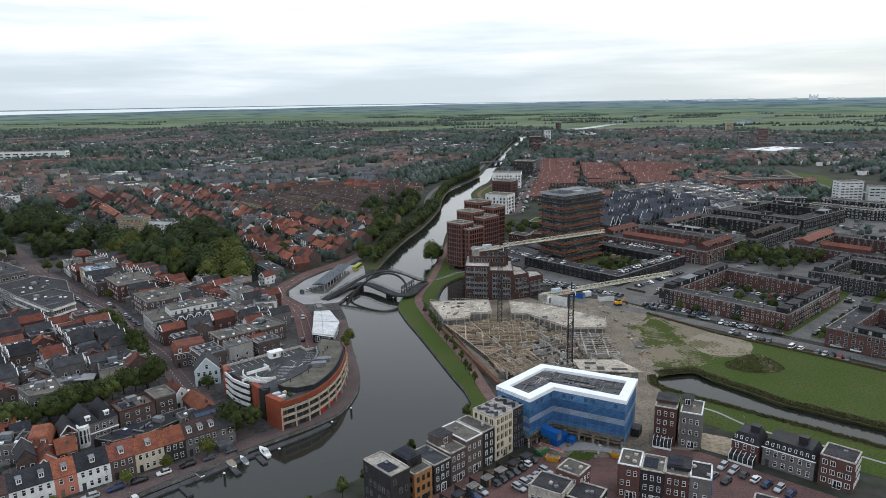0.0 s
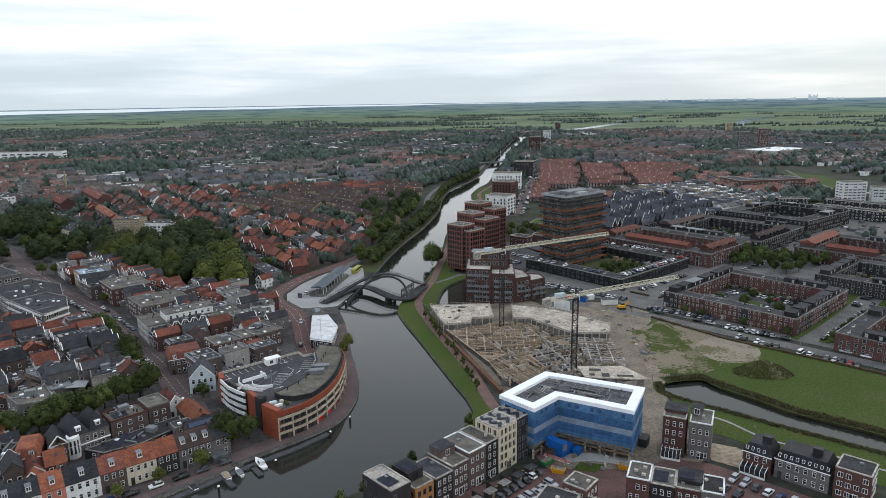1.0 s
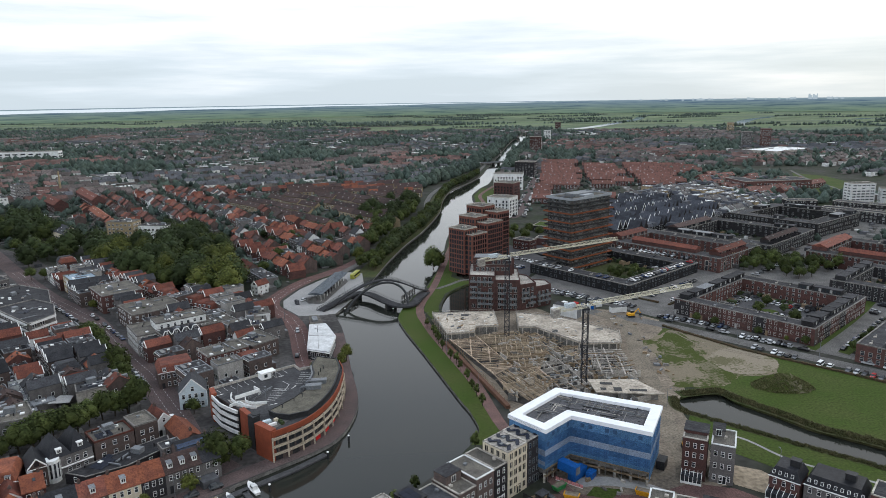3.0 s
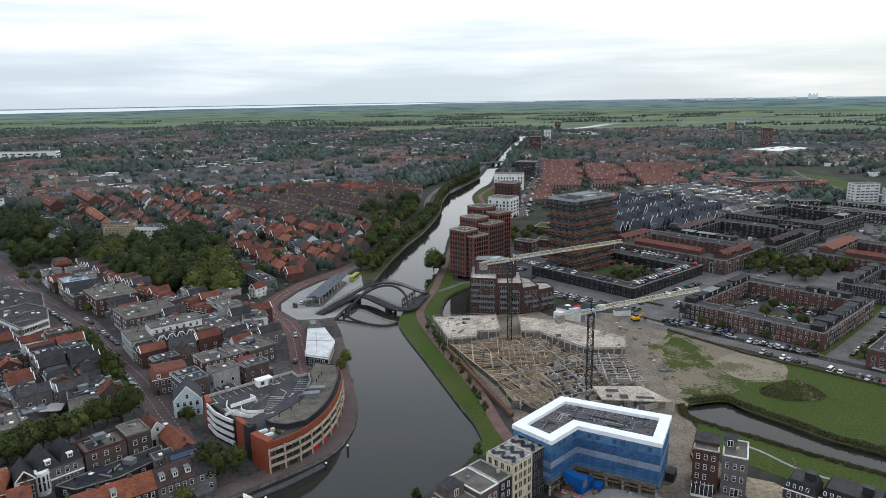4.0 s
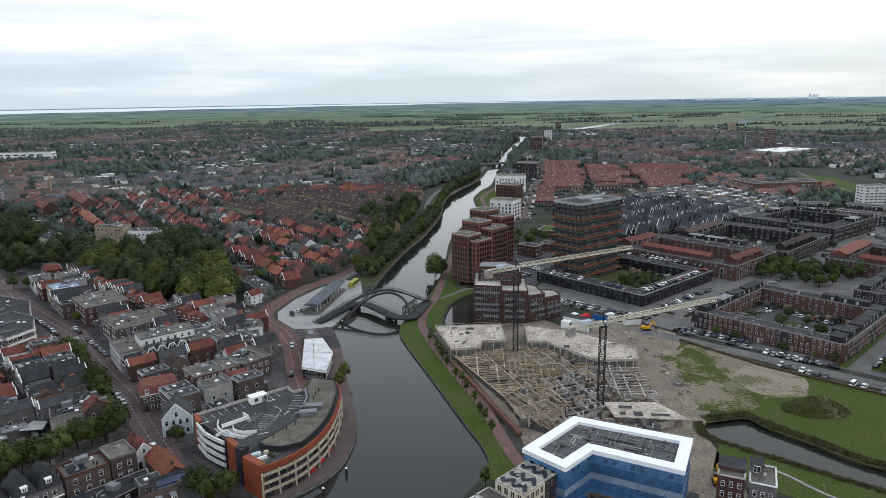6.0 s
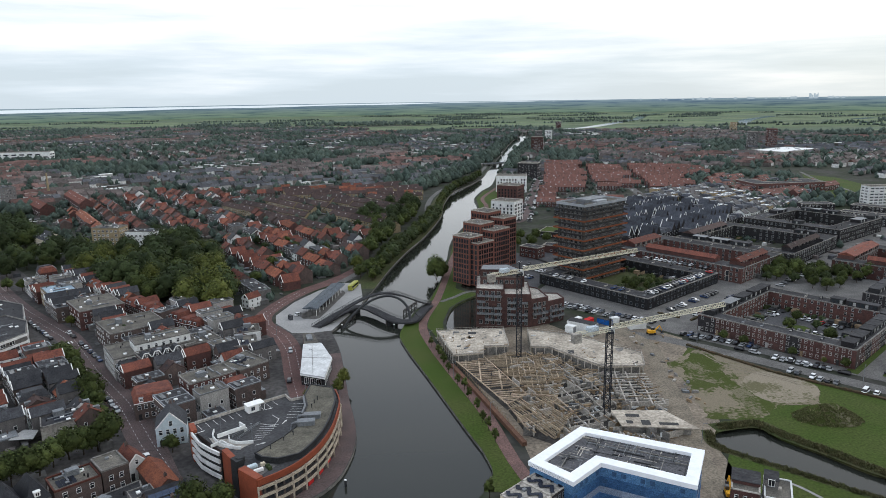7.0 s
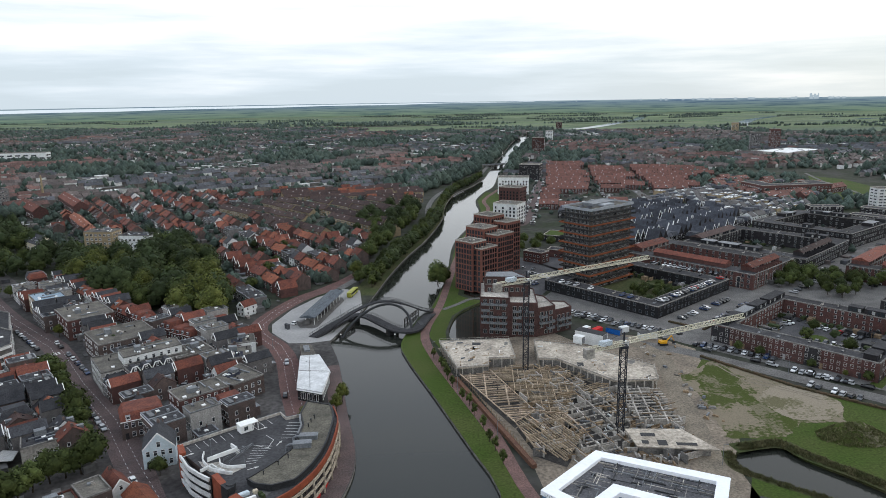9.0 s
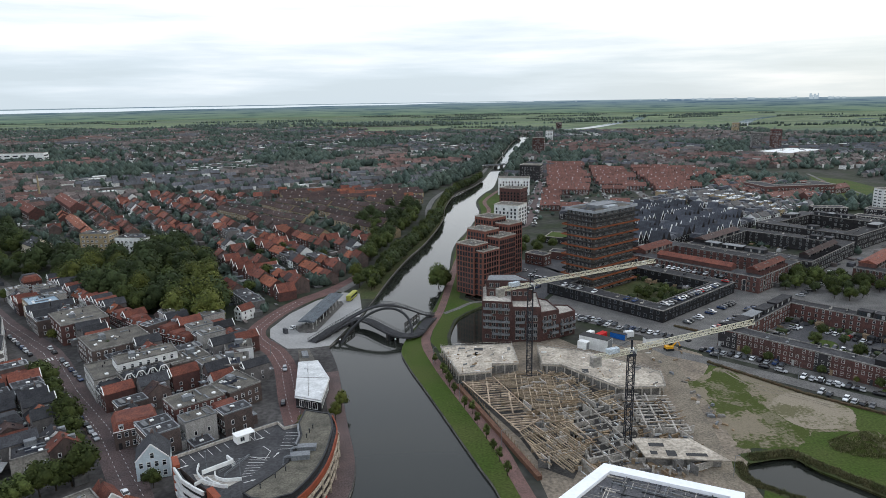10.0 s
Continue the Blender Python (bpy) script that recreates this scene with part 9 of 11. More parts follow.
ribbon("path", [(32, 187.5), (40, 188.2), (49, 185.5), (55, 180.5)], 4.5, 0.11, PALE_PAVING, "pale concrete lane", category="path")

# ---- trees ----


def lump_shape(seed, k, rings):
    """An uneven leafy dome of unit width and height: its points and faces."""
    r = random.Random(seed)
    v, f = [], []
    for j in range(rings):
        g = j / rings
        z, w = g * 0.92, (0.62, 1.0, 0.94, 0.66, 0.4)[j] if rings > 3 else (0.72, 1.0, 0.66)[j]
        for i in range(k):
            a = 2 * math.pi * (i + 0.5 * (j % 2)) / k
            q = w * r.uniform(0.78, 1.18)
            v.append((math.cos(a) * q, math.sin(a) * q, z + r.uniform(-0.07, 0.07)))
    v.append((r.uniform(-0.15, 0.15), r.uniform(-0.15, 0.15), 1.0))
    for j in range(rings - 1):
        for i in range(k):
            a, b = j * k + i, j * k + (i + 1) % k
            f += [(a, b, b + k), (a, b + k, a + k)] if j % 2 else [(a, b, a + k), (b, b + k, a + k)]
    f += [((rings - 1) * k + i, (rings - 1) * k + (i + 1) % k, rings * k) for i in range(k)]
    return np.array(v), np.array(f)


LUMPS = [lump_shape(i, 7, 4) for i in range(10)]
FAR_LUMPS = [lump_shape(i + 50, 6, 3) for i in range(14)]


def lump(mb, x, y, z, r, h, i, turn, shapes=LUMPS, mi=0):
    v, f = shapes[i]
    c, s = math.cos(turn) * r, math.sin(turn) * r
    n = len(mb.v)
    mb.v += np.column_stack((v[:, 0] * c - v[:, 1] * s + x, v[:, 0] * s + v[:, 1] * c + y, v[:, 2] * h + z)).tolist()
    mb.f += (f + n).tolist()
    mb.m += [mi] * len(f)


def tree_kind(label, h, r, leaf, seed, leaves=520, size=0.75, stem=0.35, lobes=9, tall=1.0, name="tree"):
    """A tapered trunk with limbs, and a crown of single leaf clumps in uneven lobes with gaps."""
    rr = random.Random(seed)
    wood, crown = MB(), MB()
    th_r = 0.03 * h
    top = h * 0.72
    wood.tube([(0, 0, -0.2), (0.05 * r, 0, h * stem * 0.6), (0.02 * r, 0.05 * r, h * stem), (0, 0, top)], [th_r, th_r * 0.8, th_r * 0.7, th_r * 0.2], 6)
    cs = []
    for i in range(lobes):
        a = i * 2.4 + rr.uniform(-0.4, 0.4)
        f = (i + 0.5) / lobes
        z = h * (stem + 0.12 + (0.9 - stem - 0.15) * f)
        k = math.sin(math.pi * min(1, 0.25 + 0.68 * f)) * 0.62
        c = Vector((math.cos(a) * r * k, math.sin(a) * r * k, z))
        cs.append((c, r * rr.uniform(0.42, 0.62), rr.uniform(0.75, 1.1) * tall))
        wood.tube([(0, 0, h * stem * rr.uniform(0.8, 1.15)), tuple(c * 0.55 + Vector((0, 0, z * 0.38))), tuple(c)], [th_r * 0.4, th_r * 0.25, th_r * 0.08], 4)
    cs.append((Vector((0, 0, h * 0.62)), r * 0.6, tall))
    normals, mid = [], Vector((0, 0, h * (0.5 + stem * 0.25)))
    for c, rad, sq in cs:
        n0 = len(crown.v)
        lump(crown, c.x, c.y, c.z - rad * sq * 0.62, rad * 0.74, rad * sq * 1.3, rr.randrange(len(LUMPS)), rr.uniform(0, 6.28))
        normals += [((Vector(p) - c).normalized() * 0.7 + (Vector(p) - mid).normalized() * 0.5).normalized() for p in crown.v[n0:]]
    for i in range(leaves):
        c, rad, sq = cs[rr.randrange(len(cs))]
        d = Vector((rr.gauss(0, 1), rr.gauss(0, 1), rr.gauss(0.35, 1))).normalized()
        p = c + Vector((d.x, d.y, d.z * sq)) * rad * rr.uniform(0.78, 1.1)
        if p.z < h * stem * 0.75:
            continue
        n = (d + Vector((rr.uniform(-0.6, 0.6), rr.uniform(-0.6, 0.6), rr.uniform(-0.2, 0.7)))).normalized()
        q = n.to_track_quat("Z", "Y") @ Euler((0, 0, rr.uniform(0, 6.28))).to_quaternion()
        s = size * rr.uniform(0.5, 1.2)
        crown.quad([tuple(p + q @ Vector(v)) for v in ((-s, -s * 0.6, 0), (s * 0.6, -s * 0.8, s * 0.12), (s, s * 0.6, -0.1 * s), (-s * 0.5, s * 0.8, s * 0.1))])
        normals += [(d * 0.55 + (p - mid).normalized() * 0.35 + n * 0.45).normalized()] * 4
    th = tagged(part(name, wood, BARK), label, "tree")
    o = part("crown", crown, leaf, th)
    o.data.polygons.foreach_set("use_smooth", [True] * len(o.data.polygons))
    o.data.normals_split_custom_set_from_vertices(normals)
    return th


TREES = Kinds([
    lambda: tree_kind("broad green street tree beside the street", 10, 4.2, LEAF, 1, 850, 0.33),
    lambda: tree_kind("tall dense green tree of a small wood", 15, 6.5, LEAF_DARK, 2, 900, 0.5, 0.2, name="wood_tree"),
    lambda: tree_kind("tall yellow-green tree of a small wood", 16, 7.0, LEAF_YELLOW, 3, 1000, 0.5, 0.18, name="wood_tree"),
    lambda: tree_kind("large round green tree of a small wood", 14, 7.0, LEAF, 4, 950, 0.5, 0.2, name="wood_tree"),
    lambda: tree_kind("slim young tree on the canal bank", 8, 2.2, LEAF, 5, 320, 0.3, 0.2, 7, 1.3, name="bank_tree"),
    lambda: tree_kind("thin young tree with sparse leaves", 6.5, 1.6, LEAF, 6, 200, 0.24, 0.3, 6, 1.3, name="young_tree"),
    lambda: tree_kind("small yellowing tree beside the street", 7.5, 2.8, LEAF_YELLOW, 7, 650, 0.27, 0.3),
    lambda: tree_kind("dark narrow conifer in a garden", 12, 2.4, LEAF_DARK, 8, 600, 0.32, 0.06, 10, 1.6, name="conifer"),
    lambda: tree_kind("dense round garden tree among houses", 7, 3.2, LEAF_DARK, 9, 420, 0.32, 0.25, name="garden_tree"),
])


def plant(i, x, y, rr, k=1.0, z=0.0):
    s = k * rr.uniform(0.85, 1.15)
    TREES.put(i, at(x, y, z, rr.uniform(0, 360)) @ Matrix.Diagonal((s, s, s * rr.uniform(0.9, 1.1), 1)))


def scatter(region, picks, step, seed, k=1.0, avoid=()):
    """Trees on a loose grid over a plan region."""
    rr = random.Random(seed)
    xs, ys = [p[0] for p in region], [p[1] for p in region]
    y = min(ys)
    while y < max(ys):
        x = min(xs) + rr.uniform(0, step)
        while x < max(xs):
            px, py = x + rr.uniform(-0.3, 0.3) * step, y + rr.uniform(-0.3, 0.3) * step
            if inside((px, py), region) and not inside((px, py), CANAL) and not any(inside((px, py), a) for a in avoid):
                plant(rr.choice(picks), px, py, rr, k)
            x += step
        y += step


def along(line, picks, step, seed, k=1.0, jit=0.8):
    rr = random.Random(seed)
    for a, b in zip(line, line[1:]):
        a, b = Vector(a), Vector(b)
        n = max(1, int((b - a).length / step))
        for i in range(n):
            p = a + (b - a) * ((i + rr.uniform(0.2, 0.8)) / n)
            plant(rr.choice(picks), p.x + rr.uniform(-jit, jit), p.y + rr.uniform(-jit, jit), rr, k)


FLAT_LAWN = [(-325, 530), (-322, 505), (-285, 498), (-258, 506), (-226, 506), (-224, 535), (-255, 540), (-300, 545)]
scatter([(-246, 447), (-200, 412), (-150, 378), (-116, 366), (-118, 392), (-140, 425), (-168, 500), (-200, 545), (-250, 540)], (1, 1, 3, 3, 2), 11.5, 51, 1.0, [FLAT_LAWN])
scatter([(-420, 590), (-330, 505), (-262, 452), (-252, 540), (-310, 545), (-380, 620)], (1, 3, 1), 13, 52, 1.0, [FLAT_LAWN])
scatter([(-450, 540), (-350, 420), (-305, 420), (-280, 446), (-262, 452), (-330, 508), (-400, 570)], (1, 3, 1, 0), 14, 69, 0.95, [la + ra[::-1]])
scatter([(-262, 415), (-252, 404), (-243, 412), (-250, 424)], (3, 0), 9, 70, 0.7)
scatter([(-150, 372), (-122, 366), (-124, 398), (-145, 430), (-160, 440), (-150, 400)], (2, 2, 3), 10, 53, 1.1)
along([(-168, 184), (-150, 195), (-138, 203.4), (-128.5, 214.3), (-119, 228), (-110, 237)], (0,), 3.6, 54, 1.0, 1.4)
along([(-170, 308), (-150, 286), (-138, 270), (-124, 252)], (0, 3), 8, 56, 0.95)
along([(-136, 268), (-121, 246)], (0,), 10, 57, 0.8)
for x, y, i, k in ((-91.6, 231.4, 0, 0.6), (-72, 196, 3, 0.85), (-66, 201, 0, 0.8), (-155, 340, 7, 1.0), (-188, 350, 6, 0.9), (-150, 326, 7, 1.1), (-92, 168.3, 6, 0.9), (-83.4, 175.2, 6, 0.9), (-74.5, 183.3, 6, 1.05), (-106, 157, 6, 0.8),
                   (-47, 271, 6, 1.1), (-46, 278, 6, 1.25), (-56, 262, 6, 1.0), (-14, 428, 3, 0.95), (-11, 436, 3, 0.75), (-64, 452, 2, 0.6), (-13, 183, 5, 1.0), (-18, 175, 5, 1.1), (-25, 168, 5, 1.0), (-30, 160, 5, 1.1), (-38, 155, 5, 1.0), (4, 205, 5, 1.2)):
    plant(i, x, y, random.Random(int(x * 13 + y)), k)
along([(-52.5, 424), (-46, 468), (-37, 523), (-27, 568), (-17, 648), (-14.5, 724), (-4.5, 806), (17, 874), (35.5, 952)], (4, 4, 4, 8), 4.0, 58, 1.2, 0.6)
along([(-59, 430), (-50, 482), (-41, 535), (-32, 580), (-23, 650)], (4, 0), 7, 59, 0.9, 1.0)
along([(-64, 486), (-58, 520), (-54, 570), (-42, 620), (-38, 690)], (3, 1, 3), 10, 60, 0.85, 3)
along([(8, 232), (2, 262), (-7, 292), (-15, 322)], (5,), 6.5, 61, 0.95, 0.6)
along([(160, 280), (214, 328), (288, 406)], (0, 6), 11, 71, 0.5, 0.6)
along([(145, 288), (197, 339)], (0, 6), 12, 72, 0.45, 0.6)
along([(104, 330), (150, 287)], (0, 6), 13, 62, 0.42, 0.4)
scatter([(104, 382), (122, 398), (104, 424), (82, 404)], (8, 0, 8), 6.5, 63, 0.6)
scatter([(135, 320), (150, 305), (172, 330), (152, 350)], (0, 8), 14, 64, 0.6)
scatter([(168, 425), (199, 394), (238, 420), (212, 444), (190, 442)], (0, 3, 8, 0), 8.5, 65, 0.72)
scatter([(30, 500), (66, 520), (64, 545), (36, 545)], (8, 0), 12, 66, 0.8)
scatter([(-90, 600), (-58, 560), (-44, 640), (-46, 730), (-72, 690)], (1, 3, 8), 15, 67, 0.9)
scatter([(-120, 400), (-75, 400), (-70, 470), (-110, 540), (-160, 540)], (8, 8, 0), 26, 68, 0.8)

# ---- the far town, woods and fields ----
# meadow green has some bluish distance haze mixed into it
FIELDS = mat("meadows", (0.086, 0.122, 0.075), (0.108, 0.138, 0.092), 0.004, 0.95, 9, 0.0, where="World", fineamt=0.2)
sheet("field", [(4600 * math.sin(a), 4600 * math.cos(a)) for a in (radians(d) for d in range(70, -71, -10))] + [(-2900, 1900), (-1700, 2350), (-1050, 2700), (-250, 3000), (180, 2480), (467, 2170), (794, 2130), (1250, 1880), (1900, 1500), (2900, 1200)], 0.3, FIELDS, "wide green meadows beyond the town", "field")
PARCEL = mat("parcel_grass", (0.088, 0.13, 0.062), (0.13, 0.155, 0.092), 0.01, 0.95, 9, 0.0, where="World", fineamt=0.3, island=0.3)
parcels, rp = MB(), random.Random(31)
for _ in range(420):
    a, d = radians(rp.uniform(-42, 40)), rp.uniform(2350, 4500)
    w, dd = rp.uniform(60, 300), rp.uniform(12, 60)
    parcels.box(-w, w, -dd, dd, 0, 0.3 + 0.01 * rp.random(), 0, at(d * math.sin(a), d * math.cos(a), 0.1, 14))
tagged(part("field_parcels", parcels, PARCEL), "patchwork of green and pale field parcels", "field", kind="stuff")
FAR_WATER = mat("far_water", (0.6, 0.65, 0.68), (0.5, 0.55, 0.58), 0.01, 0.1, 4, fineamt=0.05)
for pts, w in (([(380, 2260), (465, 2354), (645, 2705), (840, 3120), (1010, 3600), (1300, 4200)], 44), ([(960, 2330), (1230, 2860), (1504, 3226)], 48), ([(1600, 2750), (1720, 2850)], 50)):
    ribbon("river", pts, w, 0.9, WATER, "bright winding waterway in the meadows", category="water")

FAR_MATS = [mat("far_wall", (0.19, 0.17, 0.155), (0.125, 0.115, 0.11), 0.1, 0.9, 4, island=0.4), mat("far_red", (0.15, 0.09, 0.078), (0.11, 0.075, 0.068), 0.1, 0.9, 5, island=0.35), mat("far_brown", (0.135, 0.112, 0.105), (0.1, 0.088, 0.085), 0.1, 0.9, 5, island=0.35),
            mat("far_dark", (0.095, 0.098, 0.107), (0.07, 0.073, 0.081), 0.1, 0.8, 5, island=0.3), mat("far_white", (0.6, 0.6, 0.58), (0.5, 0.5, 0.49), 0.1, 0.8, 5, island=0.25), mat("far_flat", (0.16, 0.155, 0.15), (0.11, 0.11, 0.108), 0.1, 0.9, 5, island=0.4)]
# leaf green pushed a little towards blue to carry distance haze
FAR_LEAF = mat("far_leaf", (0.062, 0.082, 0.064), (0.043, 0.062, 0.054), 0.02, 0.85, 30, 0.5, rnd=0.0, island=0.4, spec=0.1, fineamt=0.45)


def clump(mb, x, y, r, rr, n=14):
    """A small uneven tree, for woods far off: a lumpy dome, with loose tufts on the nearer ones."""
    h = r * rr.uniform(1.5, 2.2)
    lump(mb, x, y, 0.1 * h, r, h * 0.95, rr.randrange(len(FAR_LUMPS)), rr.uniform(0, 6.28), FAR_LUMPS)
    if n < 11:
        return
    k = r * rr.uniform(0.5, 0.7)
    a = rr.uniform(0, 6.28)
    lump(mb, x + math.cos(a) * r * 0.6, y + math.sin(a) * r * 0.6, 0.1 * h, k, h * rr.uniform(0.55, 0.85), rr.randrange(len(FAR_LUMPS)), rr.uniform(0, 6.28), FAR_LUMPS)
    for _ in range(n):
        d = Vector((rr.gauss(0, 1), rr.gauss(0, 1), rr.gauss(0.6, 0.8))).normalized()
        p = Vector((x, y, h * 0.55)) + Vector((d.x * r, d.y * r, d.z * h * 0.5)) * rr.uniform(0.85, 1.08)
        q = (d + Vector((rr.uniform(-0.4, 0.4), rr.uniform(-0.4, 0.4), rr.uniform(0, 0.5)))).normalized().to_track_quat("Z", "Y") @ Euler((0, 0, rr.uniform(0, 6.28))).to_quaternion()
        s = r * rr.uniform(0.12, 0.24)
        mb.quad([tuple(p + q @ Vector(v)) for v in ((-s, -s * 0.6, 0), (s * 0.7, -s * 0.8, s * 0.1), (s, s * 0.5, 0), (-s * 0.5, s * 0.8, s * 0.1))])


def far_house(mb, x, y, w, d, h, deg, rk, flat, rr):
    m4 = at(x, y, 0, deg)
    mb.box(-w / 2, w / 2, -d / 2, d / 2, 0, h, 4 if rr.random() < 0.25 else 0, m4)
    if flat:
        mb.box(-w / 2 - 0.2, w / 2 + 0.2, -d / 2 - 0.2, d / 2 + 0.2, h, h + 0.4, rr.choice((5, 5, 4, 3)), m4)
    else:
        n, r = len(mb.v), h + d * 0.38
        mb.v += [tuple(m4 @ Vector(p)) for p in ((-w / 2, -d / 2 - 0.3, h), (w / 2, -d / 2 - 0.3, h), (w / 2, d / 2 + 0.3, h), (-w / 2, d / 2 + 0.3, h), (-w / 2, 0, r), (w / 2, 0, r))]
        for f in ((0, 1, 5, 4), (2, 3, 4, 5), (3, 0, 4), (1, 2, 5), (3, 2, 1, 0)):
            mb.f.append(tuple(n + i for i in f))
            mb.m.append(rk)
        if rr.random() < 0.5:
            mb.box(-w * 0.3, -w * 0.3 + 0.8, -0.4, 0.4, r - 0.6, r + 1.0, 0, m4)


def far_town():
    rr = random.Random(77)
    houses, trees = MB(), MB()

    def taken(x, y):
        return any(inside((x + dx, y + dy), CANAL) for dx in (-24, 0, 24) for dy in (-20, 0, 20)) or not clear_of(x, y)

    near_right = [(30, 400), (100, 340), (220, 200), (420, 380), (440, 800), (300, 1050), (130, 1065), (50, 800), (10, 480)]
    near_left = [(-470, 640), (-360, 520), (-60, 340), (-30, 640), (-20, 860), (-215, 850), (-340, 830)]
    y = 420.0
    while y < 3000:
        cell = 46 + y * 0.014
        x = -0.86 * y - 80
        while x < 0.80 * y + 60:
            cx, cy = x + rr.uniform(-6, 6), y + rr.uniform(-6, 6)
            lim = 2250 + 350 * noise.noise(Vector((cx * 0.001, 3.3, 0))) - (500 if cx > 900 else 0) + (350 if cx < -300 else 0) - (0 if cx < 250 else 150)
            inland = cy < lim and not inside((cx, cy), near_right) and not inside((cx, cy), near_left) and not taken(cx, cy)
            if inland and not (380 < cx < 520 and 730 < cy < 1020) and not (-70 < cx < 70 and cy < 640):
                v = noise.noise(Vector((cx * 0.0045, cy * 0.0032, 1.7)))
                green = noise.noise(Vector((cx * 0.008 + 9, cy * 0.005, 5.1)))
                leafy = 0.36 + (0.08 if cx < 0 else 0.0) + (0.05 if cy > 1200 else 0)
                if green > 0.72 - leafy * 1.2:
                    for _ in range(int(cell / 2.4)):
                        clump(trees, cx + rr.uniform(-0.5, 0.5) * cell, cy + rr.uniform(-0.5, 0.5) * cell, rr.uniform(3.6, 6.8), rr, 10 if y < 1000 else 5)
                else:
                    deg = -52 + 90 * (noise.noise(Vector((cx * 0.0016, cy * 0.0016, 8.0))) > 0) + 20 * noise.noise(Vector((cx * 0.002, cy * 0.002, 2.0)))
                    rk = 1 if v > (0.16 if cy < 900 else 0.34) else 2 if v > -0.15 else 3
                    flat = v < -0.42 or rr.random() < 0.06
                    c, s = math.cos(radians(deg)), math.sin(radians(deg))
                    for k in (-0.27, 0.27):
                        L = cell * 0.86
                        n = max(2, int(L / rr.choice((7, 11, 16))))
                        for j in range(n):
                            if rr.random() < 0.22:
                                continue
                            u, w = (j + 0.5) / n * L - L / 2, k * cell + rr.uniform(-0.8, 0.8)
                            far_house(houses, cx + u * c - w * s, cy + u * s + w * c, L / n * 0.98, rr.uniform(8, 9.5), rr.uniform(4.6, 6.2), deg, rk if rr.random() < 0.88 else rr.choice((1, 2, 3)), flat, rr)
                    for _ in range(17 if y < 1300 else 20):
                        clump(trees, cx + rr.uniform(-0.5, 0.5) * cell, cy + rr.uniform(-0.5, 0.5) * cell, rr.uniform(2.4, 5.0), rr, 9 if y < 1000 else 4)
            x += cell
        y += cell
    tagged(part("far_houses", houses, FAR_MATS), "countless small brick houses of the outer town", "houses", kind="stuff")
    # belts of wood in the meadows, distance haze painted into a paler leaf colour
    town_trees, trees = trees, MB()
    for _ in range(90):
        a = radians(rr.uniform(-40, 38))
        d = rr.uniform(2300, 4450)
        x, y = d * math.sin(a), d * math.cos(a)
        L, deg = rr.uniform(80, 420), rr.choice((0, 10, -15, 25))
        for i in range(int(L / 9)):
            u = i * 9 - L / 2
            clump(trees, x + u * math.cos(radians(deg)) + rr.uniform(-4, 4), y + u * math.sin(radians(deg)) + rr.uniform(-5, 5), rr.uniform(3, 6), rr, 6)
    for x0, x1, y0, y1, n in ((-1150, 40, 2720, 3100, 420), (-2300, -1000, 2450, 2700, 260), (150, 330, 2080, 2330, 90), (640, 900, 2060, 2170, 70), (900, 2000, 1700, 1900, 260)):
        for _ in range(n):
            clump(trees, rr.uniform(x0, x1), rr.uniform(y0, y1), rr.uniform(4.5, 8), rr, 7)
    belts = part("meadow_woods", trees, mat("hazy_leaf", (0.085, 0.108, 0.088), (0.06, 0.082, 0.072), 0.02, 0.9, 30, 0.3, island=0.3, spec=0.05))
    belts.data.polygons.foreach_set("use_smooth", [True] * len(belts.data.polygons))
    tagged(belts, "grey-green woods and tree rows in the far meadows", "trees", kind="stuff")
    trees = town_trees
    for line in ([(-66, 800), (-24, 900), (8, 1000), (38, 1150), (88, 1400), (160, 1850)], [(-40, 830), (0, 940), (34, 1060)], [(76, 1000), (100, 1130), (132, 1370), (176, 1560), (212, 1760), (262, 1980)], [(52, 1150), (80, 1320), (126, 1640), (176, 1900)], [(-90, 860), (-40, 1000), (-10, 1100)]):
        for a, b in zip(line, line[1:]):
            a, b = Vector(a), Vector(b)
            for i in range(int((b - a).length / 6)):
                p = a + (b - a) * rr.random()
                clump(trees, p.x + rr.uniform(-9, 9), p.y + rr.uniform(-6, 6), rr.uniform(4.5, 8), rr, 14)
    park = [(280, 640), (340, 640), (420, 720), (370, 770), (410, 830), (440, 930), (330, 1060), (300, 1050), (284, 820)]
    for x0, x1, y0, y1, n, region in ((280, 440, 640, 1060, 620, park), (60, 300, 640, 1060, 260, None)):
        for _ in range(n):
            x, y = rr.uniform(x0, x1), rr.uniform(y0, y1)
            if not region or inside((x, y), region):
                clump(trees, x, y, rr.uniform(2.5, 5.2) if region else rr.uniform(1.2, 2.4), rr, 10)
    # sheds, fences, terraces and parasols in yards and gardens
    OCCUPIED.append([(-84, 186), (-62, 196), (-60, 206), (-70, 214), (-86, 202)])
    yard = MB()
    for x0, x1, y0, y1, n, region in ((-300, -60, 150, 450, 900, None), (-400, -55, 400, 840, 1500, near_left), (100, 340, 420, 900, 700, None)):
        for _ in range(n):
            x, y = rr.uniform(x0, x1), rr.uniform(y0, y1)
            if inside((x, y), CANAL) or (region and not inside((x, y), region)) or not clear_of(x, y):
                continue
            w, d, h = rr.uniform(0.6, 3.2), rr.uniform(0.6, 2.6), rr.choice((0.3, 0.5, 1.0, 2.2, 2.4))
            yard.box(-w, w, -d, d, 0.05, h, rr.choice((0, 0, 2, 3, 4, 5, 5, 5, 3)), at(x, y, 0, rr.choice((-48, 42, -55, 35)) + rr.uniform(-4, 4)))
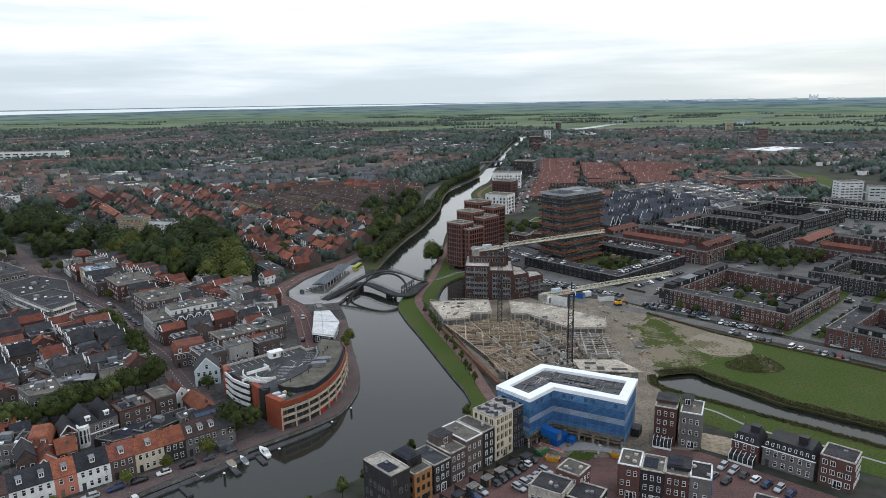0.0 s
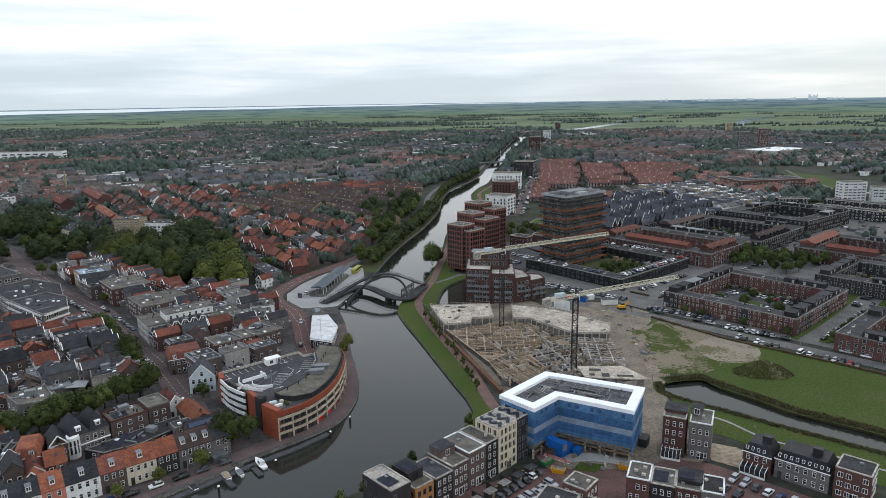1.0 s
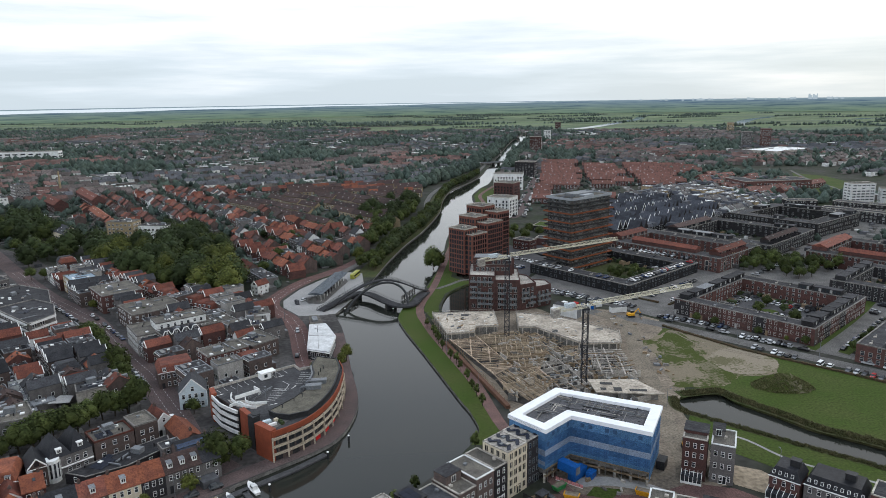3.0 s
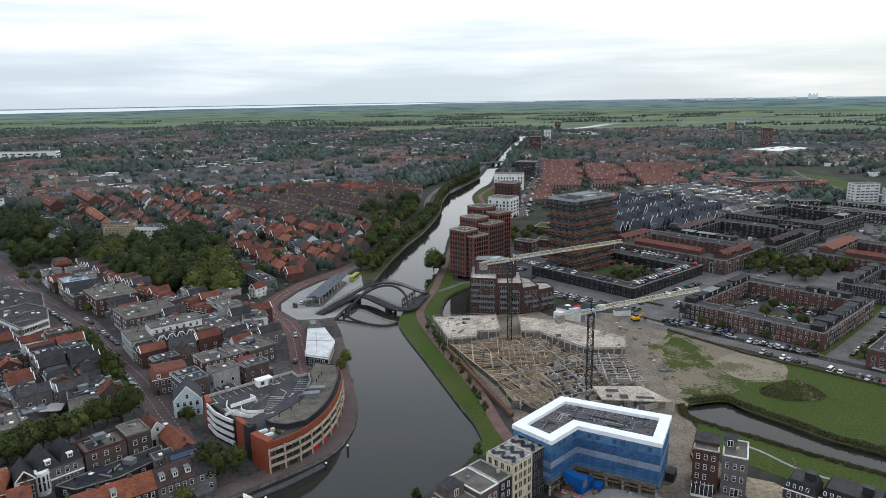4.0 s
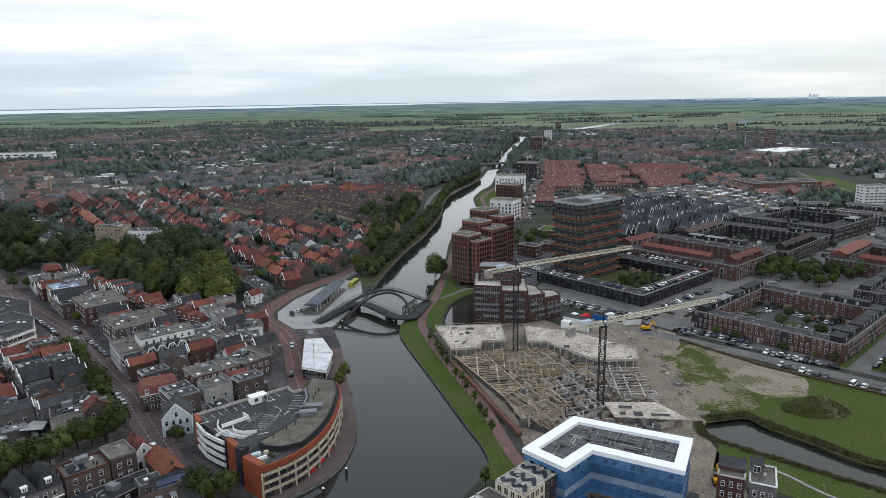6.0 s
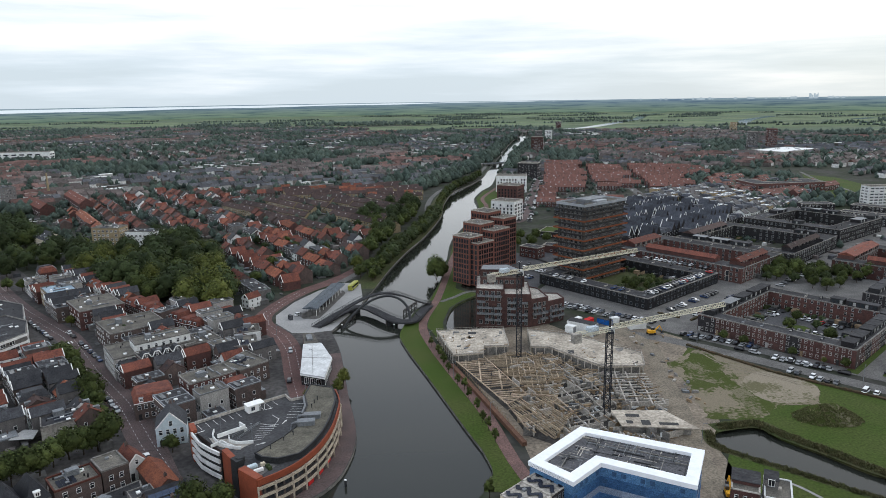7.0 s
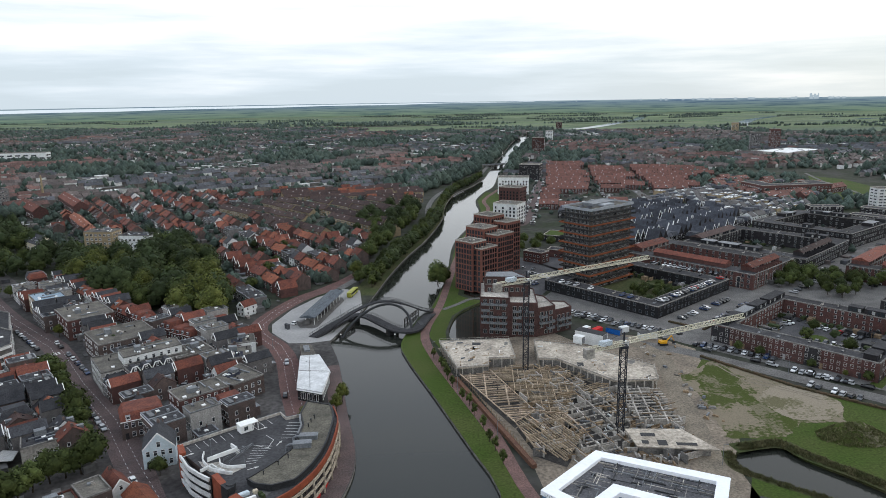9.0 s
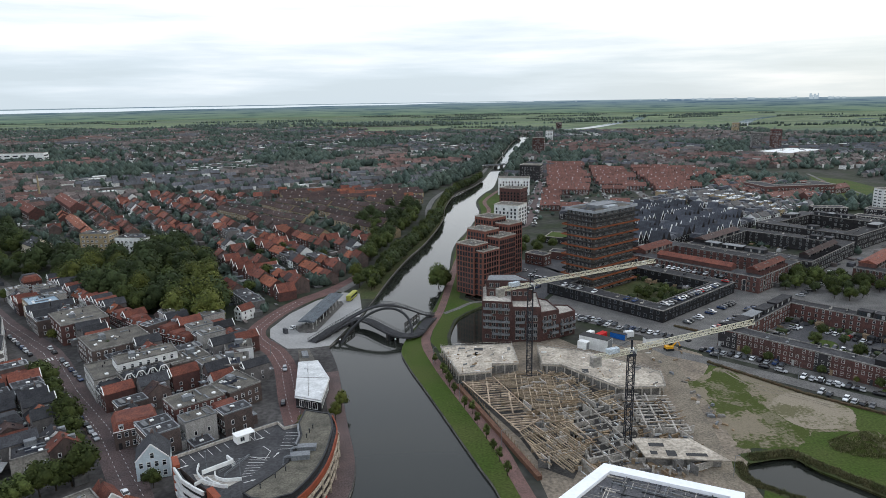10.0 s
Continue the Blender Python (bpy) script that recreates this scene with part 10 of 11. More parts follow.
    tagged(part("yard_clutter", yard, FAR_MATS), "small sheds, fences and terraces in yards", "sheds", kind="stuff")
    # gardens among the nearer rows
    for _ in range(1500):
        x, y = rr.uniform(-400, -55), rr.uniform(380, 840)
        if inside((x, y), near_left) and clear_of(x, y):
            clump(trees, x, y, rr.uniform(1.6, 4.0), rr, 14)
    for _ in range(160):
        x, y = rr.uniform(90, 330), rr.uniform(480, 900)
        clump(trees, x, y, rr.uniform(1.5, 3.2), rr, 16)
    woods = part("far_trees", trees, FAR_LEAF)
    woods.data.polygons.foreach_set("use_smooth", [True] * len(woods.data.polygons))
    tagged(woods, "dark green trees and woods among the far houses", "trees", kind="stuff")


far_town()

# ---- cars ----


def loft(mb, sections, mi=0):
    """A skin over equal-sided sections along x, closed at both ends."""
    k, n = len(sections[0]), len(mb.v)
    for s in sections:
        mb.v += s
    for i in range(len(sections) - 1):
        for j in range(k):
            a, b = n + i * k + j, n + i * k + (j + 1) % k
            mb.f.append((a, a + k, b + k, b))
            mb.m.append(mi)
    mb.f.append(tuple(n + j for j in range(k)))
    mb.f.append(tuple(n + (len(sections) - 1) * k + j for j in reversed(range(k))))
    mb.m += [mi, mi]
    return mb


def car_section(x, hw, z0, z1):
    c = min(0.18, (z1 - z0) * 0.3)
    return [(x, -hw + 0.06, z0), (x, -hw, z0 + c), (x, -hw, z1 - c), (x, -hw + c, z1), (x, hw - c, z1), (x, hw, z1 - c), (x, hw, z0 + c), (x, hw - 0.06, z0)]


def car_kind(name, label, paint, shape):
    body = MB()
    if shape == "van":
        L, roof, hood, st, en = 5.2, 2.0, 1.05, 0.55, 5.1
    elif shape == "estate":
        L, roof, hood, st, en = 4.6, 1.48, 0.95, 1.25, 4.45
    else:
        L, roof, hood, st, en = 4.0, 1.5, 0.95, 1.05, 3.85
    loft(body, [car_section(0.0, 0.72, 0.35, 0.7), car_section(0.15, 0.84, 0.25, 0.8), car_section(st, 0.88, 0.25, hood), car_section(L - 0.5, 0.88, 0.25, hood + 0.05), car_section(L - 0.1, 0.84, 0.28, hood), car_section(L, 0.76, 0.4, hood - 0.1)])
    loft(body, [car_section(st + 0.75, 0.66, roof - 0.1, roof), car_section(en - 0.45, 0.68, roof - 0.1, roof + 0.02)])
    for x in (0.8, L - 0.85):
        for y in (-0.8, 0.8):
            body.tube([(x, y - 0.11, 0.32), (x, y + 0.11, 0.32)], [0.32, 0.32], 8, 1)
    ob = tagged(part(name, body, [paint, RUBBER]), label, "van" if shape == "van" else "car", "parked cars")
    glass = MB()
    z = hood - 0.05
    glass.v = [(st, -0.8, z), (en, -0.8, z), (en, 0.8, z), (st, 0.8, z), (st + 0.75, -0.64, roof - 0.06), (en - 0.4, -0.66, roof - 0.06), (en - 0.4, 0.66, roof - 0.06), (st + 0.75, 0.64, roof - 0.06)]
    glass.f = [(0, 1, 5, 4), (1, 2, 6, 5), (2, 3, 7, 6), (3, 0, 4, 7), (4, 5, 6, 7)]
    glass.m = [0] * 5
    part("glazing", glass, GLASS, ob)
    return ob


def paint(name, c):
    return mat("car_" + name, c, tuple(v * 0.9 for v in c), 1.0, 0.25, 4, fineamt=0.05, spec=0.5)


CARS = Kinds([lambda a=a: car_kind(*a) for a in (
    ("car", "white hatchback parked in a street", paint("white", (0.75, 0.76, 0.76)), "hatch"), ("car", "black estate car parked in a street", paint("black", (0.015, 0.015, 0.017)), "estate"),
    ("car", "silver grey estate car parked in a street", paint("silver", (0.38, 0.39, 0.4)), "estate"), ("car", "dark grey hatchback parked in a street", paint("grey", (0.07, 0.075, 0.08)), "hatch"),
    ("car", "dark blue estate car parked in a street", paint("blue", (0.02, 0.04, 0.1)), "estate"), ("car", "red hatchback parked in a street", paint("red", (0.35, 0.02, 0.02)), "hatch"),
    ("van", "white delivery van parked in a street", paint("white", (0.75, 0.76, 0.76)), "van"), ("car", "black hatchback parked in a street", paint("black", (0.015, 0.015, 0.017)), "hatch"))])


def park(p, q, step, deg, seed, z=0.12, gap=0.2, picks=(0, 1, 2, 3, 3, 4, 0, 1, 2, 7, 1, 2, 3, 0, 4, 5)):
    """Cars along the line from p to q, heading deg."""
    rr = random.Random(seed)
    p, q = Vector(p), Vector(q)
    n = max(1, int((q - p).length / step))
    for i in range(n):
        if rr.random() >= gap:
            c = p + (q - p) * ((i + 0.5) / n)
            CARS.put(rr.choice(picks), at(c.x, c.y, z, deg + rr.uniform(-2, 2) + (180 if rr.random() < 0.4 else 0)) @ Matrix.Translation((-2.1, 0, 0)))


park((123.5, 288.5), (136.5, 275.0), 2.35, 45, 1, gap=0.05)
park((141, 270), (146, 265.8), 3, 45, 2, gap=0, picks=(6, 0))
park((148, 263), (158, 253.5), 2.5, 45, 3, gap=0.1)
park((98, 326), (146, 283), 6.2, -42, 4, gap=0.2)
park((158, 272), (190, 240), 6.5, -42, 5, gap=0.3)
park((136, 316), (150, 303), 2.6, 45, 6, gap=0.25)
park((147, 335), (165, 318), 2.8, 45, 7, gap=0.2)
park((48, 381), (90, 345), 2.9, 45, 8, gap=0.2)
park((54, 372), (74, 355), 3.1, 45, 9, gap=0.4)
park((112, 355), (146, 388), 2.8, -45, 10, gap=0.2)
park((122, 350), (155, 382), 3.4, -45, 11, gap=0.35)
park((95, 373.5), (142, 415.5), 3.0, -48, 12, z=5.95, gap=0.3)
park((88, 376.5), (52, 413), 4.5, 44, 13, z=5.95, gap=0.5)
park((108, 458), (144, 423), 3.0, 44, 42, z=5.95, gap=0.2)
park((100, 362), (140, 397), 2.8, -48, 43, gap=0.15)
park((32, 440), (44, 425), 2.7, 45, 14, gap=0.2)
park((40, 455), (54, 438), 2.7, 45, 15, gap=0.2)
park((32, 470), (46, 462), 2.7, 60, 16, gap=0.3)
park((4.2, 160.5), (25.5, 182.5), 2.6, -46, 17, gap=0.12, picks=(0, 1, 2, 3, 4, 2, 3, 0, 2))
park((16.5, 164), (27, 174.5), 2.7, -46, 18, gap=0.1, picks=(1, 2, 3, 2, 4))
park((71, 172), (76, 166.5), 3, 40, 19, gap=0.2)
park((75.5, 176.5), (90.5, 160.5), 2.9, 43, 20, gap=0.15, picks=(0, 2, 1, 4, 3, 2))
park((60, 176), (66, 172), 3.4, 45, 21, gap=0.3)
park((-112, 151.8), (-66, 188), 6.4, 38, 22, gap=0.15)
park((158, 283), (212, 334), 6.5, 43, 40, gap=0.25)
park((214, 342), (285, 418), 6.5, 46, 41, gap=0.25)
park((-176, 321), (-120, 257), 6.2, -49, 23, gap=0.2)
park((-222, 366), (-186, 331), 6.0, -46, 24, gap=0.25)
park((-186, 343), (-150, 304), 6.4, -48, 25, gap=0.35)
park((-100, 231), (-84, 209), 6.5, -52, 26, gap=0.4)
park((-76, 322), (-66, 276), 12, -77, 27, gap=0.3)
park((-108.5, 277), (-109, 294), 2.7, 10, 28, gap=0.15)
park((-98, 292), (-96, 278), 2.8, 190, 44, gap=0.2)
park((176, 405), (215, 440), 3.2, -45, 29, gap=0.3)
park((200, 330), (240, 372), 3.2, -45, 30, gap=0.35)
park((-92, 370), (-80, 402), 14, 70, 31, gap=0.2)
park((-84, 196), (-78, 203), 3, 30, 32, gap=0.1)
park((97, 331), (124, 312), 2.6, 45, 33, gap=0.12)
park((124, 302), (140, 289), 2.6, 45, 34, gap=0.15)
park((135, 346), (152, 357), 2.8, -45, 35, gap=0.2)
park((158, 352), (172, 334), 2.8, 40, 36, gap=0.2)
park((152, 322), (166, 309), 2.8, 45, 37, gap=0.25)
park((-86, 356), (-62, 404), 15, 65, 38, gap=0.3)

far_cars = MB()
rr_ = random.Random(9)
for p, q, n in (((62, 610), (120, 950), 60), ((53, 612), (112, 955), 55), ((150, 720), (200, 1040), 40), ((215, 760), (330, 700), 30), ((120, 420), (170, 465), 24), ((225, 415), (300, 480), 26), ((280, 405), (380, 505), 24)):
    for _ in range(n):
        f = rr_.random()
        x, y = p[0] + (q[0] - p[0]) * f, p[1] + (q[1] - p[1]) * f
        m4 = at(x, y, 0.12, math.degrees(math.atan2(q[1] - p[1], q[0] - p[0])) + rr_.choice((0, 90)))
        k = rr_.randrange(4)
        far_cars.box(-2.1, 2.1, -0.87, 0.87, 0.2, 0.95, k, m4).box(-1.2, 1.4, -0.75, 0.75, 0.95, 1.45, k if rr_.random() < 0.5 else 2, m4)
tagged(part("far_cars", far_cars, [paint("white", (0.75, 0.76, 0.76)), paint("grey", (0.07, 0.075, 0.08)), paint("black", (0.015, 0.015, 0.017)), paint("silver", (0.38, 0.39, 0.4))]), "rows of parked cars in far streets", "cars", kind="stuff")

# ---- boats, jetty and posts ----


def boat(x, y, deg, L, label, cabin, m, cover=None):
    th = thing("boat", label, "boat", "moored boats", at(x, y, -1.0, deg))
    hull = MB()
    secs = []
    for f, w, z in ((0, 0.75, 0.7), (0.3, 1.0, 0.72), (0.65, 0.95, 0.8), (0.88, 0.5, 0.95), (1.0, 0.06, 1.1)):
        hw = w * L * 0.16
        secs.append([(f * L, -hw * 0.6, -0.2), (f * L, -hw, z), (f * L, hw, z), (f * L, hw * 0.6, -0.2)])
    loft(hull, secs)
    part("hull", hull, m, th)
    if cabin:
        c = MB()
        loft(c, [[(L * 0.25, -0.8, 0.6), (L * 0.25, -0.7, 1.9), (L * 0.25, 0.7, 1.9), (L * 0.25, 0.8, 0.6)], [(L * 0.62, -0.75, 0.6), (L * 0.55, -0.6, 1.8), (L * 0.55, 0.6, 1.8), (L * 0.62, 0.75, 0.6)]])
        part("cabin", c, WHITE, th)
        part("windscreen", MB().box(L * 0.3, L * 0.5, -0.78, 0.78, 1.2, 1.6), GLASS, th)
    if cover:
        part("cover", MB().box(0.3, L * 0.7, -L * 0.13, L * 0.13, 0.6, 0.95), cover, th)


boat(-56.4, 184.3, 128, 7.0, "white cabin cruiser moored at a jetty", True, PAINT_WHITE)
boat(-61.8, 180.4, 130, 5.0, "small white open boat at a jetty", False, PAINT_WHITE, STEEL_GREY)
boat(-65.0, 178.5, 130, 6.2, "boat under a brown canvas cover", False, PAINT_WHITE, mat("canvas", (0.3, 0.24, 0.18), (0.25, 0.2, 0.15), 1))
boat(-72.5, 173.2, 135, 5.6, "small white boat with a dark cover", False, PAINT_WHITE, STEEL_DARK)
boat(-85, 160, 135, 6.5, "white boat moored along the quay", True, PAINT_WHITE)
boat(-25.5, 326, 105, 5.5, "small dark rowing boat at the grassy bank", False, STEEL_DARK, STEEL_GREY)
jetty = thing("jetty", "dark floating jetty along the quay", "jetty", at=at(0, 0))
for (x0, y0), (x1, y1), w in (((-92, 154.5), (-64, 183), 2.2), ((-64, 183), (-49, 196.5), 2.2), ((-49, 196.5), (-41.5, 205), 2.2), ((-60.5, 185.5), (-56.5, 180.5), 1.6), ((-66.5, 179.2), (-62.5, 174.6), 1.6), ((-77, 168.5), (-72.5, 164), 1.6)):
    mb = MB()
    l, r = ribbon_points([(x0, y0), (x1, y1)], w)
    mb.prism([r[0], r[1], l[1], l[0]], -0.95, -0.45)
    part("deck", mb, mat("wet_planks", (0.075, 0.075, 0.078), (0.05, 0.05, 0.053), 0.8, 0.7, 6, 0.2), jetty)
for x, y in ((-35.7, 213.6), (-40.5, 203.5), (-53.6, 186.2), (-66, 172.5), (-57.2, 346), (-32.5, 345.5)):
    th = thing("mooring_post", "dark mooring post with a white cap", "post", "mooring posts", at(x, y, 0))
    part("shaft", MB().tube([(0, 0, -2.4), (0, 0, 1.0)], [0.35, 0.35], 8), STEEL_DARK, th)
    part("cap", MB().tube([(0, 0, 1.0), (0, 0, 1.25)], [0.4, 0.3], 8), PAINT_WHITE, th)

# ---- the building site's sheds, skips and machines ----


def container(x, y, deg, m, label, L=6.0, w=2.4, h=2.5, z=0.08):
    th = thing("container", label, "container", "site containers", at(x, y, z, deg))
    mb = MB().box(0, L, 0, w, 0.1, h)
    part("body", mb, m, th)
    part("roof", MB().box(-0.05, L + 0.05, -0.05, w + 0.05, h, h + 0.1), m if L < 7 else STEEL_DARK, th)
    part("door", MB().box(L, L + 0.05, 0.3, w - 0.3, 0.2, h - 0.2), STEEL_GREY, th)


for a in ((47, 336, -38, WHITE, "white two-storey site office cabins", 13, 5, 5.4), (57.5, 343, 45, RED, "red site container on bare earth", 6, 2.4, 2.5), (53, 345, 45, WHITE, "white site container on bare earth", 5, 2.4, 2.5), (63, 347, -40, BLUE, "blue site container on bare earth", 7, 2.4, 2.5), (70, 346, 20, WHITE, "white site container on bare earth", 4, 2.4, 2.5),
          (76, 337, 10, WHITE, "white site cabin on bare earth", 8, 3, 2.8), (44, 324, -40, WHITE, "white cabin standing on the concrete deck", 4, 3, 3.2), (31.0, 187.5, 45, BLUE, "blue site container beside the wrapped building", 6, 2.4, 2.6), (26.5, 189.8, -45, BLUE, "blue site container raised on a frame", 6, 2.4, 2.6),
          (36, 188.5, 55, BLUE, "blue material box on bare earth", 3, 2, 1.8), (57.4, 193, 60, STEEL_DARK, "dark site container on bare earth", 4, 2.4, 2.6), (33.5, 330.5, -38, CONCRETE, "pale formwork stack on bare earth", 7, 2, 1.6)):
    container(*a, **({"z": 3.0} if "raised" in a[4] else {"z": 4.0} if "deck" in a[4] else {}))
for x, y, deg, m, lab in ((27.3, 180.5, -20, YELLOW, "yellow rubble skip"), (46.8, 182.2, -25, YELLOW, "yellow rubble skip"), (25, 183.5, 40, mat("green_paint", (0.05, 0.25, 0.08)), "green rubble skip")):
    th = thing("skip", lab + " on the site", "skip", "skips", at(x, y, 0.1, deg))
    mb = MB()
    loft(mb, [[(0, -0.8, 0), (-0.5, -1.0, 1.4), (-0.5, 1.0, 1.4), (0, 0.8, 0)], [(3.2, -0.8, 0), (3.7, -1.0, 1.4), (3.7, 1.0, 1.4), (3.2, 0.8, 0)]])
    part("body", mb, m, th)
    part("rubble", MB().box(-0.2, 3.4, -0.85, 0.85, 1.2, 1.5), MUD, th)


def excavator(x, y, deg):
    th = thing("excavator", "yellow excavator with a folded arm", "excavator", "site machines", at(x, y, 0.1, deg))
    for s in (-1.1, 1.1):
        part("track", MB().box(-1.7, 1.7, s - 0.3, s + 0.3, 0, 0.8), RUBBER, th)
    part("body", MB().box(-1.7, 1.4, -1.2, 1.2, 0.9, 1.9), YELLOW, th)
    part("cab", MB().box(0.1, 1.4, 0.2, 1.2, 1.9, 2.9), GLASS, th)
    part("boom", MB().beam((1.2, -0.3, 1.6), (3.6, -0.3, 4.0), 0.4), YELLOW, th)
    part("arm", MB().beam((3.6, -0.3, 4.0), (4.8, -0.3, 1.6), 0.32), YELLOW, th)
    part("bucket", MB().box(4.3, 5.3, -0.8, 0.2, 0.6, 1.6), STEEL_DARK, th)


excavator(68, 205.5, 80)
excavator(84, 331, 10)
rubble = random.Random(31)
for i in range(46):
    x, y = rubble.choice(((rubble.uniform(77, 83), rubble.uniform(258, 300)), (rubble.uniform(28, 56), rubble.uniform(178, 190)), (rubble.uniform(60, 90), rubble.uniform(300, 340))))
    w, d, h = rubble.uniform(0.6, 2.6), rubble.uniform(0.4, 1.1), rubble.uniform(0.25, 0.9)
    mb = MB().box(-w / 2, w / 2, -d / 2, d / 2, 0, h * 0.5).box(-w / 2.4, w / 2.2, -d / 2.3, d / 2, h * 0.5, h)
    tagged(part("pallet_load", mb, rubble.choice((WOOD, CONCRETE, STEEL_GREY, CONCRETE_OLD, CONCRETE_OLD, WOOD, GRAVEL)), at=at(x, y, 0.08, rubble.uniform(0, 180))), "small stack of building material on bare earth", "pallet load", "pallet loads")

# ---- rough ground: mound, reeds, hedges ----
mound = MB()
N_ = 26
for j in range(11):
    for i in range(N_):
        a, f = 2 * math.pi * i / N_, j / 10
        k = 1 + 0.18 * noise.noise(Vector((math.cos(a) * 2, math.sin(a) * 2, 4)))
        x, y = 10.8 * f * k * math.cos(a), 6.2 * f * k * math.sin(a)
        z = 4.6 * (1 - f * f) ** 1.3 * (1 + 0.45 * noise.noise(Vector((x * 0.3, y * 0.3, 0))))
        mound.v.append((x, y, z - 0.05))
for j in range(10):
    for i in range(N_):
        a, b = j * N_ + i, j * N_ + (i + 1) % N_
        mound.f.append((a, a + N_, b + N_, b))
        mound.m.append(0)
tagged(part("earth_mound", mound, GREENER, at=at(118, 249.5, 0.1, -4)), "overgrown earth mound in a field", "mound")
REED = mat("reeds", (0.068, 0.074, 0.03), (0.11, 0.10, 0.05), 0.3, 0.9, 5, island=0.4)
reeds = MB()
rr_ = random.Random(14)


scrub = MB()


def tuft(x, y, z, h, mb=reeds):
    """A tuft of upright leaning blades."""
    for _ in range(8):
        a, t, w = rr_.uniform(0, 6.283), rr_.uniform(0.2, 0.9) * h, rr_.uniform(0.06, 0.13)
        bx, by = x + rr_.uniform(-0.5, 0.5), y + rr_.uniform(-0.5, 0.5)
        dx, dy = math.cos(a), math.sin(a)
        k = h * rr_.uniform(0.6, 1.1)
        mb.quad([(bx - dy * w, by + dx * w, z - 0.2), (bx + dy * w, by - dx * w, z - 0.2), (bx + dy * w * 1.3 + dx * t * 0.5, by - dx * w * 1.3 + dy * t * 0.5, z + k * 0.6), (bx + dx * t, by + dy * t, z + k)])


def tufts(line, width, step, lo, hi):
    for a, b in zip(line, line[1:]):
        a, b = Vector(a), Vector(b)
        for _ in range(int((b - a).length / step) + 1):
            p = a + (b - a) * rr_.random()
            tuft(p.x + rr_.uniform(-width, width), p.y + rr_.uniform(-width, width), 0.0, rr_.uniform(lo, hi) * 1.4)


tufts([(80, 244), (93, 246.5), (98, 238.5), (106.5, 228.5), (115, 217.5), (125, 210), (165, 178)], 1.7, 0.045, 0.4, 0.8)
tufts([(77, 229), (91, 217.5), (103, 207.3), (116, 197.3), (150, 169)], 1.1, 0.07, 0.25, 0.55)
tufts([(76, 241), (74, 234), (77, 229)], 1.2, 0.06, 0.25, 0.6)
for _ in range(1000):
    a, k = rr_.uniform(0, 6.283), math.sqrt(rr_.random())
    q = at(118, 249.5, 0, -4) @ Vector((11.2 * k * math.cos(a), 6.6 * k * math.sin(a), 0))
    tuft(q.x, q.y, 4.6 * max(0, 1 - k * k) ** 1.3, rr_.uniform(0.12, 0.42), scrub)
ribbon("bank", [(78, 243.5), (93, 246.2), (98, 238.5), (106.5, 228.5), (115, 217.5), (125, 210), (165, 178)], 5.5, 0.09, GRASS_ROUGH, "rough edge of a ditch", category="grass")
ribbon("bank", [(75, 242), (73.5, 234), (77, 228.6), (91, 217), (103, 206.8), (116, 196.8), (150, 168.5)], 2.4, 0.09, GRASS_ROUGH, "rough edge of a ditch", category="grass")
tagged(part("scrub", scrub, mat("scrub_leaf", (0.105, 0.115, 0.045), (0.15, 0.14, 0.075), 0.4, 0.9, 5, island=0.4, spec=0.05)), "tall rough grass on an earth mound", "grass", kind="stuff")
tagged(part("reeds", reeds, REED), "brown-green reeds and scrub along a ditch", "reeds", kind="stuff")
hedges = [((95, 317), (119, 286)), ((119, 286), (150, 258.5)), ((150, 258.5), (185, 225)), ((96, 361), (104, 353)), ((108, 349), (118, 358))]
for a, b in hedges:
    d = Vector(b) - Vector(a)
    mb = MB()
    n = int(d.length / 0.8)
    r2 = random.Random(int(a[0]))
    for i in range(n):
        h = r2.uniform(0.55, 0.9)
        mb.box(i * 0.8, i * 0.8 + 0.85, -0.6 + r2.uniform(-0.1, 0.1), 0.6 + r2.uniform(-0.1, 0.1), 0, h)
    tagged(part("hedge", mb, mat("brown_hedge", (0.075, 0.05, 0.03), (0.05, 0.045, 0.025), 0.6, 0.9, 5, 0.6), at=at(*a, 0.08, math.degrees(math.atan2(d.y, d.x)))), "low clipped brownish hedge beside the street", "hedge", "hedges")

# ---- street markings and lamps ----
marks = MB()


def dashes(line, L, gap, w, z, off=0.0):
    for a, b in zip(line, line[1:]):
        a, b = Vector(a), Vector(b)
        u = (b - a).normalized()
        n = Vector((-u.y, u.x)) * off
        s = 0.0
        while s < (b - a).length:
            p = a + u * s + n
            marks.box(0, L, -w / 2, w / 2, 0, 0.015, 0, at(p.x, p.y, z, math.degrees(math.atan2(u.y, u.x))))
            s += L + gap


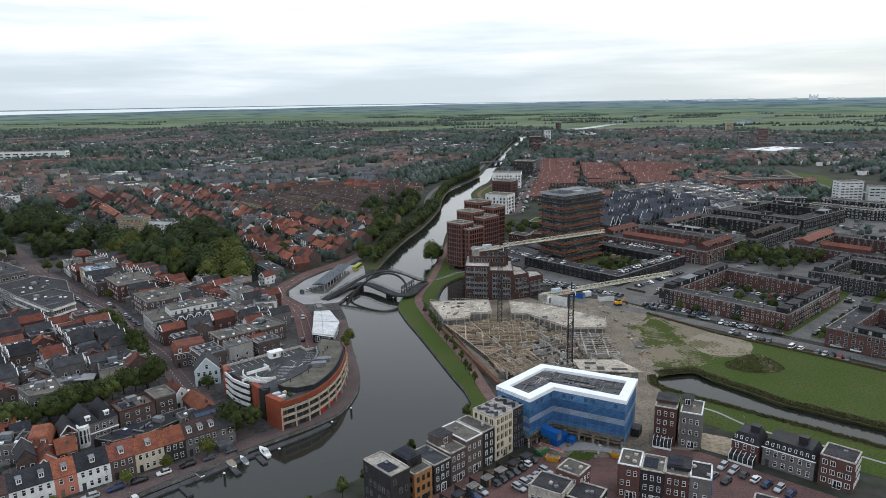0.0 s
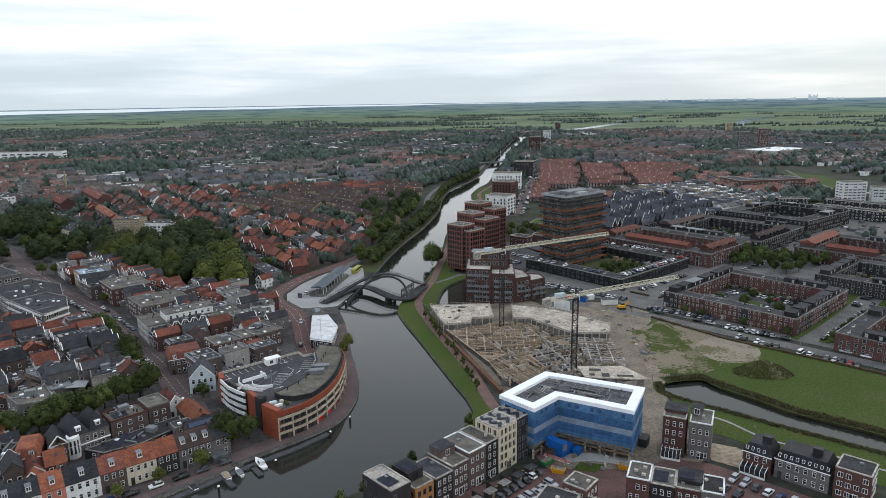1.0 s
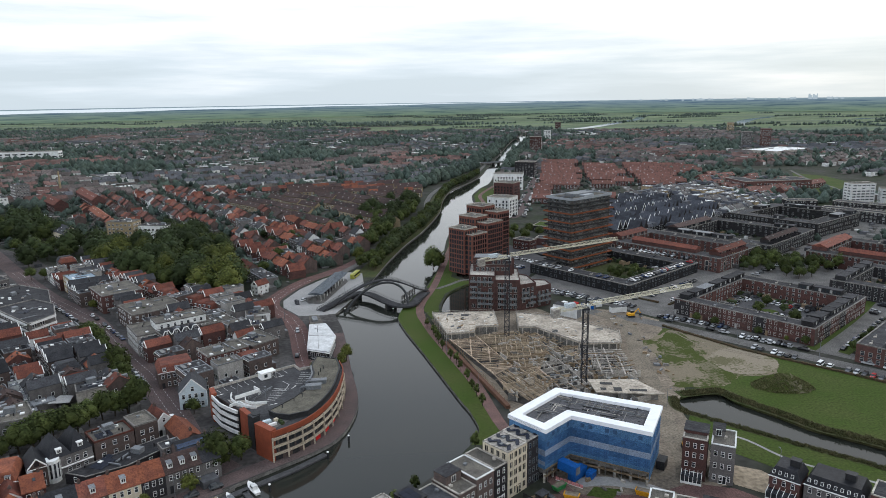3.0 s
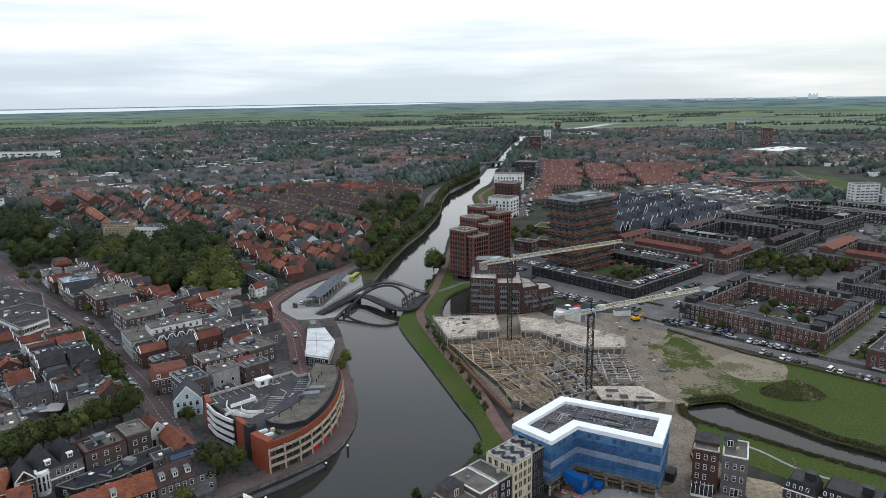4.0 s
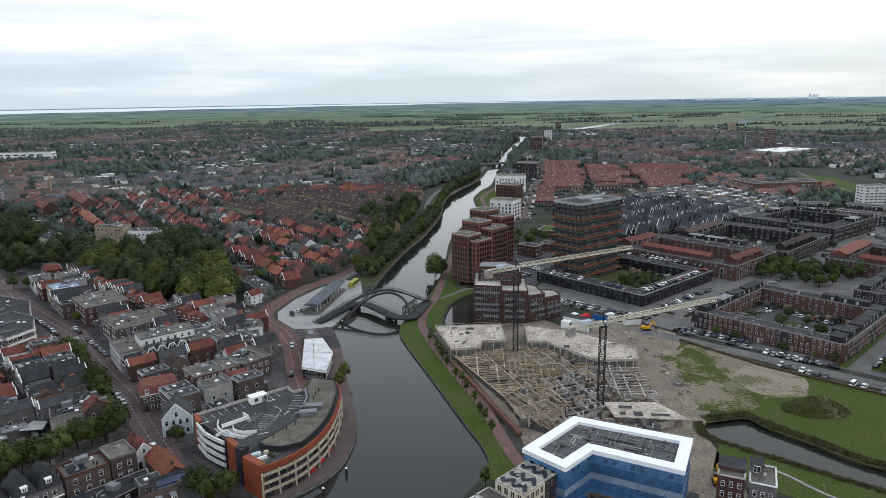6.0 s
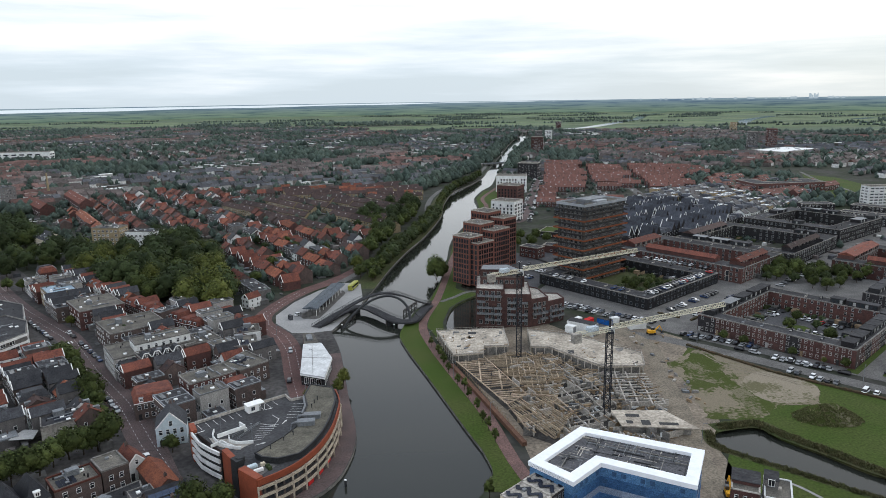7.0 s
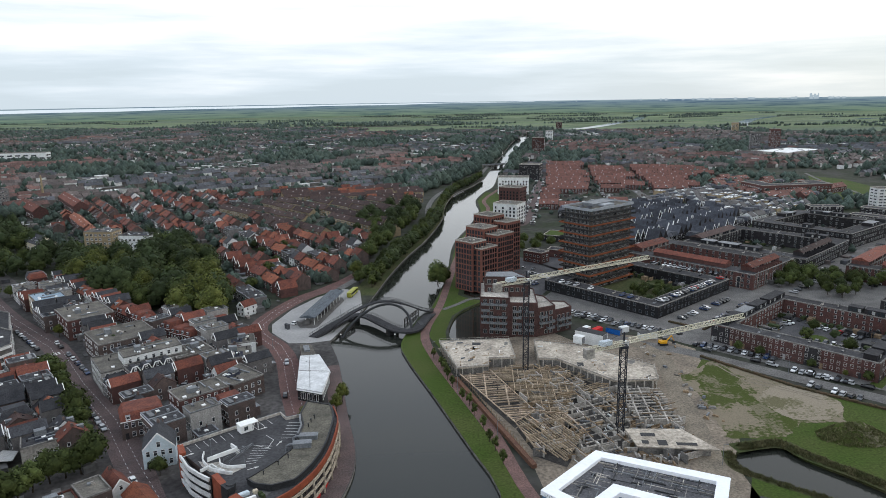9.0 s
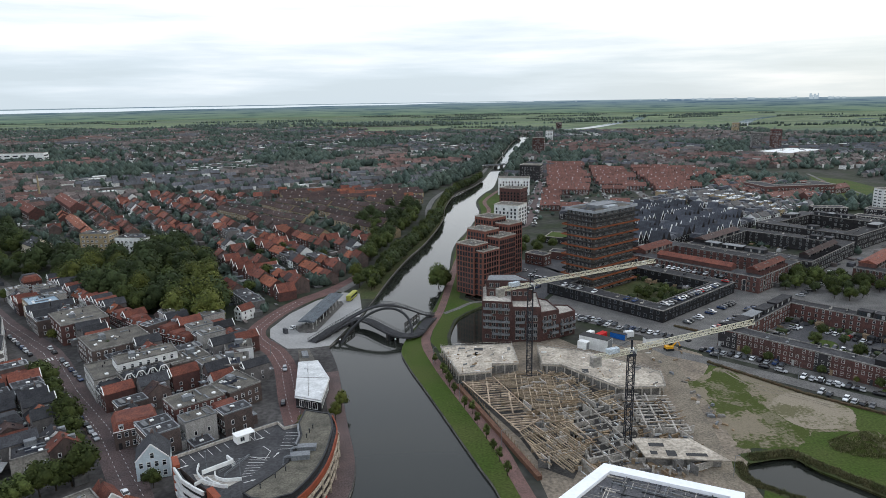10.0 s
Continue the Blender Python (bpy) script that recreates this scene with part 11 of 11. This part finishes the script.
dashes(AVENUE[1:], 1.2, 1.8, 0.15, 0.11, 1.6)
dashes(AVENUE[1:], 1.2, 1.8, 0.15, 0.11, -1.6)
dashes([(-57, 262), (-66, 288), (-74.5, 316), (-83, 334), (-95, 350), (-99, 364), (-95.5, 385), (-88.5, 406)], 1.2, 1.8, 0.15, 0.12, 1.6)
dashes([(-57, 262), (-66, 288), (-74.5, 316), (-83, 334), (-95, 350), (-99, 364), (-95.5, 385), (-88.5, 406)], 1.2, 1.8, 0.15, 0.12, -1.8)
for i in range(7):
    marks.box(-1.8, 1.8, -0.3, 0.3, 0, 0.015, 0, at(-181.5 + i * 0.85, 323.5 + i * 0.95, 0.11, -48))
tagged(part("road_markings", marks, LINE), "white painted lines on the streets", "road marking", kind="stuff")
LAMPS = Kinds([lambda: lamp_kind()])


def lamp_kind():
    th = thing("street_lamp", "thin grey street lamp with a short arm", "lamp", "street lamps")
    part("pole", MB().tube([(0, 0, 0), (0, 0, 6.5)], [0.1, 0.06], 6), STEEL_GREY, th)
    part("arm", MB().beam((0, 0, 6.4), (0.9, 0, 6.6), 0.08), STEEL_GREY, th)
    part("head", MB().box(0.7, 1.3, -0.12, 0.12, 6.52, 6.66), STEEL_GREY, th)
    return th


for x, y, d in ((-58, 268, 180), (-62, 300, 180), (-84, 330, 0), (-70, 385, 90), (-60, 365, 90), (100, 319, 45), (122, 299, 45), (146, 277, 45), (168, 257, 45), (71, 234, 0), (77, 205, 90), (90, 193, 90), (-96, 166, -45), (-84, 177, -45), (-78, 181.5, -45), (-5, 285, 20), (-15, 320, 20), (7, 250, 20)):
    LAMPS.put(0, at(x, y, 0.1, d))


def bus(x, y, deg):
    th = thing("city_bus", "yellow-green city bus at the bus station", "bus", at=at(x, y, 0.12, deg))
    part("body", MB().box(-5.9, 5.9, -1.25, 1.25, 0.35, 3.0).box(-4.5, 3.5, -0.8, 0.8, 3.0, 3.2), mat("bus_yellow", (0.36, 0.36, 0.07), (0.3, 0.3, 0.06), 0.6, 0.4), th)
    for k in (-1, 1):
        part("window_band", MB().box(-5.6, 5.6, min(k * 1.25, k * 1.28), max(k * 1.25, k * 1.28), 1.4, 2.5), GLASS, th)
        for xx in (-3.4, 3.6):
            part("wheel", MB().tube([(xx, k * 1.0, 0.45), (xx, k * 1.28, 0.45)], [0.48, 0.48], 12), RUBBER, th)
    part("windscreen", MB().box(5.9, 5.93, -1.15, 1.15, 1.1, 2.6), GLASS, th)


bus(-61, 412, 80)
